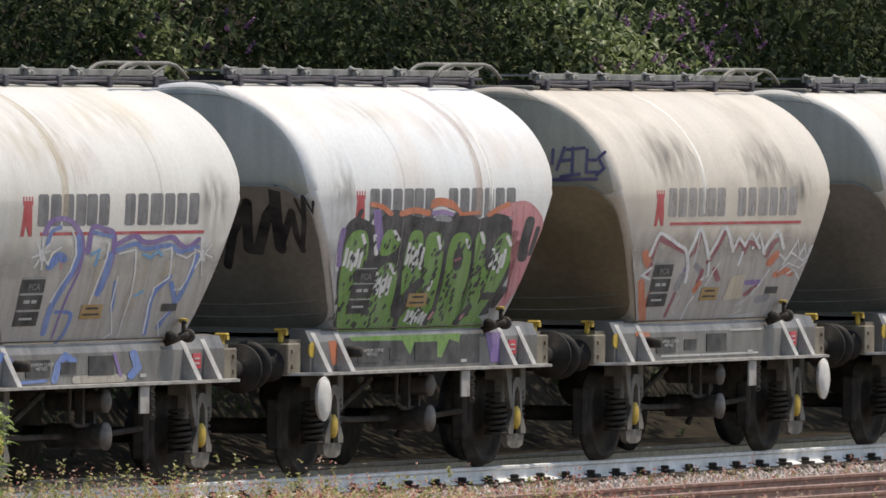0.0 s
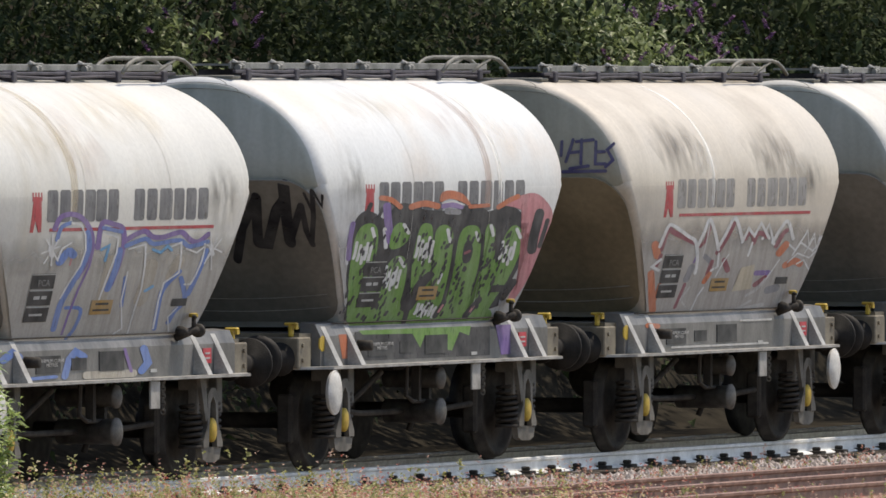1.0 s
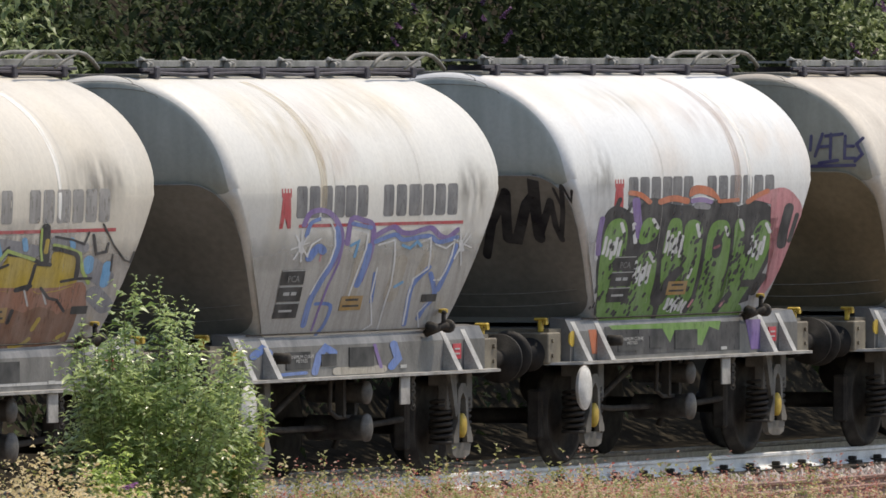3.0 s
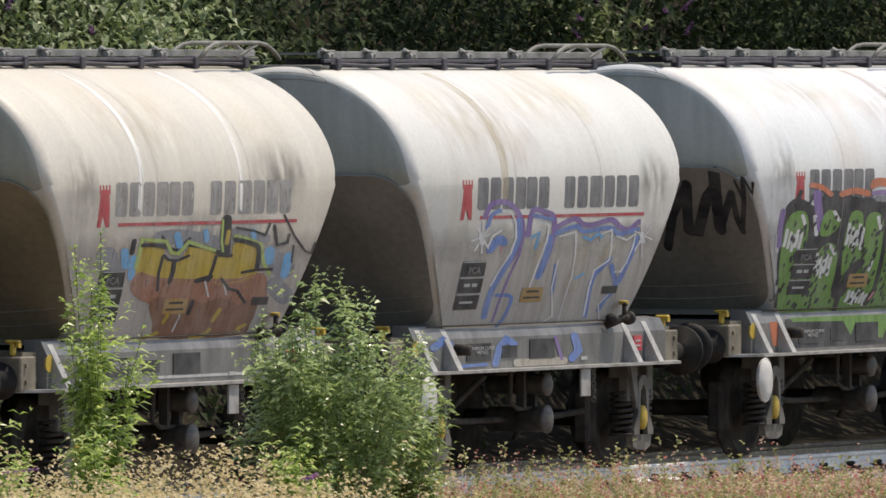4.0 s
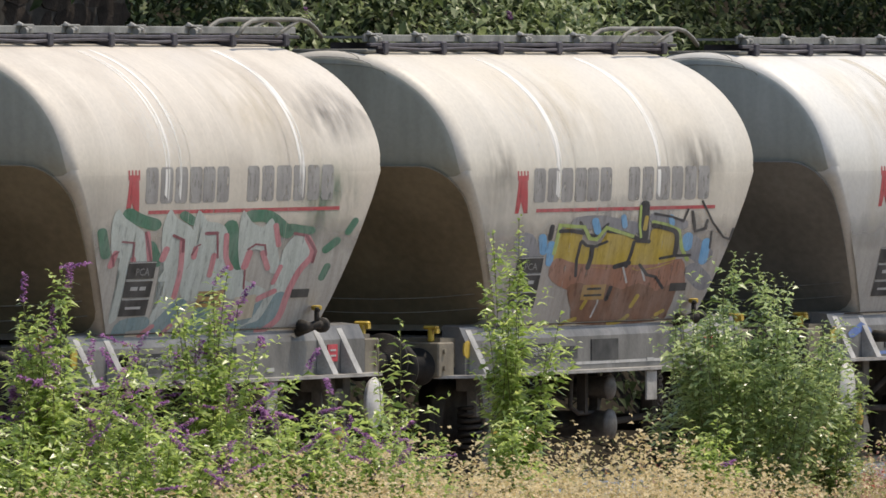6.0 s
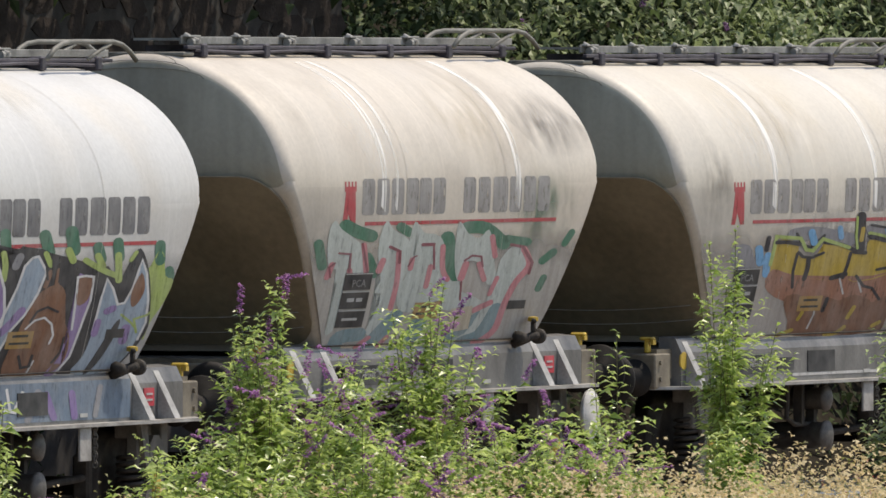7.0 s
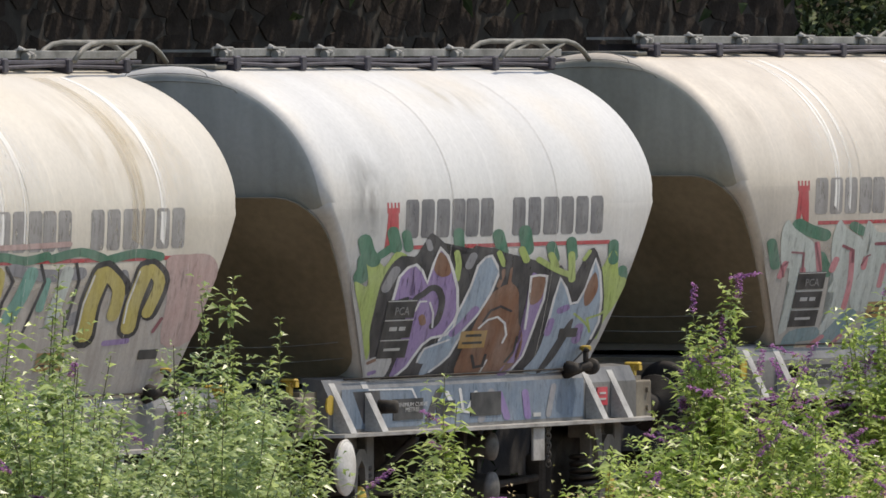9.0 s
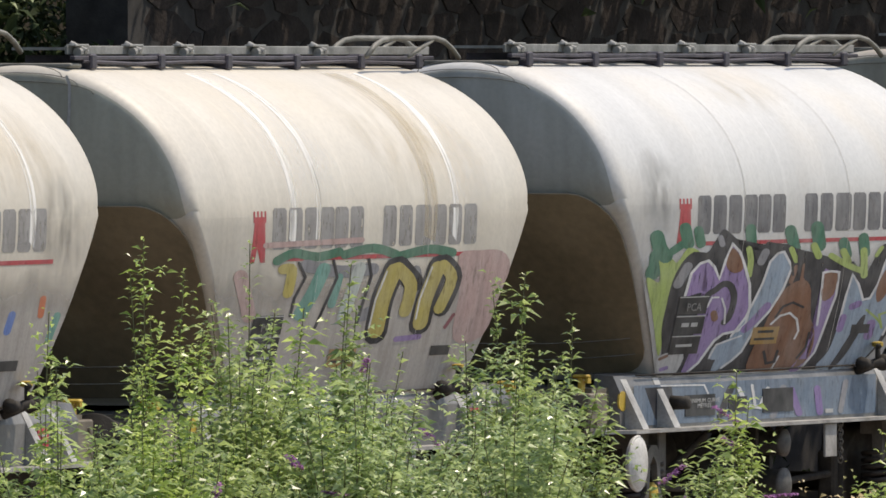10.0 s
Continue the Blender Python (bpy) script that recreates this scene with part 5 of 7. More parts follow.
stroke_on(3, "blue2", 0.084, 1, (1.50, 2.10), (1.51, 2.02))
stroke_on(3, "blue2", 0.074, 1, (1.93, 2.05), (1.92, 1.89))
stroke_on(3, "black", 0.039, 2, (-1.47, 2.22), (-1.49, 2.12))
stroke_on(3, "black", 0.020, 2, (0.71, 2.31), (1.09, 2.28), (1.35, 2.24), (1.43, 2.34))
stroke_on(3, "black", 0.017, 2, (1.73, 2.41), (2.01, 2.22), (2.29, 2.09), (2.43, 2.07), (2.48, 2.16))
stroke_on(3, "black", 0.025, 2, (1.53, 2.32), (1.64, 2.15), (1.86, 2.17), (1.88, 2.24))
stroke_on(3, "black", 0.017, 2, (2.01, 2.14), (2.02, 2.00))
stroke_on(3, "yellow", 0.034, 3, (-0.87, 1.38), (-0.60, 1.42))
stroke_on(3, "yellow", 0.034, 3, (0.15, 1.37), (0.39, 1.38), (0.53, 1.43))
stroke_on(3, "yellow", 0.034, 3, (0.55, 1.51), (0.64, 1.60))
stroke_on(3, "yellow", 0.029, 3, (-0.52, 1.51), (-0.46, 1.57))
stroke_on(3, "yellow", 0.034, 3, (1.15, 1.43), (1.28, 1.46))
stroke_on(3, "palegrey", 0.015, 3, (-0.24, 1.68), (-0.20, 1.55), (-0.27, 1.43))
stroke_on(3, "palegrey", 0.015, 3, (0.58, 1.85), (0.72, 1.73))
stroke_on(3, "palegrey", 0.015, 3, (0.18, 1.86), (0.33, 1.72))
stroke_on(3, "rust", 0.049, 3, (0.94, 1.76), (1.02, 1.66))
stroke_on(4, "dgreen", 0.099, 0, (-2.22, 2.35), (-1.99, 2.30), (-1.69, 2.26))
stroke_on(4, "dgreen", 0.081, 0, (-1.72, 2.09), (-1.53, 1.96))
stroke_on(4, "dgreen", 0.110, 0, (-0.17, 2.23), (0.05, 1.91))
stroke_on(4, "dgreen", 0.101, 0, (0.21, 2.31), (0.59, 2.30), (1.00, 2.17))
stroke_on(4, "dgreen", 0.065, 0, (1.05, 2.21), (1.49, 2.18))
stroke_on(4, "dgreen", 0.072, 0, (-2.71, 2.21), (-2.58, 2.03))
stroke_on(4, "dgreen", 0.073, 0, (-1.13, 2.33), (-0.94, 2.28))
stroke_on(4, "dgreen", 0.065, 0, (1.85, 2.02), (2.05, 2.09))
stroke_on(4, "dgreen", 0.056, 0, (1.87, 1.79), (1.94, 1.88))
stroke_on(4, "dgreen", 0.056, 0, (2.26, 2.16), (2.38, 2.25))
patch_on(4, "mint", 0.000, 1, (-2.46, 2.03), (-2.54, 2.28), (-2.44, 2.39), (-2.29, 2.32), (-2.04, 2.25), (-1.86, 2.18), (-1.70, 1.98), (-1.62, 1.86), (-1.96, 1.88), (-2.10, 2.03), (-2.08, 1.89), (-2.07, 1.66), (-2.11, 1.51), (-2.25, 1.49), (-2.25, 1.76), (-2.23, 1.98))
patch_on(4, "mint", 0.000, 1, (-1.48, 2.04), (-1.53, 2.24), (-1.42, 2.38), (-1.27, 2.31), (-1.05, 2.26), (-0.91, 2.19), (-0.85, 2.01), (-0.96, 1.87), (-1.00, 1.74), (-1.06, 1.56), (-1.28, 1.45), (-1.46, 1.50), (-1.34, 1.65), (-1.32, 1.81))
patch_on(4, "mint", 0.000, 1, (-0.93, 2.15), (-0.86, 2.37), (-0.66, 2.28), (-0.41, 2.26), (-0.23, 2.19), (-0.13, 1.96), (0.01, 1.88), (0.20, 1.87), (0.29, 1.79), (0.74, 1.71), (0.64, 1.66), (0.32, 1.62), (-0.29, 1.67), (-0.71, 1.63), (-0.96, 1.70), (-0.96, 1.87), (-0.77, 2.01))
patch_on(4, "mint", 0.000, 1, (0.04, 2.04), (0.00, 2.25), (0.05, 2.36), (0.23, 2.27), (0.47, 2.22), (0.65, 2.29), (0.77, 2.17), (0.88, 1.99), (0.96, 1.87), (0.79, 1.84), (0.61, 1.99), (0.40, 2.04), (0.26, 2.00), (0.27, 1.87), (0.15, 1.89))
patch_on(4, "mint", 0.000, 1, (0.95, 1.90), (0.97, 2.03), (1.16, 2.14), (1.38, 2.14), (1.51, 2.03), (1.48, 1.93), (1.31, 1.80), (1.24, 1.61), (1.13, 1.43), (0.82, 1.37), (0.08, 1.37), (0.55, 1.44), (0.81, 1.67))
stroke_on(4, "teal", 0.108, 1, (-2.00, 1.37), (-1.94, 1.45), (-1.57, 1.47))
stroke_on(4, "teal", 0.118, 1, (-1.33, 1.37), (-1.17, 1.47), (-0.92, 1.60))
stroke_on(4, "teal", 0.119, 1, (-0.59, 1.37), (-0.49, 1.46), (-0.38, 1.64))
stroke_on(4, "teal", 0.138, 1, (0.15, 1.37), (0.43, 1.44), (0.81, 1.56))
stroke_on(4, "teal", 0.111, 2, (0.56, 1.37), (0.89, 1.43), (1.09, 1.63))
stroke_on(4, "pink", 0.041, 2, (-1.82, 2.19), (-1.70, 1.98))
stroke_on(4, "pink", 0.045, 2, (-2.39, 2.04), (-2.45, 1.94))
stroke_on(4, "pink", 0.041, 2, (-2.03, 1.99), (-1.96, 1.88))
stroke_on(4, "pink", 0.050, 2, (-1.40, 2.06), (-1.45, 1.98))
stroke_on(4, "pink", 0.041, 2, (-1.11, 2.12), (-1.05, 1.88), (-1.07, 1.67))
stroke_on(4, "pink", 0.041, 2, (-0.82, 2.06), (-0.83, 1.99))
stroke_on(4, "pink", 0.041, 2, (-0.24, 2.16), (-0.18, 1.98), (-0.04, 1.89))
stroke_on(4, "pink", 0.041, 2, (-0.43, 2.00), (-0.45, 1.84))
stroke_on(4, "pink", 0.055, 2, (0.28, 2.01), (0.23, 1.90))
stroke_on(4, "pink", 0.041, 2, (0.55, 2.01), (0.71, 1.88))
stroke_on(4, "pink", 0.042, 2, (0.74, 2.23), (0.85, 2.07))
stroke_on(4, "pink", 0.051, 2, (1.43, 2.12), (1.59, 1.99), (1.37, 1.85), (1.23, 1.67), (1.16, 1.47), (0.90, 1.37), (0.79, 1.37))
stroke_on(4, "pink", 0.036, 2, (-1.14, 1.37), (-1.00, 1.44))
stroke_on(4, "pink", 0.036, 2, (-1.57, 1.37), (-1.36, 1.44))
stroke_on(4, "pink", 0.046, 2, (0.63, 1.63), (0.94, 1.69))
stroke_on(4, "pink", 0.037, 2, (0.97, 1.89), (0.88, 1.76))
stroke_on(4, "crimson", 0.016, 3, (-2.29, 2.13), (-2.06, 2.12), (-2.03, 1.98))
stroke_on(4, "crimson", 0.016, 3, (-2.39, 1.94), (-2.44, 2.02), (-2.34, 2.05))
stroke_on(4, "crimson", 0.016, 3, (-1.85, 2.20), (-1.67, 1.97), (-1.73, 1.91))
stroke_on(4, "crimson", 0.023, 3, (-1.30, 2.17), (-1.09, 2.13), (-1.07, 2.04))
stroke_on(4, "crimson", 0.027, 3, (-0.65, 2.18), (-0.43, 2.18))
stroke_on(4, "crimson", 0.016, 3, (-0.43, 2.18), (-0.35, 1.98))
stroke_on(4, "crimson", 0.016, 3, (0.24, 2.04), (0.38, 2.08), (0.57, 2.07), (0.63, 1.99))
stroke_on(4, "crimson", 0.023, 3, (1.15, 2.16), (1.40, 2.14), (1.64, 2.01), (1.61, 1.92))
stroke_on(4, "crimson", 0.014, 3, (-0.88, 2.01), (-0.80, 2.08), (-0.74, 2.09))
stroke_on(4, "crimson", 0.014, 3, (0.25, 1.87), (0.30, 1.72))
stroke_on(4, "crimson", 0.018, 3, (-0.40, 1.68), (-0.08, 1.72), (-0.14, 1.65))
patch_on(4, "cream", 0.000, 4, (0.16, 1.65), (0.59, 1.67), (0.61, 1.48), (0.17, 1.45))
patch_on(5, "lime", 0.000, 0, (-2.31, 1.56), (-2.56, 1.86), (-2.74, 2.06), (-2.75, 2.12), (-2.50, 2.08), (-2.61, 2.28), (-2.50, 2.31), (-2.26, 2.22), (-2.07, 2.33), (-1.82, 2.27), (-2.08, 2.06), (-2.28, 1.85), (-2.24, 1.56))
patch_on(5, "lime", 0.000, 0, (2.05, 1.61), (2.14, 1.74), (2.33, 1.89), (2.45, 2.06), (2.28, 2.10), (2.20, 2.26), (2.08, 2.29), (1.94, 2.17), (1.80, 2.09))
stroke_on(5, "dgreen", 0.101, 0, (-2.67, 2.42), (-2.59, 2.33), (-2.47, 2.27))
stroke_on(5, "dgreen", 0.109, 0, (-2.67, 2.15), (-2.64, 2.18))
stroke_on(5, "dgreen", 0.084, 0, (-2.66, 2.28), (-2.64, 2.17))
stroke_on(5, "dgreen", 0.084, 0, (-2.16, 2.48), (-2.07, 2.36))
stroke_on(5, "dgreen", 0.059, 0, (-2.35, 2.31), (-2.18, 2.36))
stroke_on(5, "dgreen", 0.068, 0, (-1.91, 2.46), (-1.84, 2.36))
stroke_on(5, "dgreen", 0.077, 0, (-0.93, 2.46), (-0.88, 2.32))
stroke_on(5, "dgreen", 0.086, 0, (-0.17, 2.44), (-0.05, 2.30))
stroke_on(5, "dgreen", 0.095, 0, (0.34, 2.46), (0.42, 2.32))
stroke_on(5, "dgreen", 0.078, 0, (0.88, 2.34), (0.97, 2.24))
stroke_on(5, "dgreen", 0.078, 0, (1.26, 2.37), (1.32, 2.25))
stroke_on(5, "dgreen", 0.079, 0, (2.10, 2.34), (2.13, 2.22))
stroke_on(5, "dgreen", 0.070, 0, (2.34, 2.14), (2.37, 2.09))
patch_on(5, "black", 0.000, 1, (-2.22, 1.56), (-2.32, 1.73), (-2.32, 1.90), (-2.28, 2.09), (-2.14, 2.23), (-1.95, 2.30), (-1.72, 2.29), (-1.57, 2.37), (-1.46, 2.46), (-1.33, 2.44), (-1.10, 2.35), (-0.90, 2.19), (-0.78, 2.13), (-0.69, 2.26), (-0.59, 2.36), (-0.36, 2.33), (-0.22, 2.34), (0.08, 2.28), (0.26, 2.22), (0.47, 2.25), (1.00, 2.17), (1.12, 2.19), (1.36, 2.08), (1.55, 2.23), (1.72, 2.32), (1.94, 2.14), (2.10, 1.83), (2.09, 1.65), (1.73, 1.42), (1.36, 1.37), (-0.05, 1.37), (-1.68, 1.37), (-1.99, 1.37), (-2.15, 1.37))
stroke_on(5, "lime", 0.043, 2, (-0.93, 2.31), (-0.87, 2.22), (-0.87, 2.11))
stroke_on(5, "lime", 0.039, 2, (-0.12, 2.30), (-0.00, 2.21))
stroke_on(5, "lime", 0.052, 2, (0.31, 2.32), (0.42, 2.24))
stroke_on(5, "lime", 0.043, 2, (0.66, 2.24), (1.02, 2.16), (1.33, 2.11))
stroke_on(5, "lime", 0.052, 2, (0.89, 2.27), (1.01, 2.19))
stroke_on(5, "lime", 0.052, 2, (1.29, 2.27), (1.36, 2.08))
stroke_on(5, "lime", 0.030, 2, (1.55, 2.23), (1.64, 2.29))
stroke_on(5, "slate", 0.060, 2, (-0.67, 2.21), (-0.61, 2.28))
stroke_on(5, "slate", 0.068, 2, (-2.18, 2.06), (-2.04, 2.19))
stroke_on(5, "slate", 0.042, 2, (-1.49, 2.40), (-1.44, 2.35))
patch_on(5, "lilac", 0.000, 3, (-2.01, 1.97), (-1.96, 2.14), (-1.82, 2.21), (-1.67, 2.23), (-1.54, 2.18), (-1.42, 2.09), (-1.35, 2.23), (-1.25, 2.35), (-1.10, 2.29), (-0.96, 2.17), (-0.83, 2.04), (-0.75, 1.87), (-0.76, 1.74), (-0.88, 1.69), (-1.15, 1.67), (-1.29, 1.62), (-1.39, 1.54), (-1.48, 1.46), (-1.65, 1.39), (-1.76, 1.40), (-1.67, 1.55), (-1.64, 1.72), (-1.63, 1.86), (-1.59, 1.95), (-1.74, 1.99))
stroke_on(5, "pale", 0.019, 4, (-2.01, 1.97), (-1.96, 2.14), (-1.82, 2.21), (-1.67, 2.23), (-1.54, 2.18), (-1.42, 2.09), (-1.35, 2.23), (-1.25, 2.35), (-1.10, 2.29), (-0.96, 2.17), (-0.83, 2.04), (-0.75, 1.87), (-0.76, 1.74), (-0.88, 1.69), (-1.15, 1.67), (-1.29, 1.62), (-1.39, 1.54), (-1.48, 1.46), (-1.65, 1.39))
stroke_on(5, "black", 0.047, 4, (-1.62, 1.88), (-1.58, 1.97), (-1.45, 2.01), (-1.32, 2.05), (-1.18, 2.03), (-1.08, 1.94), (-1.10, 1.81), (-1.18, 1.76))
stroke_on(5, "pale", 0.013, 5, (-1.31, 1.94), (-1.21, 1.86), (-1.17, 1.75))
stroke_on(5, "pale", 0.013, 5, (-1.56, 1.88), (-1.50, 1.95), (-1.38, 1.95))
patch_on(5, "brown", 0.000, 4, (-1.32, 2.18), (-1.31, 2.26), (-1.24, 2.32), (-1.09, 2.26), (-1.00, 2.16), (-1.16, 2.13))
stroke_on(5, "brown", 0.047, 4, (-1.41, 1.83), (-1.37, 1.79))
patch_on(5, "steel", 0.000, 3, (-0.37, 2.27), (-0.26, 2.28), (-0.07, 2.16), (-0.18, 1.99), (-0.36, 1.83), (-0.56, 1.72), (-0.72, 1.53), (-0.85, 1.47), (-1.03, 1.41), (-1.21, 1.39), (-1.13, 1.53), (-0.99, 1.65), (-0.79, 1.79), (-0.59, 2.04), (-0.50, 2.21))
stroke_on(5, "pale", 0.017, 4, (-1.03, 1.41), (-0.85, 1.47), (-0.72, 1.53), (-0.56, 1.72), (-0.36, 1.83), (-0.18, 1.99), (-0.07, 2.16), (-0.26, 2.28), (-0.37, 2.27), (-0.50, 2.21), (-0.59, 2.04), (-0.79, 1.79), (-0.99, 1.65))
stroke_on(5, "lilac", 0.060, 4, (-0.42, 1.87), (-0.64, 1.75), (-0.76, 1.70))
patch_on(5, "steel", 0.000, 3, (-1.31, 1.49), (-1.23, 1.59), (-0.80, 1.65), (-0.82, 1.54), (-1.06, 1.48))
stroke_on(5, "pale", 0.013, 4, (-1.31, 1.49), (-1.23, 1.59), (-0.80, 1.65))
patch_on(5, "brown", 0.000, 4, (-0.22, 1.95), (-0.04, 2.03), (0.21, 2.06), (0.37, 1.98), (0.41, 1.81), (0.60, 1.66), (0.63, 1.50), (0.48, 1.40), (0.14, 1.37), (-0.29, 1.37), (-0.54, 1.39), (-0.53, 1.52), (-0.42, 1.69), (-0.32, 1.84))
stroke_on(5, "black", 0.017, 5, (-0.03, 2.10), (-0.09, 2.21))
stroke_on(5, "black", 0.017, 5, (0.08, 2.09), (0.03, 2.25))
stroke_on(5, "black", 0.017, 5, (0.20, 2.08), (0.19, 2.22))
stroke_on(5, "brown", 0.034, 4, (-0.05, 2.05), (0.01, 2.16))
stroke_on(5, "brown", 0.034, 4, (0.16, 2.06), (0.17, 2.17))
stroke_on(5, "black", 0.017, 5, (-0.22, 1.78), (-0.12, 1.86), (0.06, 1.89), (0.28, 1.85))
stroke_on(5, "pale", 0.015, 5, (-0.28, 1.73), (-0.14, 1.79), (0.04, 1.81), (0.20, 1.76), (0.28, 1.67), (0.24, 1.61))
stroke_on(5, "black", 0.021, 5, (-0.29, 1.52), (-0.19, 1.43), (-0.04, 1.44), (-0.03, 1.52))
stroke_on(5, "black", 0.017, 5, (0.50, 1.65), (0.50, 1.54), (0.38, 1.46))
stroke_on(5, "pale", 0.013, 5, (0.02, 1.48), (-0.06, 1.38))
patch_on(5, "lilac", 0.000, 4, (0.55, 2.11), (0.70, 2.12), (0.86, 2.11), (0.87, 1.93), (0.80, 1.78), (0.70, 1.50), (0.50, 1.37), (0.29, 1.37), (0.51, 1.51), (0.61, 1.72))
patch_on(5, "brown", 0.000, 5, (0.58, 2.10), (0.83, 2.10), (0.82, 1.94), (0.61, 1.90))
stroke_on(5, "pale", 0.017, 5, (0.62, 1.71), (0.55, 2.11), (0.70, 2.12), (0.86, 2.11), (0.87, 1.93), (0.80, 1.78), (0.70, 1.50), (0.50, 1.37))
patch_on(5, "steel", 0.000, 4, (1.13, 2.09), (1.28, 2.01), (1.42, 1.89), (1.55, 1.90), (1.66, 2.01), (1.72, 2.12), (1.78, 2.21), (1.88, 2.13), (2.00, 1.92), (2.04, 1.74), (1.94, 1.61), (1.80, 1.48), (1.47, 1.37), (0.80, 1.37), (0.96, 1.50), (1.03, 1.67), (1.07, 1.93))
patch_on(5, "black", 0.000, 5, (1.42, 1.73), (1.53, 1.77), (1.50, 1.66), (1.32, 1.47), (1.14, 1.37), (1.05, 1.37), (1.17, 1.49))
patch_on(5, "brown", 0.000, 5, (1.65, 1.98), (1.79, 2.13), (1.90, 2.01), (1.82, 1.90), (1.70, 1.87))
stroke_on(5, "lilac", 0.070, 5, (1.68, 1.70), (1.67, 1.61))
stroke_on(5, "lilac", 0.052, 5, (1.10, 1.76), (1.08, 1.67))
stroke_on(5, "lilac", 0.052, 5, (1.23, 1.84), (1.35, 1.86))
stroke_on(5, "pale", 0.017, 5, (1.03, 1.67), (1.07, 1.93), (1.13, 2.09), (1.28, 2.01), (1.42, 1.89), (1.55, 1.90), (1.66, 2.01), (1.72, 2.14), (1.77, 2.23), (1.89, 2.13), (2.01, 1.92), (2.05, 1.74), (1.96, 1.61))
stroke_on(5, "lime", 0.017, 5, (1.53, 1.81), (1.77, 1.74), (1.91, 1.66), (1.80, 1.77), (2.05, 1.80), (2.20, 1.86))
patch_on(5, "palegrey", 0.000, 2, (-2.15, 1.37), (-2.27, 1.52), (-1.81, 1.54), (-1.84, 1.40), (-1.95, 1.37))
stroke_on(5, "brown", 0.025, 3, (-2.22, 1.50), (-2.11, 1.52))
stroke_on(5, "lilac", 0.030, 3, (-2.15, 1.42), (-2.06, 1.43))
stroke_on(6, "dgreen", 0.064, 0, (-1.81, 2.35), (-1.52, 2.40), (-1.10, 2.37), (-0.70, 2.40))
stroke_on(6, "dgreen", 0.064, 0, (-0.59, 2.38), (-0.08, 2.42), (0.35, 2.37))
stroke_on(6, "dgreen", 0.065, 0, (0.46, 2.36), (0.98, 2.40), (1.42, 2.37))
stroke_on(6, "slate", 0.088, 0, (-1.29, 2.31), (-0.66, 2.26), (-0.04, 2.27))
stroke_on(6, "slate", 0.088, 0, (-0.11, 1.94), (0.27, 2.01))
stroke_on(6, "slate", 0.073, 0, (0.76, 2.25), (0.96, 2.00))
stroke_on(6, "ochre", 0.071, 1, (-1.69, 2.29), (-1.53, 2.28), (-1.55, 2.12))
stroke_on(6, "black", 0.020, 2, (-1.42, 2.33), (-1.27, 2.23), (-1.42, 2.08), (-1.44, 1.96))
stroke_on(6, "turq", 0.095, 1, (-0.95, 2.28), (-1.10, 2.11), (-1.27, 1.97))
stroke_on(6, "black", 0.020, 2, (-0.79, 2.34), (-0.69, 2.22), (-0.84, 2.03), (-0.95, 1.87))
stroke_on(6, "mint", 0.088, 1, (-0.29, 2.28), (-0.39, 2.10), (-0.47, 1.94))
stroke_on(6, "black", 0.020, 2, (-0.14, 2.34), (-0.06, 2.22), (-0.15, 2.02), (-0.19, 1.88))
stroke_on(6, "turq", 0.056, 1, (-0.65, 2.22), (-0.72, 2.03))
stroke_on(6, "black", 0.161, 1, (0.36, 2.27), (0.21, 2.05), (0.20, 1.81))
stroke_on(6, "black", 0.137, 1, (0.44, 2.29), (0.76, 2.16))
stroke_on(6, "ochre", 0.113, 2, (0.35, 2.25), (0.21, 2.05), (0.19, 1.83))
stroke_on(6, "ochre", 0.089, 2, (0.42, 2.27), (0.70, 2.15), (0.67, 1.96))
stroke_on(6, "black", 0.154, 1, (1.19, 2.28), (1.04, 2.04), (1.00, 1.86))
stroke_on(6, "black", 0.122, 1, (1.29, 2.30), (1.50, 2.19), (1.35, 1.97))
stroke_on(6, "ochre", 0.105, 2, (1.17, 2.26), (1.02, 2.04), (1.00, 1.87))
stroke_on(6, "ochre", 0.081, 2, (1.27, 2.28), (1.46, 2.18), (1.31, 1.97))
stroke_on(6, "pale", 0.012, 3, (0.22, 2.25), (0.08, 2.05), (0.05, 1.85))
stroke_on(6, "pale", 0.012, 3, (1.06, 2.27), (0.91, 2.04), (0.90, 1.90))
stroke_on(6, "crimson", 0.024, 2, (1.49, 1.83), (1.61, 1.92))
stroke_on(6, "lilac", 0.040, 1, (0.61, 1.76), (1.03, 1.77))
patch_on(6, "rose", 0.000, 0, (1.55, 2.35), (1.95, 2.38), (2.37, 2.37), (2.56, 2.26), (2.44, 2.06), (2.24, 1.75), (1.69, 1.74), (1.65, 2.07))
stroke_on(6, "rose", 0.094, 0, (-2.44, 2.25), (-2.18, 1.97))
stroke_on(6, "rose", 0.040, 0, (-2.04, 2.46), (-1.13, 2.47), (-0.30, 2.48))
stroke_on(7, "turq", 0.053, 0, (2.24, 1.99), (2.16, 1.84))
stroke_on(7, "blue", 0.053, 0, (1.38, 2.01), (1.34, 1.9))
stroke_on(7, "orange", 0.045, 0, (1.92, 2.11), (1.92, 2.0))
spots_on(1, "black", 3, 3, (-2.3, 1.42, 2.22, 0.2), (-1.35, 2.12, 2.3, 0.15), (-1.5, 1.4, 2.0, 0.2), (-0.85, 1.42, 2.25, 0.15), (-0.3, 1.42, 2.25, 0.15), (0.3, 1.42, 2.2, 0.16), (0.95, 1.42, 2.2, 0.12), (1.35, 1.6, 2.2, 0.12))
end_stroke(1, "black", 0.085, 0, (0.2, 1.99), (0.36, 2.3), (0.6, 2.58))
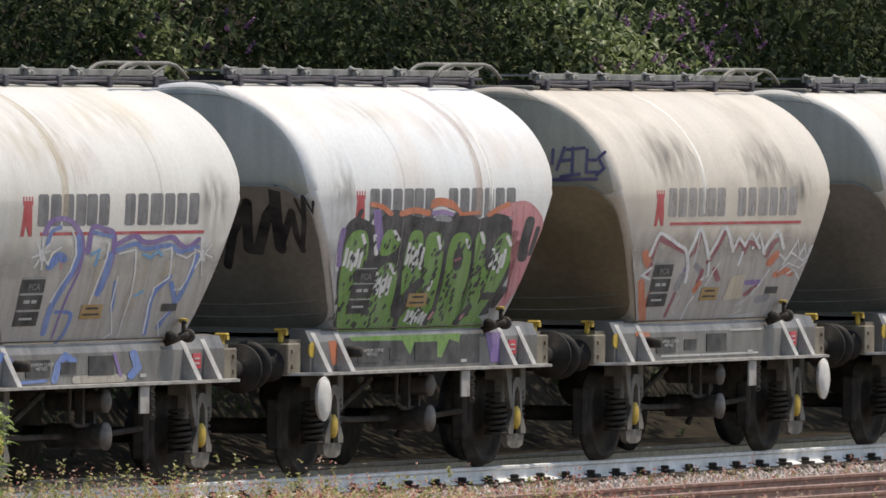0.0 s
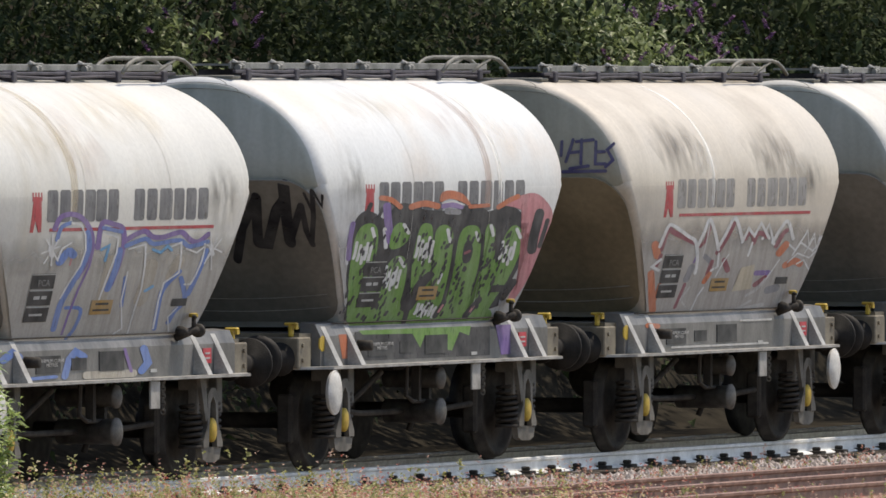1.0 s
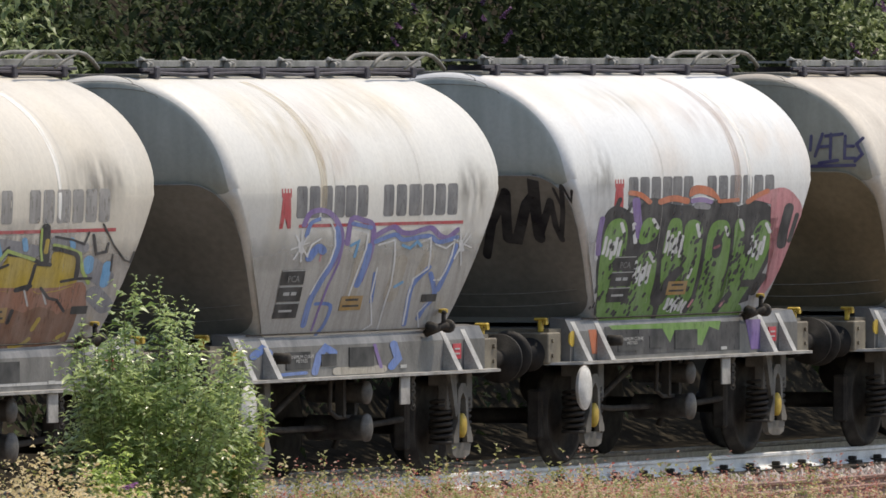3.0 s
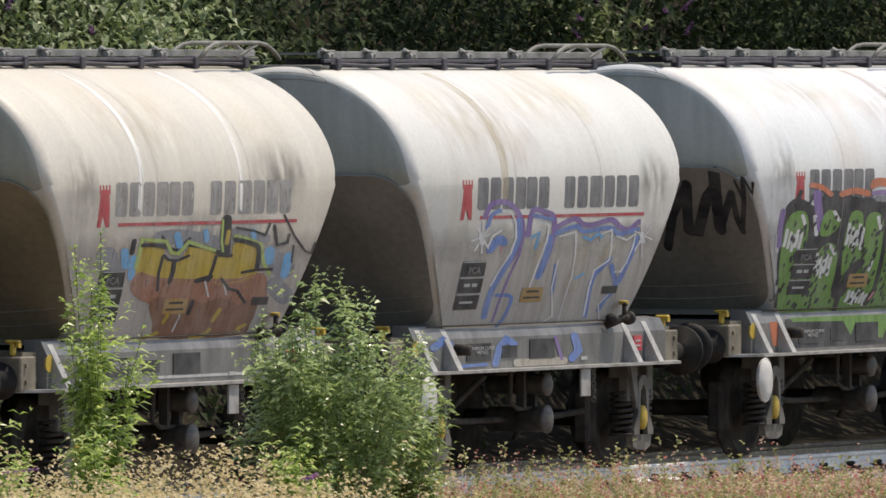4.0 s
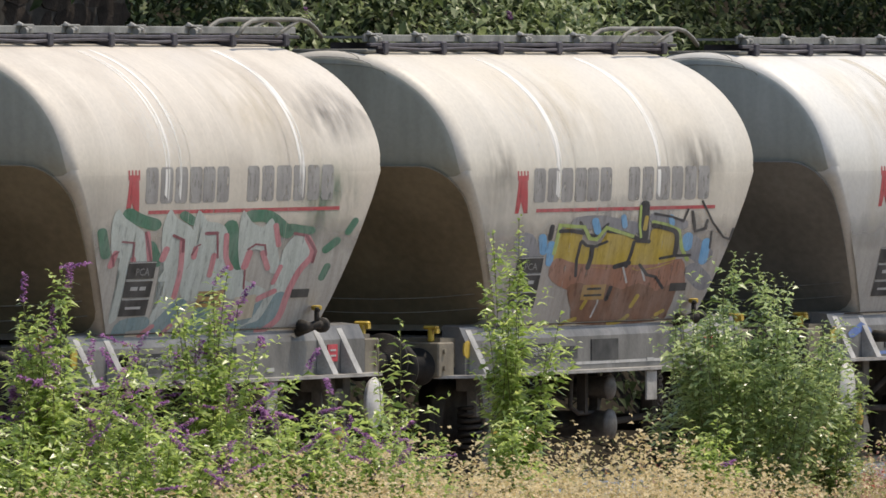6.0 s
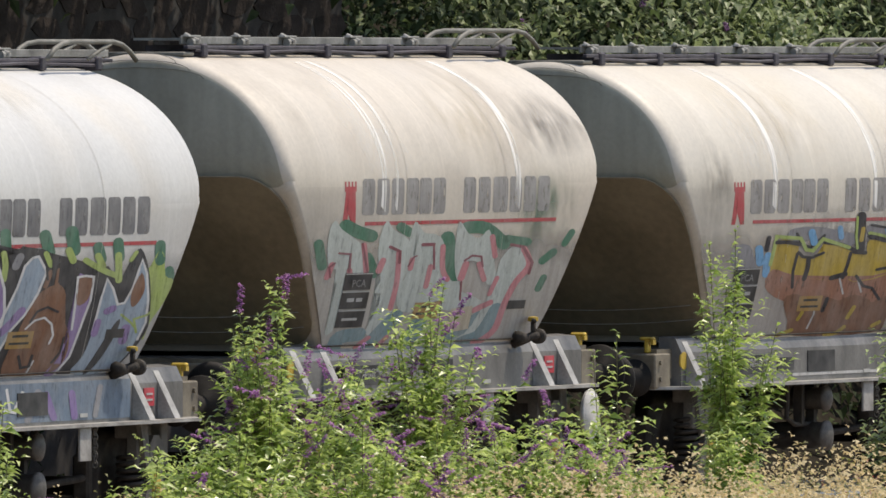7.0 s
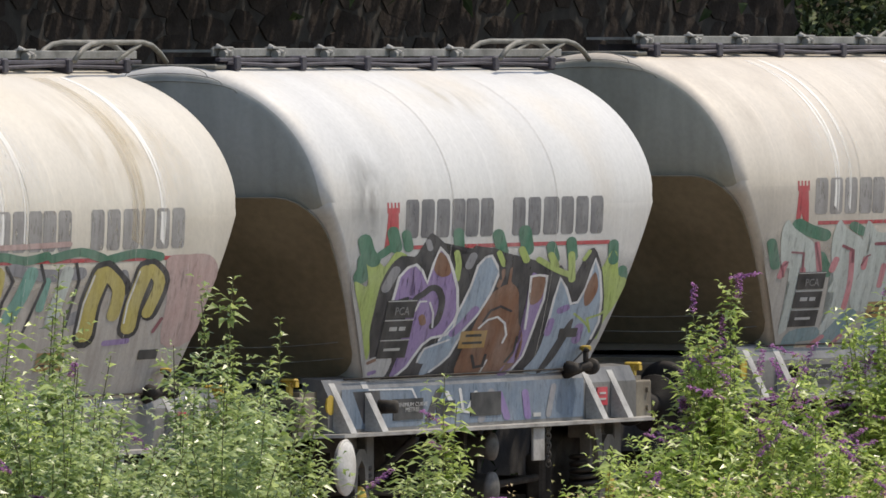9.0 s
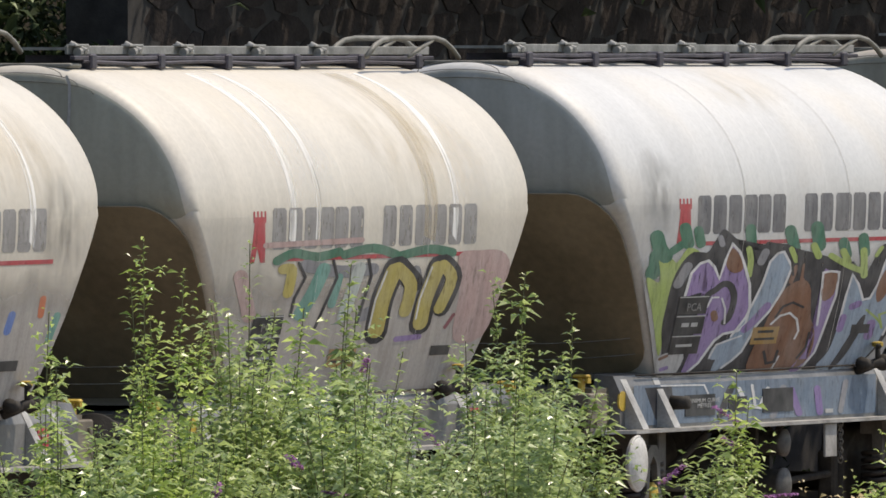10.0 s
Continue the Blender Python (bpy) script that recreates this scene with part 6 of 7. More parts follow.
end_stroke(1, "black", 0.10, 0, (0.6, 2.58), (0.53, 2.36), (0.47, 2.15))
end_stroke(1, "black", 0.10, 0, (0.47, 2.15), (0.57, 2.14), (0.74, 2.42), (0.92, 2.7))
end_stroke(1, "black", 0.115, 0, (0.92, 2.7), (0.85, 2.42), (0.8, 2.16))
end_stroke(1, "black", 0.07, 0, (0.8, 2.16), (0.92, 2.34), (1.03, 2.5))
end_stroke(1, "black", 0.06, 0, (1.03, 2.5), (1.0, 2.26), (1.02, 2.14))
end_stroke(1, "black", 0.05, 0, (1.02, 2.16), (1.12, 2.4), (1.19, 2.64))
end_stroke(1, "black", 0.03, 0, (1.1, 2.62), (1.13, 2.44))
end_stroke(1, "black", 0.03, 0, (1.2, 2.64), (1.24, 2.5), (1.28, 2.6))
end_stroke(6, "palegrey", 0.022, 0, (0.38, 3.64), (0.4, 3.59), (0.4, 3.43), (0.39, 3.27))
end_stroke(0, "navy", 0.032, 0, (0.61, 2.96), (0.62, 3.1))
end_stroke(0, "navy", 0.032, 0, (0.66, 2.9), (0.74, 3.12))
end_stroke(0, "navy", 0.032, 0, (0.69, 2.99), (0.81, 3.0))
end_stroke(0, "navy", 0.032, 0, (0.83, 3.12), (0.82, 2.88))
end_stroke(0, "navy", 0.032, 0, (0.77, 3.1), (0.95, 3.12))
end_stroke(0, "navy", 0.032, 0, (0.98, 3.1), (0.97, 2.88), (1.08, 2.88))
end_stroke(0, "navy", 0.032, 0, (0.98, 3.0), (1.07, 3.0))
end_stroke(0, "navy", 0.032, 0, (1.17, 3.08), (1.1, 3.02), (1.16, 2.92), (1.08, 2.85))
end_stroke(0, "navy", 0.032, 0, (0.62, 2.8), (1.08, 2.81))
end_stroke(0, "navy", 0.032, 0, (0.7, 2.83), (0.9, 2.86))
# drips and washes on the side girders
girder_patch(1, "black", (-2.1, 1.30), (1.4, 1.30), (1.4, 1.02), (-2.0, 1.02))
girder_patch(1, "green", (-2.0, 1.31), (0.9, 1.31), (0.85, 1.22), (0.6, 1.26), (0.4, 1.08), (0.2, 1.10), (0.0, 1.22), (-0.3, 1.24), (-0.42, 1.12), (-0.62, 1.26), (-1.9, 1.27))
girder_patch(1, "violet", (1.55, 1.31), (1.95, 1.31), (2.05, 1.02), (1.7, 1.02))
girder_patch(1, "orange", (-2.5, 1.28), (-2.3, 1.28), (-2.2, 1.05), (-2.4, 1.05))
girder_stroke(2, "blue", 0.07, (-2.5, 1.2), (-2.3, 1.26), (-2.15, 1.22))
girder_stroke(2, "blue", 0.06, (-1.1, 1.03), (-1.0, 1.18), (-0.85, 1.25), (-0.65, 1.2))
girder_stroke(2, "blue", 0.07, (0.75, 1.25), (0.85, 1.12), (0.7, 1.05))
girder_stroke(2, "tan", 0.07, (-0.6, 1.03), (0.5, 1.03))
girder_stroke(2, "violet", 0.03, (0.3, 1.25), (0.45, 1.05))
girder_stroke(2, "blue", 0.03, (-1.9, 1.02), (-1.3, 1.03))
girder_stroke(0, "palegrey", 0.02, (-1.6, 1.03), (1.2, 1.03))
girder_stroke(0, "palegrey", 0.02, (0.4, 1.27), (1.3, 1.27))
girder_stroke(0, "orange", 0.05, (-2.3, 1.26), (-2.0, 1.25))
girder_patch(5, "dusk", (-2.7, 1.31), (1.9, 1.31), (1.9, 1.01), (-2.7, 1.01))
girder_patch(5, "black", (-2.5, 1.29), (-2.0, 1.29), (-1.95, 1.05), (-2.3, 1.05))
girder_stroke(5, "violet", 0.05, (0.25, 1.22), (0.4, 1.04))
girder_stroke(5, "violet", 0.05, (0.75, 1.22), (0.8, 1.04))
girder_stroke(5, "pale", 0.03, (-0.75, 1.25), (-0.6, 1.12), (-0.35, 1.1), (-0.2, 1.24))
girder_stroke(5, "pale", 0.02, (-0.5, 1.27), (-0.45, 1.13))
girder_stroke(5, "black", 0.05, (-1.1, 1.06), (-0.9, 1.26))
girder_stroke(5, "slate", 0.04, (1.2, 1.04), (1.3, 1.26))
girder_stroke(5, "slate", 0.05, (-0.1, 1.03), (0.1, 1.24))
girder_stroke(5, "pale", 0.012, (-2.2, 1.3), (-1.4, 1.29), (-1.3, 1.2))
girder_stroke(3, "palegrey", 0.025, (-0.6, 1.04), (1.6, 1.04))

tick = random.Random(11)
for _ in range(110):   # black flecks over the green letters
    u, z = tick.uniform(-2.35, 1.3), tick.uniform(1.42, 2.22)
    u += (z - 1.42) * 0.35
    stroke_on(1, "black", 0.024, 3, (u, z), (u - 0.03, z - 0.03))


# ---- stains on the tanks ----
def stain_paint(name, colour, seed):
    """Smudge that thins out to its edges over the paint below."""
    m, nt, b = material(name, 0.7, 0.0, 0.2)
    b.inputs["Base Color"].default_value = (*colour, 1)
    tc = nt.nodes.new("ShaderNodeTexCoord")
    mp = nt.nodes.new("ShaderNodeMapping")
    mp.inputs["Location"].default_value = (-1, 0, -1)
    mp.inputs["Scale"].default_value = (2, 0, 2)
    gr = nt.nodes.new("ShaderNodeTexGradient")
    gr.gradient_type = "SPHERICAL"
    nt.links.new(tc.outputs["Generated"], mp.inputs[0])
    nt.links.new(mp.outputs[0], gr.inputs[0])
    n = noise_at(nt, 2.2 + 0.1 * seed, 6, (2.5, 1, 1.2))
    top = 0.95 if max(colour) < 0.3 else 0.5
    k = ramp(nt, n, [(0.34, (0, 0, 0)), (0.80, (top, top, top))])
    mu = nt.nodes.new("ShaderNodeMath")
    mu.operation = "MULTIPLY"
    nt.links.new(gr.outputs[1], mu.inputs[0])
    nt.links.new(k, mu.inputs[1])
    tr = nt.nodes.new("ShaderNodeBsdfTransparent")
    mx = nt.nodes.new("ShaderNodeMixShader")
    nt.links.new(mu.outputs[0], mx.inputs[0])
    nt.links.new(tr.outputs[0], mx.inputs[1])
    nt.links.new(b.outputs[0], mx.inputs[2])
    nt.links.new(mx.outputs[0], nt.nodes["Material Output"].inputs[0])
    return m


def stain(k, colour, u, z, w, h, seed, lean=0.0):
    bm = wrapped([[(u - w / 2 - lean, z - h / 2), (u + w / 2 - lean, z - h / 2), (u + w / 2 + lean, z + h / 2), (u - w / 2 + lean, z + h / 2)]], 0.0005 + 0.00008 * seed)
    part("stain", bm, stain_paint("stain", colour, seed), WAGONS[k], "soft dirt smudge")


SOOT, OCHRE_DIRT, PINK_DIRT, CHALK = (0.17, 0.16, 0.15), (0.55, 0.47, 0.34), (0.54, 0.42, 0.37), (0.8, 0.79, 0.76)
stain(0, SOOT, -1.7, 3.02, 1.5, 0.75, 1, -0.35)
stain(0, SOOT, 1.0, 2.95, 1.5, 0.7, 2, -0.3)
stain(0, CHALK, -1.0, 2.9, 0.9, 0.5, 3)
stain(0, SOOT, 1.9, 2.7, 1.2, 0.6, 4)
stain(1, PINK_DIRT, 0.7, 3.3, 1.9, 0.55, 1, -0.3)
stain(1, OCHRE_DIRT, -1.2, 3.45, 2.2, 0.4, 2)
stain(1, CHALK, 1.6, 3.25, 1.6, 0.7, 3)
stain(1, SOOT, -2.6, 2.7, 0.8, 0.9, 4)
stain(2, OCHRE_DIRT, -1.7, 3.2, 1.6, 0.9, 1, -0.5)
stain(2, OCHRE_DIRT, 0.4, 3.4, 2.0, 0.6, 2, -0.4)
stain(2, PINK_DIRT, -0.9, 3.1, 1.0, 0.9, 3, -0.3)
stain(2, SOOT, 2.2, 2.6, 0.9, 0.8, 4)
stain(3, OCHRE_DIRT, -1.0, 3.2, 1.8, 0.9, 1, -0.4)
stain(3, CHALK, -1.6, 3.0, 1.0, 1.1, 2, -0.4)
stain(3, SOOT, 1.6, 2.75, 1.6, 0.7, 3)
stain(3, SOOT, -2.6, 2.7, 0.8, 0.8, 4)
stain(4, SOOT, 2.1, 3.15, 1.4, 0.6, 1, -0.4)
stain(4, CHALK, -1.5, 3.1, 0.9, 1.1, 2, -0.4)
stain(4, OCHRE_DIRT, 0.6, 3.2, 1.6, 0.9, 3, -0.3)
stain(4, (0.06, 0.15, 0.1), 1.75, 2.45, 1.5, 0.7, 5)
stain(4, (0.06, 0.15, 0.1), 1.6, 2.0, 1.3, 0.8, 6)
stain(3, (0.16, 0.17, 0.2), 0.2, 2.25, 3.4, 0.5, 5)
stain(3, (0.16, 0.17, 0.2), -2.0, 1.8, 1.0, 0.9, 6)
stain(0, (0.2, 0.19, 0.2), 0.8, 1.8, 2.6, 0.8, 5)
stain(5, SOOT, -2.6, 2.75, 0.9, 0.7, 1)
stain(5, OCHRE_DIRT, 0.0, 3.5, 1.6, 0.4, 3)
stain(6, OCHRE_DIRT, 1.0, 3.2, 2.0, 1.0, 1, -0.5)
stain(6, CHALK, -1.2, 3.1, 1.1, 1.2, 2, -0.5)
stain(6, CHALK, 1.7, 3.1, 0.7, 1.1, 3, -0.4)
stain(7, OCHRE_DIRT, 1.6, 3.1, 1.5, 0.9, 1, -0.4)
stain(7, SOOT, 2.2, 2.6, 1.0, 0.8, 2)


def chalk_arc(k, x, w, seed, colour=CHALK, lean=0.0, z0=2.5, z1=3.66):
    """A streak of spilt cement round the shell, fading in and out along its length."""
    m, nt, b = material("cement streak", 0.8, 0.0, 0.2)
    b.inputs["Base Color"].default_value = (*colour, 1)
    tr = nt.nodes.new("ShaderNodeBsdfTransparent")
    mx = nt.nodes.new("ShaderNodeMixShader")
    n = noise_at(nt, 3.0 + 0.2 * seed, 6, (6, 0.5, 0.5))
    nt.links.new(ramp(nt, n, [(0.32, (0, 0, 0)), (0.56, (0.9, 0.9, 0.9) if colour == CHALK else (0.4, 0.4, 0.4))]), mx.inputs[0])
    nt.links.new(tr.outputs[0], mx.inputs[1])
    nt.links.new(b.outputs[0], mx.inputs[2])
    nt.links.new(mx.outputs[0], nt.nodes["Material Output"].inputs[0])
    bm = wrapped([[(x - w / 2, z0), (x + w / 4, z0 - 0.05), (x + w / 2 + lean, z1), (x - w / 2 + lean, z1)]], 0.0017 + 0.00006 * seed)
    part("cement_streak", bm, m, WAGONS[k], "pale streak of dried cement")


for _k, _x, _w, _c in ((6, -1.55, 0.16, CHALK), (6, -1.1, 0.1, CHALK), (6, 1.0, 0.3, OCHRE_DIRT), (6, 1.45, 0.12, CHALK), (4, -1.5, 0.12, CHALK), (4, -1.25, 0.06, CHALK),
                       (4, 1.2, 0.14, CHALK), (3, -1.4, 0.13, CHALK), (3, 0.75, 0.12, CHALK), (2, -1.3, 0.2, OCHRE_DIRT), (1, 0.9, 0.2, PINK_DIRT), (1, 1.2, 0.14, CHALK),
                       (7, 1.6, 0.14, CHALK), (0, -0.9, 0.1, CHALK)):
    chalk_arc(_k, _x, _w, int(abs(_x) * 10) % 7, _c, 0.06)


def weld_line(k, z):
    """A pale weld across the near slope sheet."""
    bm = bmesh.new()
    n = Vector((-1.32, 0, -1.13)).normalized()
    row = []
    for i in range(15):
        y = -1.0 + 2.0 * i / 14
        zz = z + 0.05 * (y / 1.0) ** 2
        p = Vector((-slope_x(zz, True) - 0.03, y, zz)) + n * 0.018
        row.append((bm.verts.new(p), bm.verts.new(p + Vector((0.01, 0, 0.014)))))
    for (a, b), (c, d) in zip(row, row[1:]):
        bm.faces.new((a, b, d, c))
    part("weld_line", bm, FLANGE, WAGONS[k])


for _k in WAGONS:
    weld_line(_k, 1.50)
    weld_line(_k, 1.62)


# ---- plants ----
LEAF_BUSH = leafy("sunlit bush leaves", (0.15, 0.225, 0.055), (0.55, 0.645, 0.25), 0.48, 0.3)
LEAF_SPROUT = leafy("pale sprout leaves", (0.20, 0.31, 0.055), (0.62, 0.72, 0.24), 0.54, 0.3)
LEAF_GREY = leafy("grey-green leaves", (0.15, 0.225, 0.065), (0.55, 0.65, 0.29), 0.45, 0.28)
# Two copies of one leaf: shade and sunlight are put into the colours.
LEAF_HEDGE = leafy("hedge leaves toned for shade", (0.022, 0.034, 0.016), (0.072, 0.096, 0.04), 0.25, 0.7, 0.1)
LEAF_HEDGE_LIT = leafy("hedge leaves toned for sun", (0.10, 0.145, 0.05), (0.34, 0.40, 0.19), 0.4, 0.45, 0.35)
PETAL = leafy("violet flower spike", (0.22, 0.08, 0.26), (0.50, 0.25, 0.48), 0.35, 0.7, 0.2)
STEM = plain("green-brown stem", (0.09, 0.085, 0.035), (0.17, 0.16, 0.08), 9, 0.8)
rng = np.random.default_rng(7)


def unit(v):
    return v / np.maximum(1e-9, np.linalg.norm(v, axis=1, keepdims=True))


def leaves_mesh(name, base, tipdir, length, width, mat):
    """Folded lance-shaped leaves: base points, directions and sizes as arrays; four triangles each."""
    n = len(base)
    up = np.tile((0.25, -0.1, 0.9), (n, 1)) + rng.normal(0, 0.3, (n, 3))
    side = unit(np.cross(tipdir, up))
    nor = unit(np.cross(side, tipdir))
    L, W = length[:, None], width[:, None]
    v = np.empty((n, 5, 3))
    v[:, 0] = base
    v[:, 1] = base + tipdir * L * 0.42 + side * W * 0.5 + nor * W * 0.18
    v[:, 2] = base + tipdir * L * 0.42 - side * W * 0.5 + nor * W * 0.18
    v[:, 3] = base + tipdir * L * 0.5
    v[:, 4] = base + tipdir * L * 0.94 - np.array((0, 0, 1.0)) * L * 0.3
    i = np.arange(n)[:, None] * 5
    f = np.concatenate([i + (0, 3, 1), i + (0, 2, 3), i + (1, 3, 4), i + (2, 4, 3)])
    me = bpy.data.meshes.new(name)
    me.from_pydata(v.reshape(-1, 3).tolist(), [], f.tolist())
    me.materials.append(mat)
    return me


def spike_mesh(name, at, axis, length, mat):
    """Tapering flower spikes of many small florets."""
    bs, ds = [], []
    for p, a, l in zip(at, axis, length):
        k = 56
        t = (np.arange(k) + rng.random(k)) / k
        r = 0.028 * (1 - t * 0.8)
        th = rng.random(k) * 6.283
        o = np.stack([np.cos(th), np.sin(th), np.zeros(k)], 1)
        bs.append(p + a * (t * l)[:, None] + o * (r * 0.3)[:, None])
        ds.append(unit(o + a * 0.5 + rng.normal(0, 0.2, (k, 3))))
    b, d = np.concatenate(bs), np.concatenate(ds)
    return leaves_mesh(name, b, d, np.full(len(b), 0.034), np.full(len(b), 0.024), mat)


def bush(name, s, out, top, wide, stems, mat, label, category, flowers=0, leaf=0.145, sparse=1.0, low=0.12, ground=-0.19, arch=0.4):
    """A shrub of arching stems with paired leaves, side shoots and, for some, drooping flower spikes."""
    ob = new(name)
    ob.empty_display_size = 0.2
    tagged(ob, label, category)
    ob.location = along(s, out, ground)
    h = top - ground
    bm = bmesh.new()
    B, D, L = [], [], []
    tips = []
    for k in range(stems):
        a = rng.random() * 6.283
        rad = wide * 0.5 * math.sqrt(rng.random())
        hh = h * (0.62 + 0.38 * rng.random()) * (1 - 0.28 * (rad / (wide * 0.5)) ** 2)
        if k == 0:
            hh, rad = h, wide * 0.1
        b0 = np.array((math.cos(a) * rad * 0.25, math.sin(a) * rad * 0.25, 0.0))
        e = np.array((math.cos(a) * rad, math.sin(a) * rad, hh))
        m = np.array((math.cos(a) * rad * arch, math.sin(a) * rad * arch, hh * 0.55)) + rng.normal(0, 0.04, 3)
        ts = np.linspace(0, 1, 9)
        curve = ((1 - ts) ** 2)[:, None] * b0 + (2 * ts * (1 - ts))[:, None] * m + (ts ** 2)[:, None] * e
        tube(bm, curve, 0.004, 4)
        tips.append((curve[-1], curve[-1] - curve[-2]))
        shoots = [(curve, low)]
        for j in range(int(8 * sparse + 0.5)):
            i = rng.integers(2, 8)
            p = curve[i]
            aa = rng.random() * 6.283
            ln = 0.16 + 0.22 * rng.random()
            q = p + np.array((math.cos(aa) * ln * 0.7, math.sin(aa) * ln * 0.7, ln * 0.75))
            shoots.append((np.array([p, (p + q) / 2 + (0, 0, 0.02), q]), 0.0))
            if rng.random() < 0.5:
                tips.append((q, q - p))
        for c, t0 in shoots:
            seg = np.linalg.norm(np.diff(c, axis=0), axis=1)
            tot = seg.sum()
            cum = np.concatenate([[0], np.cumsum(seg)])
            nl = max(3, int(tot / 0.044 * (0.65 + 0.35 * sparse)))
            for u in np.linspace(t0, 1, nl):
                d = u * tot
                i = min(len(seg) - 1, int(np.searchsorted(cum, d, "right") - 1))
                p = c[i] + (c[i + 1] - c[i]) * ((d - cum[i]) / max(1e-6, seg[i]))
                th = rng.random() * 6.283
                for w in (0, math.pi):
                    B.append(p)
                    D.append((math.cos(th + w), math.sin(th + w), 0.25 + 0.55 * (u ** 2) - 0.35 * rng.random()))
                    L.append(leaf * (0.6 + 0.6 * rng.random()) * (1.0 - 0.45 * u ** 4))
    part("branchwork", bm, STEM, ob)["kind"] = "stuff"
    B, D, L = np.array(B), unit(np.array(D)), np.array(L)
    B = B + rng.normal(0, 0.012, B.shape)
    part("leaves", leaves_mesh("leaves", B, D, L, L * (0.25 + 0.11 * rng.random(len(L))), mat), None, ob)["kind"] = "stuff"
    if flowers:
        pick = rng.permutation(len(tips))[:int(flowers * 1.4)]
        at = np.array([tips[i][0] for i in pick])
        ax = unit(unit(np.array([tips[i][1] for i in pick])) * 0.5 + rng.normal(0, 0.6, (len(pick), 3)) * (1, 1, 0.35))
        for p, a in zip(at, ax):
            part("flower_spike", spike_mesh("flower_spike", [p], [a], [0.16 + 0.13 * rng.random()], PETAL), None, ob, "violet flower spike")
    return ob


GREEN = "leafy green shrub in full sun beside the siding"
BUDD = "buddleia shrub with violet flower spikes beside the siding"
bush("shrub", -8.75, 6.0, 2.12, 1.65, 58, LEAF_GREY, "dense rounded green shrub beside the siding", "shrub", arch=0.9)
bush("shrub", -7.45, 6.2, 1.5, 0.85, 22, LEAF_BUSH, "low leafy green shrub beside the siding", "shrub", leaf=0.13)
bush("sapling", -13.9, 6.0, 2.45, 0.85, 15, LEAF_SPROUT, "slender pale green sapling beside the siding", "sapling", leaf=0.15)
bush("sapling", -16.4, 6.0, 1.7, 0.75, 7, LEAF_SPROUT, "thin leggy sapling beside the siding", "sapling", leaf=0.15, sparse=0.4)
bush("buddleia", -20.4, 6.0, 2.1, 1.35, 26, LEAF_SPROUT, BUDD, "shrub", 30)
bush("buddleia", -22.4, 6.0, 1.4, 1.6, 24, LEAF_SPROUT, BUDD, "shrub", 36)
bush("buddleia", -23.5, 6.0, 2.2, 1.35, 30, LEAF_SPROUT, BUDD, "shrub", 36)
bush("buddleia", -18.6, 6.2, 1.2, 1.3, 18, LEAF_SPROUT, BUDD, "shrub", 16)
bush("buddleia", -25.6, 6.3, 1.3, 1.4, 26, LEAF_SPROUT, BUDD, "shrub", 6)
bush("buddleia", -21.6, 6.9, 1.15, 1.5, 26, LEAF_SPROUT, BUDD, "shrub", 18)
bush("buddleia", -24.4, 6.9, 1.2, 1.4, 24, LEAF_SPROUT, BUDD, "shrub", 14)
bush("buddleia", -19.2, 6.9, 1.1, 1.3, 20, LEAF_SPROUT, BUDD, "shrub", 10)
bush("sapling", -17.3, 6.4, 1.05, 0.9, 10, LEAF_SPROUT, "low pale sapling beside the siding", "sapling", 3)
bush("sapling", -15.2, 6.4, 0.95, 0.8, 8, LEAF_SPROUT, "low pale sapling beside the siding", "sapling")
bush("sapling", -11.0, 6.6, 0.85, 0.8, 7, LEAF_SPROUT, "low pale sapling beside the siding", "sapling", 2)
bush("sapling", -27.2, 6.4, 1.0, 1.0, 12, LEAF_SPROUT, "low pale sapling beside the siding", "sapling", 4)
bush("sapling", -31.4, 6.4, 1.15, 0.9, 12, LEAF_BUSH, "low green sapling beside the siding", "sapling", 2)
bush("sapling", -29.4, 6.0, 1.62, 0.6, 7, LEAF_SPROUT, "thin leggy sapling beside the siding", "sapling", 3, 0.14, 0.5)
bush("shrub", -33.4, 6.0, 2.05, 1.0, 20, LEAF_BUSH, GREEN, "shrub")
bush("shrub", -34.4, 6.0, 2.35, 0.9, 20, LEAF_BUSH, GREEN, "shrub")
bush("shrub", -36.2, 6.3, 1.95, 1.5, 34, LEAF_GREY, GREEN, "shrub", 3)
bush("shrub", -38.2, 6.0, 2.45, 1.1, 24, LEAF_BUSH, GREEN, "shrub", 2)
bush("shrub", -40.1, 6.0, 2.6, 0.9, 22, LEAF_BUSH, GREEN, "shrub", leaf=0.13)
bush("shrub", -41.8, 6.0, 2.62, 0.8, 20, LEAF_SPROUT, GREEN, "shrub", leaf=0.13)
bush("shrub", -39.2, 6.6, 1.75, 1.6, 32, LEAF_GREY, GREEN, "shrub", 3)
bush("shrub", -42.6, 6.6, 1.7, 1.5, 28, LEAF_BUSH, GREEN, "shrub", 3)
bush("shrub", -43.9, 6.0, 2.25, 0.8, 13, LEAF_SPROUT, GREEN, "shrub", leaf=0.14, sparse=0.6)
bush("shrub", -45.9, 6.0, 2.25, 0.9, 14, LEAF_SPROUT, GREEN, "shrub", leaf=0.14, sparse=0.6)
bush("shrub", -37.3, 6.9, 1.75, 1.5, 34, LEAF_GREY, GREEN, "shrub", 2)
bush("shrub", -40.9, 6.9, 1.9, 1.5, 34, LEAF_GREY, GREEN, "shrub", 2)
bush("shrub", -45.0, 6.8, 1.6, 1.5, 26, LEAF_GREY, GREEN, "shrub", 2)
bush("shrub", -44.6, 6.3, 1.95, 1.3, 26, LEAF_BUSH, GREEN, "shrub")
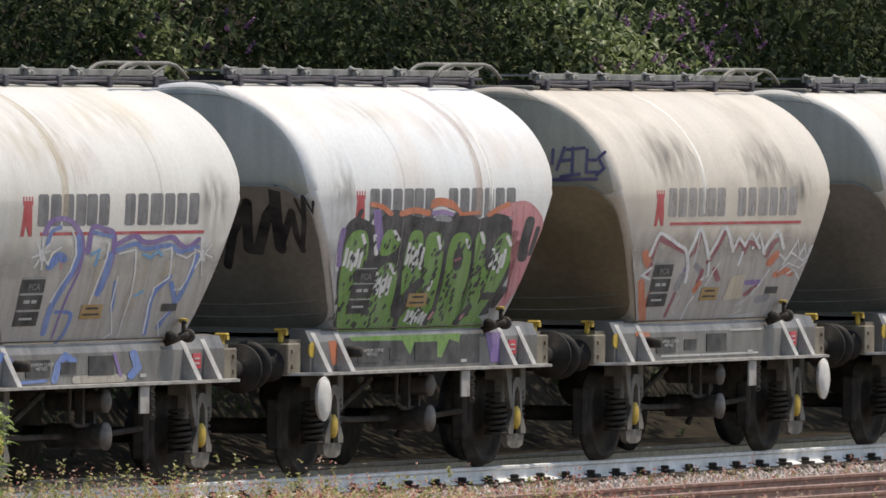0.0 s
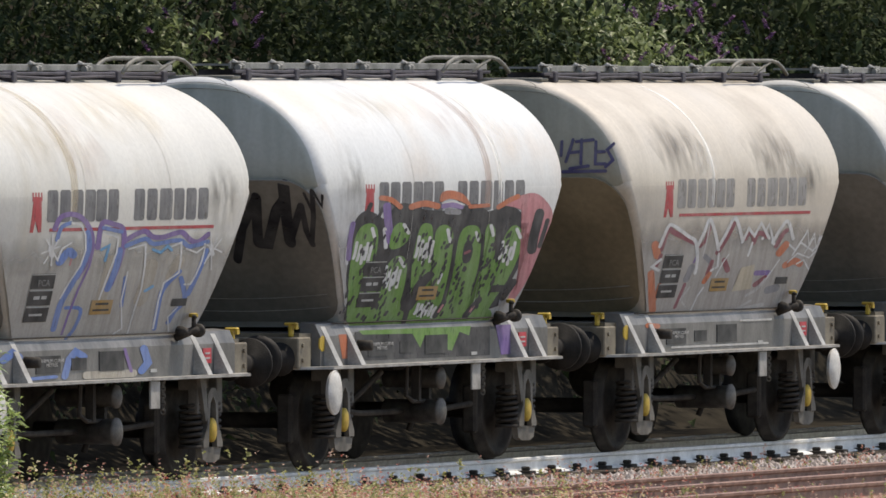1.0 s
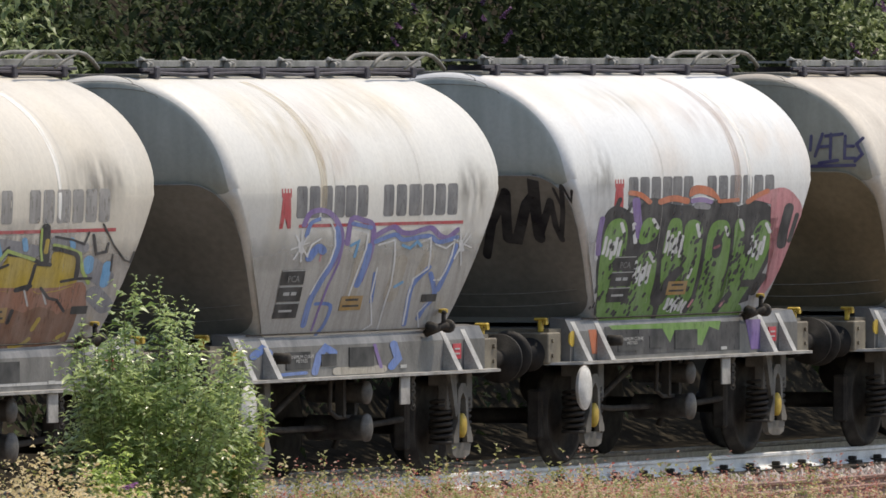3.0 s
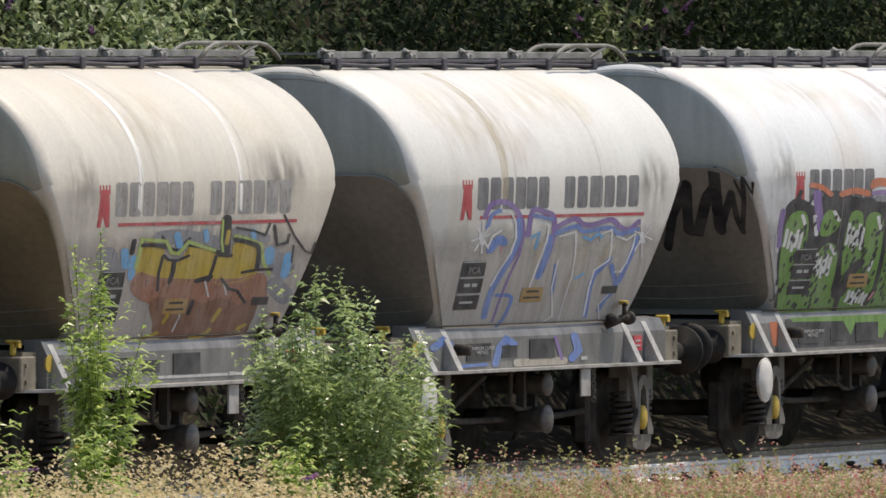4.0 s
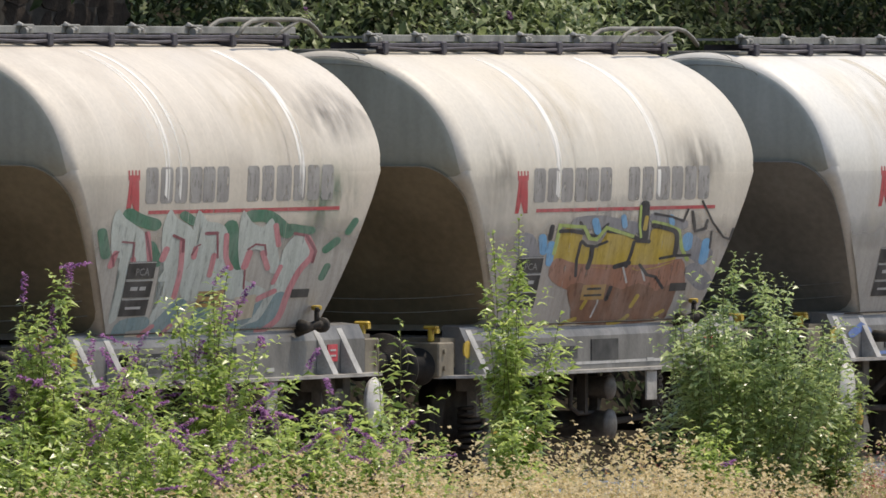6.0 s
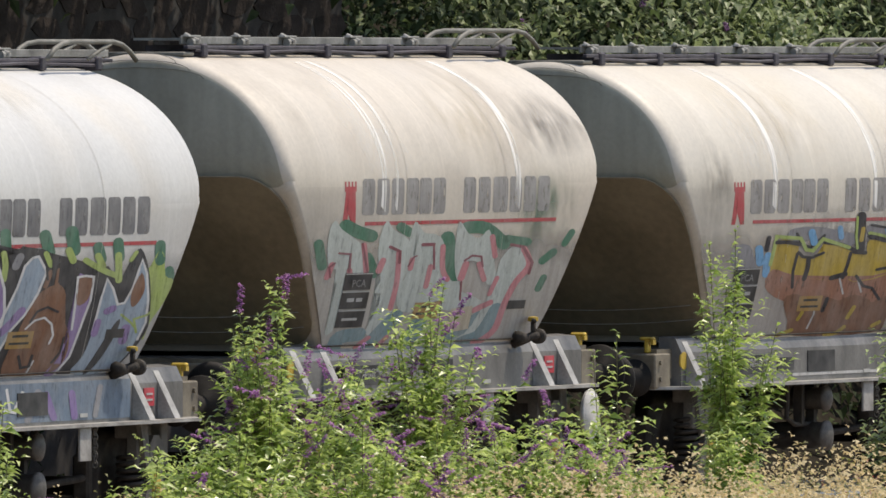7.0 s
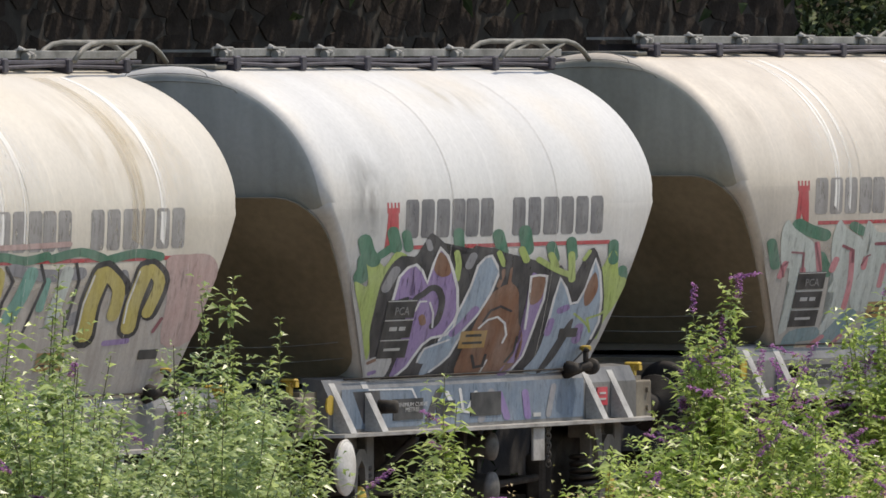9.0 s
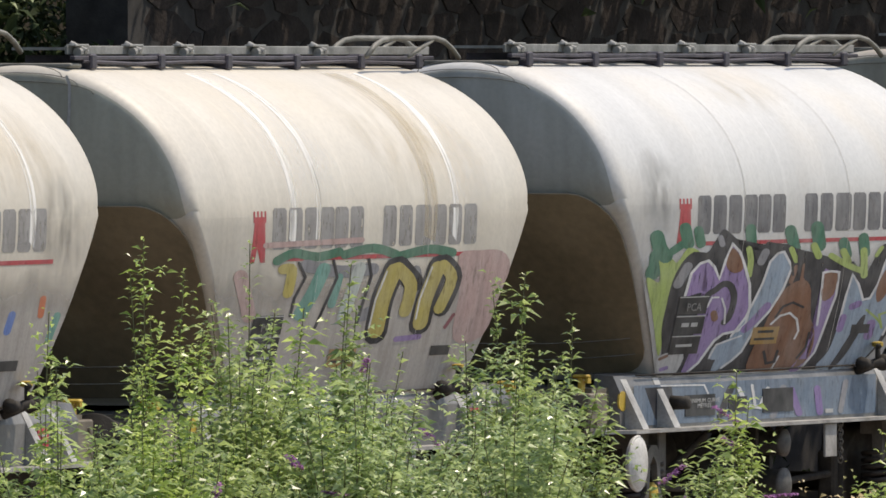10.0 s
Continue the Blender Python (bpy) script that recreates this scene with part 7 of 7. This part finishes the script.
bush("shrub", -43.2, 6.4, 1.75, 1.2, 24, LEAF_SPROUT, GREEN, "shrub")
bush("shrub", -40.7, 6.2, 2.2, 1.2, 26, LEAF_BUSH, GREEN, "shrub")
bush("shrub", -39.2, 6.0, 2.2, 1.1, 22, LEAF_SPROUT, GREEN, "shrub", 2)
bush("shrub", -47.5, 6.2, 1.8, 1.4, 26, LEAF_BUSH, GREEN, "shrub")


# ---- hedge and bank behind the train ----
def bank_height(s, o):
    d = max(0.0, -o - 5.5)
    return -0.22 + min(9.0, d * 1.15) + 0.35 * noise.noise((s * 0.35, o * 0.35, 4.0)) * min(1, d)


# Backing slope added behind the scrub, in that shade-dark colour.
strip("bank", -60, 95, -20, -1.6, bank_height, EARTH, 1.2, 0.8, label="earth bank under the scrub, shade in its colour", category="bank")


def scrub(name, spans, n, z0, z1, mat, size, label, clump=0.4, lean=0.0):
    """Leaf masses in clumps over the bank, uneven and with dark gaps."""
    cen, per = [], 60
    for _ in range(n // per):
        s0, s1 = spans[rng.integers(len(spans))]
        s = s0 + (s1 - s0) * rng.random()
        z = z0 + (z1 - z0) * rng.random()
        o = -5.6 - 0.75 * max(0, z - 0.2) - 0.6 * rng.random() + 0.9 * noise.noise((s * 0.4, z * 0.6, 2.0))
        # Unseen leaves over 5.2 m shade the bank; gaps let sun through.
        if z > 5.2:
            o = -9.5 + 5.4 * rng.random()
            if 42.5 < s < 46.5 or 9.5 < s < 20 or -16 < s < -12.5:
                continue
        p = along(s, max(-9.5, min(-4.4, o + 1.5)) + lean, z)
        cen.append(p)
    cen = np.repeat(np.array([tuple(c) for c in cen]), per, 0)
    B = cen + rng.normal(0, clump, cen.shape) * (1, 1, 0.75)
    D = rng.normal(0, 1, B.shape) * (1, 1, 0.5) + (0, -0.35, -0.15)
    L = size * (0.6 + 0.8 * rng.random(len(B)))
    ob = new(name, leaves_mesh(name, B, unit(D), L, L * (0.40 + 0.16 * rng.random(len(B))), mat))
    return tagged(ob, label, "scrub", "", "stuff")


# Darker petal copy for the scrub, its shade put into the colour.
PETAL_SHADED = leafy("violet flower spike toned for shade", (0.16, 0.05, 0.2), (0.32, 0.15, 0.34), 0.3)
RIGHT, LEFT = (2.9, 62.0), (-40.0, -10.7)
scrub("scrub", [RIGHT, RIGHT, LEFT], 105000, 2.9, 5.1, LEAF_HEDGE, 0.145, "scrub on the bank behind the train, shade in its leaf colour")
scrub("scrub_low", [(-40.0, 62.0)], 26000, 0.3, 2.6, LEAF_HEDGE, 0.15, "undergrowth added behind the train, shade in its leaf colour", 0.4, -1.3)
# Leaf layer above the view, added only to keep sun off the bank.
scrub("shade_layer", [(-40.0, 66.0)], 75000, 5.3, 7.5, LEAF_HEDGE, 0.22, "leaf layer added over the bank to shade it", 0.6, 1.3)
# Lighter leaf copy set where the scrub is to look sunlit.
scrub("sunlit_scrub", [(7.0, 13.0), (13.0, 18.8), (10.0, 18.8), (42.3, 46.5), (42.3, 46.5), (27.8, 28.8), (4.2, 7.0), (-17.5, -14.4), (12.2, 18.6), (12.2, 18.6), (12.2, 18.6), (7.0, 18.6), (40.0, 46.5)], 12500, 3.5, 4.9, LEAF_HEDGE_LIT, 0.13, "scrub leaves with sunlight put into their colour", 0.24, 0.55)
at, ax = [], []
for s0, s1, k in ((42, 47, 40), (26, 30, 12), (10, 17, 8)):
    for _ in range(k):
        at.append(tuple(along(s0 + (s1 - s0) * rng.random(), -5.9 - rng.random() * 0.8, 3.9 + 1.1 * rng.random())))
        ax.append((0.3 * rng.normal(), 0.3 * rng.normal() - 0.4, 0.3 + 0.4 * rng.random()))
tagged(new("scrub_flowers", spike_mesh("scrub_flowers", np.array(at), unit(np.array(ax)), np.full(len(at), 0.17), PETAL_SHADED)), "violet flower spikes in the shaded scrub", "flowers", "", "stuff")


# ---- weeds, dry grass and stones ----
WEED_RED = leafy("red and cream weeds", (0.45, 0.10, 0.08), (0.66, 0.50, 0.38), 0.4, 0.7)
WEED_GREEN = leafy("green weeds", (0.17, 0.185, 0.05), (0.48, 0.46, 0.2), 0.4, 0.6)
STRAW = leafy("dry straw", (0.50, 0.39, 0.19), (0.80, 0.68, 0.43), 0.4, 0.8)


def weeds(name, n, s0, s1, o0, o1, height, mat, label, per=9, size=0.035):
    st = s0 + (s1 - s0) * rng.random(n)
    ou = o0 + (o1 - o0) * rng.random(n)
    B, D, L, W = [], [], [], []
    for s, o in zip(st, ou):
        f = 0.5 + 0.9 * noise.noise((s * 0.9, o * 1.3, 7.0))
        if f < 0.12:
            continue
        h = height(s) * (0.4 + 0.6 * rng.random()) * min(1.2, 0.45 + f)
        p = np.array(along(s, o, -0.2))
        lean = np.array((rng.normal() * 0.15, rng.normal() * 0.15, 1.0))
        B.append(p), D.append(lean), L.append(h), W.append(0.007)
        for _ in range(per):
            u = 0.25 + 0.75 * rng.random()
            B.append(p + lean * h * u)
            a = rng.random() * 6.283
            D.append((math.cos(a), math.sin(a), 0.4 + rng.random() * 0.8))
            l = size * (0.6 + 0.8 * rng.random())
            L.append(l), W.append(l * 0.5)
    B, D = np.array(B), unit(np.array(D))
    ob = new(name, leaves_mesh(name, B, D, np.array(L), np.array(W), mat))
    return tagged(ob, label, "weeds", "", "stuff")


def tall(s):
    return 0.16 if s > 12 else 0.2 if s > 6 else 0.42 if s > 2 else 0.62 if s > -6 else 0.85


weeds("red_weeds", 1200, 8, 48, 1.5, 7.6, lambda s: 0.22, WEED_RED, "low red and cream weeds on the ballast")
weeds("red_weeds", 2600, -4, 14, 3.0, 7.8, tall, WEED_RED, "red and cream seeding weeds beside the siding")
weeds("green_weeds", 2100, -26, 13, 3.4, 8.0, tall, WEED_GREEN, "yellow-green weeds beside the siding", 12, 0.045)
weeds("green_weeds", 500, 13, 45, 1.6, 7.5, lambda s: 0.17, WEED_GREEN, "low green weeds on the ballast")
weeds("dry_grass", 6000, -34, -14.5, 6.8, 9.2, lambda s: 1.0 if s < -14 else 0.85, STRAW, "tall pale dry grass beside the siding", 8, 0.055)
weeds("red_weeds", 1500, -16, -4, 4.6, 8.8, lambda s: 0.55, WEED_RED, "red and cream seeding weeds beside the siding")
weeds("green_weeds", 2300, -17, -2, 4.6, 8.8, lambda s: 0.6, WEED_GREEN, "yellow-green weeds beside the siding", 12, 0.045)
weeds("dry_grass", 700, -13, 2, 4.6, 8.8, lambda s: 0.5, STRAW, "pale dry grass beside the siding", 7, 0.05)
weeds("dry_grass", 3600, -30, -14, 4.6, 8.8, lambda s: 0.8, STRAW, "pale dry grass beside the siding", 7, 0.05)


weeds("dry_grass", 1300, -25, -16, 8.0, 9.4, lambda s: 1.05, STRAW, "tall pale dry grass beside the siding", 8, 0.055)
weeds("red_weeds", 900, -8, 5, 4.2, 8.0, lambda s: 0.5, WEED_RED, "red and cream seeding weeds beside the siding", 14, 0.045)
weeds("green_weeds", 260, -8, 3, 4.2, 8.0, lambda s: 0.7, WEED_GREEN, "taller yellow-green weed tufts beside the siding", 20, 0.055)
weeds("dry_grass", 900, -8, 4, 4.0, 8.0, lambda s: 0.5, STRAW, "pale dry grass beside the siding", 9, 0.045)


def stones(name, n, s0, s1, o0, o1, mat, label):
    st, ou = s0 + (s1 - s0) * rng.random(n), o0 + (o1 - o0) * rng.random(n)
    P = np.array([tuple(along(s, o, -0.185)) for s, o in zip(st, ou)])
    octa = np.array(((1, 0, 0), (0, 1, 0), (-1, 0, 0), (0, -1, 0), (0, 0, 0.8), (0, 0, -0.8)))
    V = P[:, None, :] + octa[None] * (0.022 + 0.03 * rng.random((n, 1, 1))) * (0.7 + 0.6 * rng.random((n, 6, 1)))
    i = np.arange(n)[:, None] * 6
    F = np.concatenate([i + t for t in ((0, 1, 4), (1, 2, 4), (2, 3, 4), (3, 0, 4), (1, 0, 5), (2, 1, 5), (3, 2, 5), (0, 3, 5))])
    me = bpy.data.meshes.new(name)
    me.from_pydata(V.reshape(-1, 3).tolist(), [], F.tolist())
    me.materials.append(mat)
    return tagged(new(name, me), label, "stones", "", "stuff")


stones("ballast_stones", 14000, 2, 48, 0.95, 7.8, STONE, "loose grey-brown ballast stones")

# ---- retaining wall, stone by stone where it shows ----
# Stone and mortar kept near black: the wall's shade is in their colours.
WALL_STONE = plain("rubble stone toned for shade", (0.028, 0.024, 0.022), (0.07, 0.058, 0.053), 3, 0.95, 0, 0.9, spec=0.03)
MORTAR = plain("mortar toned for shade", (0.028, 0.025, 0.023), (0.055, 0.049, 0.045), 6, 0.95)
bm = bmesh.new()
rows = []
for k in range(37):
    s = -13.9 + 0.5 * k
    rows.append([bm.verts.new(along(s, o, z)) for o, z in ((-5.45, -0.4), (-5.45, 5.2), (-6.0, 5.2), (-6.0, -0.4))])
for u, v in zip(rows, rows[1:]):
    for j in range(4):
        bm.faces.new((u[j], u[(j + 1) % 4], v[(j + 1) % 4], v[j]))
bm.faces.new(rows[0]), bm.faces.new(rows[-1])
wall = tagged(new("retaining_wall", finish(bm, MORTAR, "retaining_wall")), "rubble stone retaining wall, shade in its colour", "wall", "", "structure")


def stone_mesh(w, h, seed):
    r = random.Random(seed)
    b = bmesh.new()
    n = r.choice((6, 7, 8))
    rim = [(w * 0.54 * math.cos(2 * math.pi * (j + r.uniform(-0.25, 0.25)) / n) * r.uniform(0.9, 1.15), h * 0.64 * math.sin(2 * math.pi * (j + r.uniform(-0.25, 0.25)) / n) * r.uniform(0.9, 1.2)) for j in range(n)]
    back = [b.verts.new((x, 0.05, z)) for x, z in rim]
    front = [b.verts.new((x * 0.95, -0.03 - 0.015 * r.random(), z * 0.94)) for x, z in rim]
    tip = b.verts.new((r.uniform(-0.05, 0.05), -0.045 - 0.01 * r.random(), r.uniform(-0.03, 0.03)))
    for j in range(n):
        b.faces.new((back[j], back[(j + 1) % n], front[(j + 1) % n], front[j]))
        b.faces.new((front[j], front[(j + 1) % n], tip))
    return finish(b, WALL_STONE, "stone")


kinds = [stone_mesh(w, h, i) for i, (w, h) in enumerate([(0.66, 0.22), (0.48, 0.25), (0.84, 0.24), (0.34, 0.2), (0.56, 0.17), (0.44, 0.27), (0.72, 0.28), (0.28, 0.15), (0.52, 0.3)])]
pick = random.Random(5)
z = 3.35
while z < 4.75:
    s = -13.7 + 0.3 * pick.random()
    while s < 3.7:
        me = pick.choice(kinds)
        w = max(v.co.x for v in me.vertices) * 2
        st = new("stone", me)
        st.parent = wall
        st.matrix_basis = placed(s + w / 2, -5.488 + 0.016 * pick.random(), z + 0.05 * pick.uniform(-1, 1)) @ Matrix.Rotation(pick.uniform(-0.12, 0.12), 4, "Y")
        s += w - 0.01
    z += 0.225


# ---- a loose brick in the dry grass ----
bm = bmesh.new()
box(bm, -0.11, 0.11, -0.05, 0.05, -0.033, 0.033, 0.008)
BRICK = plain("weathered red brick", (0.2, 0.09, 0.06), (0.34, 0.17, 0.12), 12, 0.9)
lump = tagged(new("brick", finish(bm, BRICK, "brick")), "weathered red brick lying in dry grass", "brick")
lump.matrix_world = placed(-12.05, 7.4, 0.31) @ Matrix.Rotation(0.3, 4, "Z")
bm = bmesh.new()
lathe(bm, Matrix.Identity(4), [(0, 1.2), (0.15, 0.95), (0.36, 0.5), (0.48, 0.16)], 12)
tagged(new("earth_heap", finish(bm, GRASSLAND, "earth_heap", True)), "small heap of dry earth under a brick", "earth").matrix_world = placed(-12.05, 7.4, -0.21)
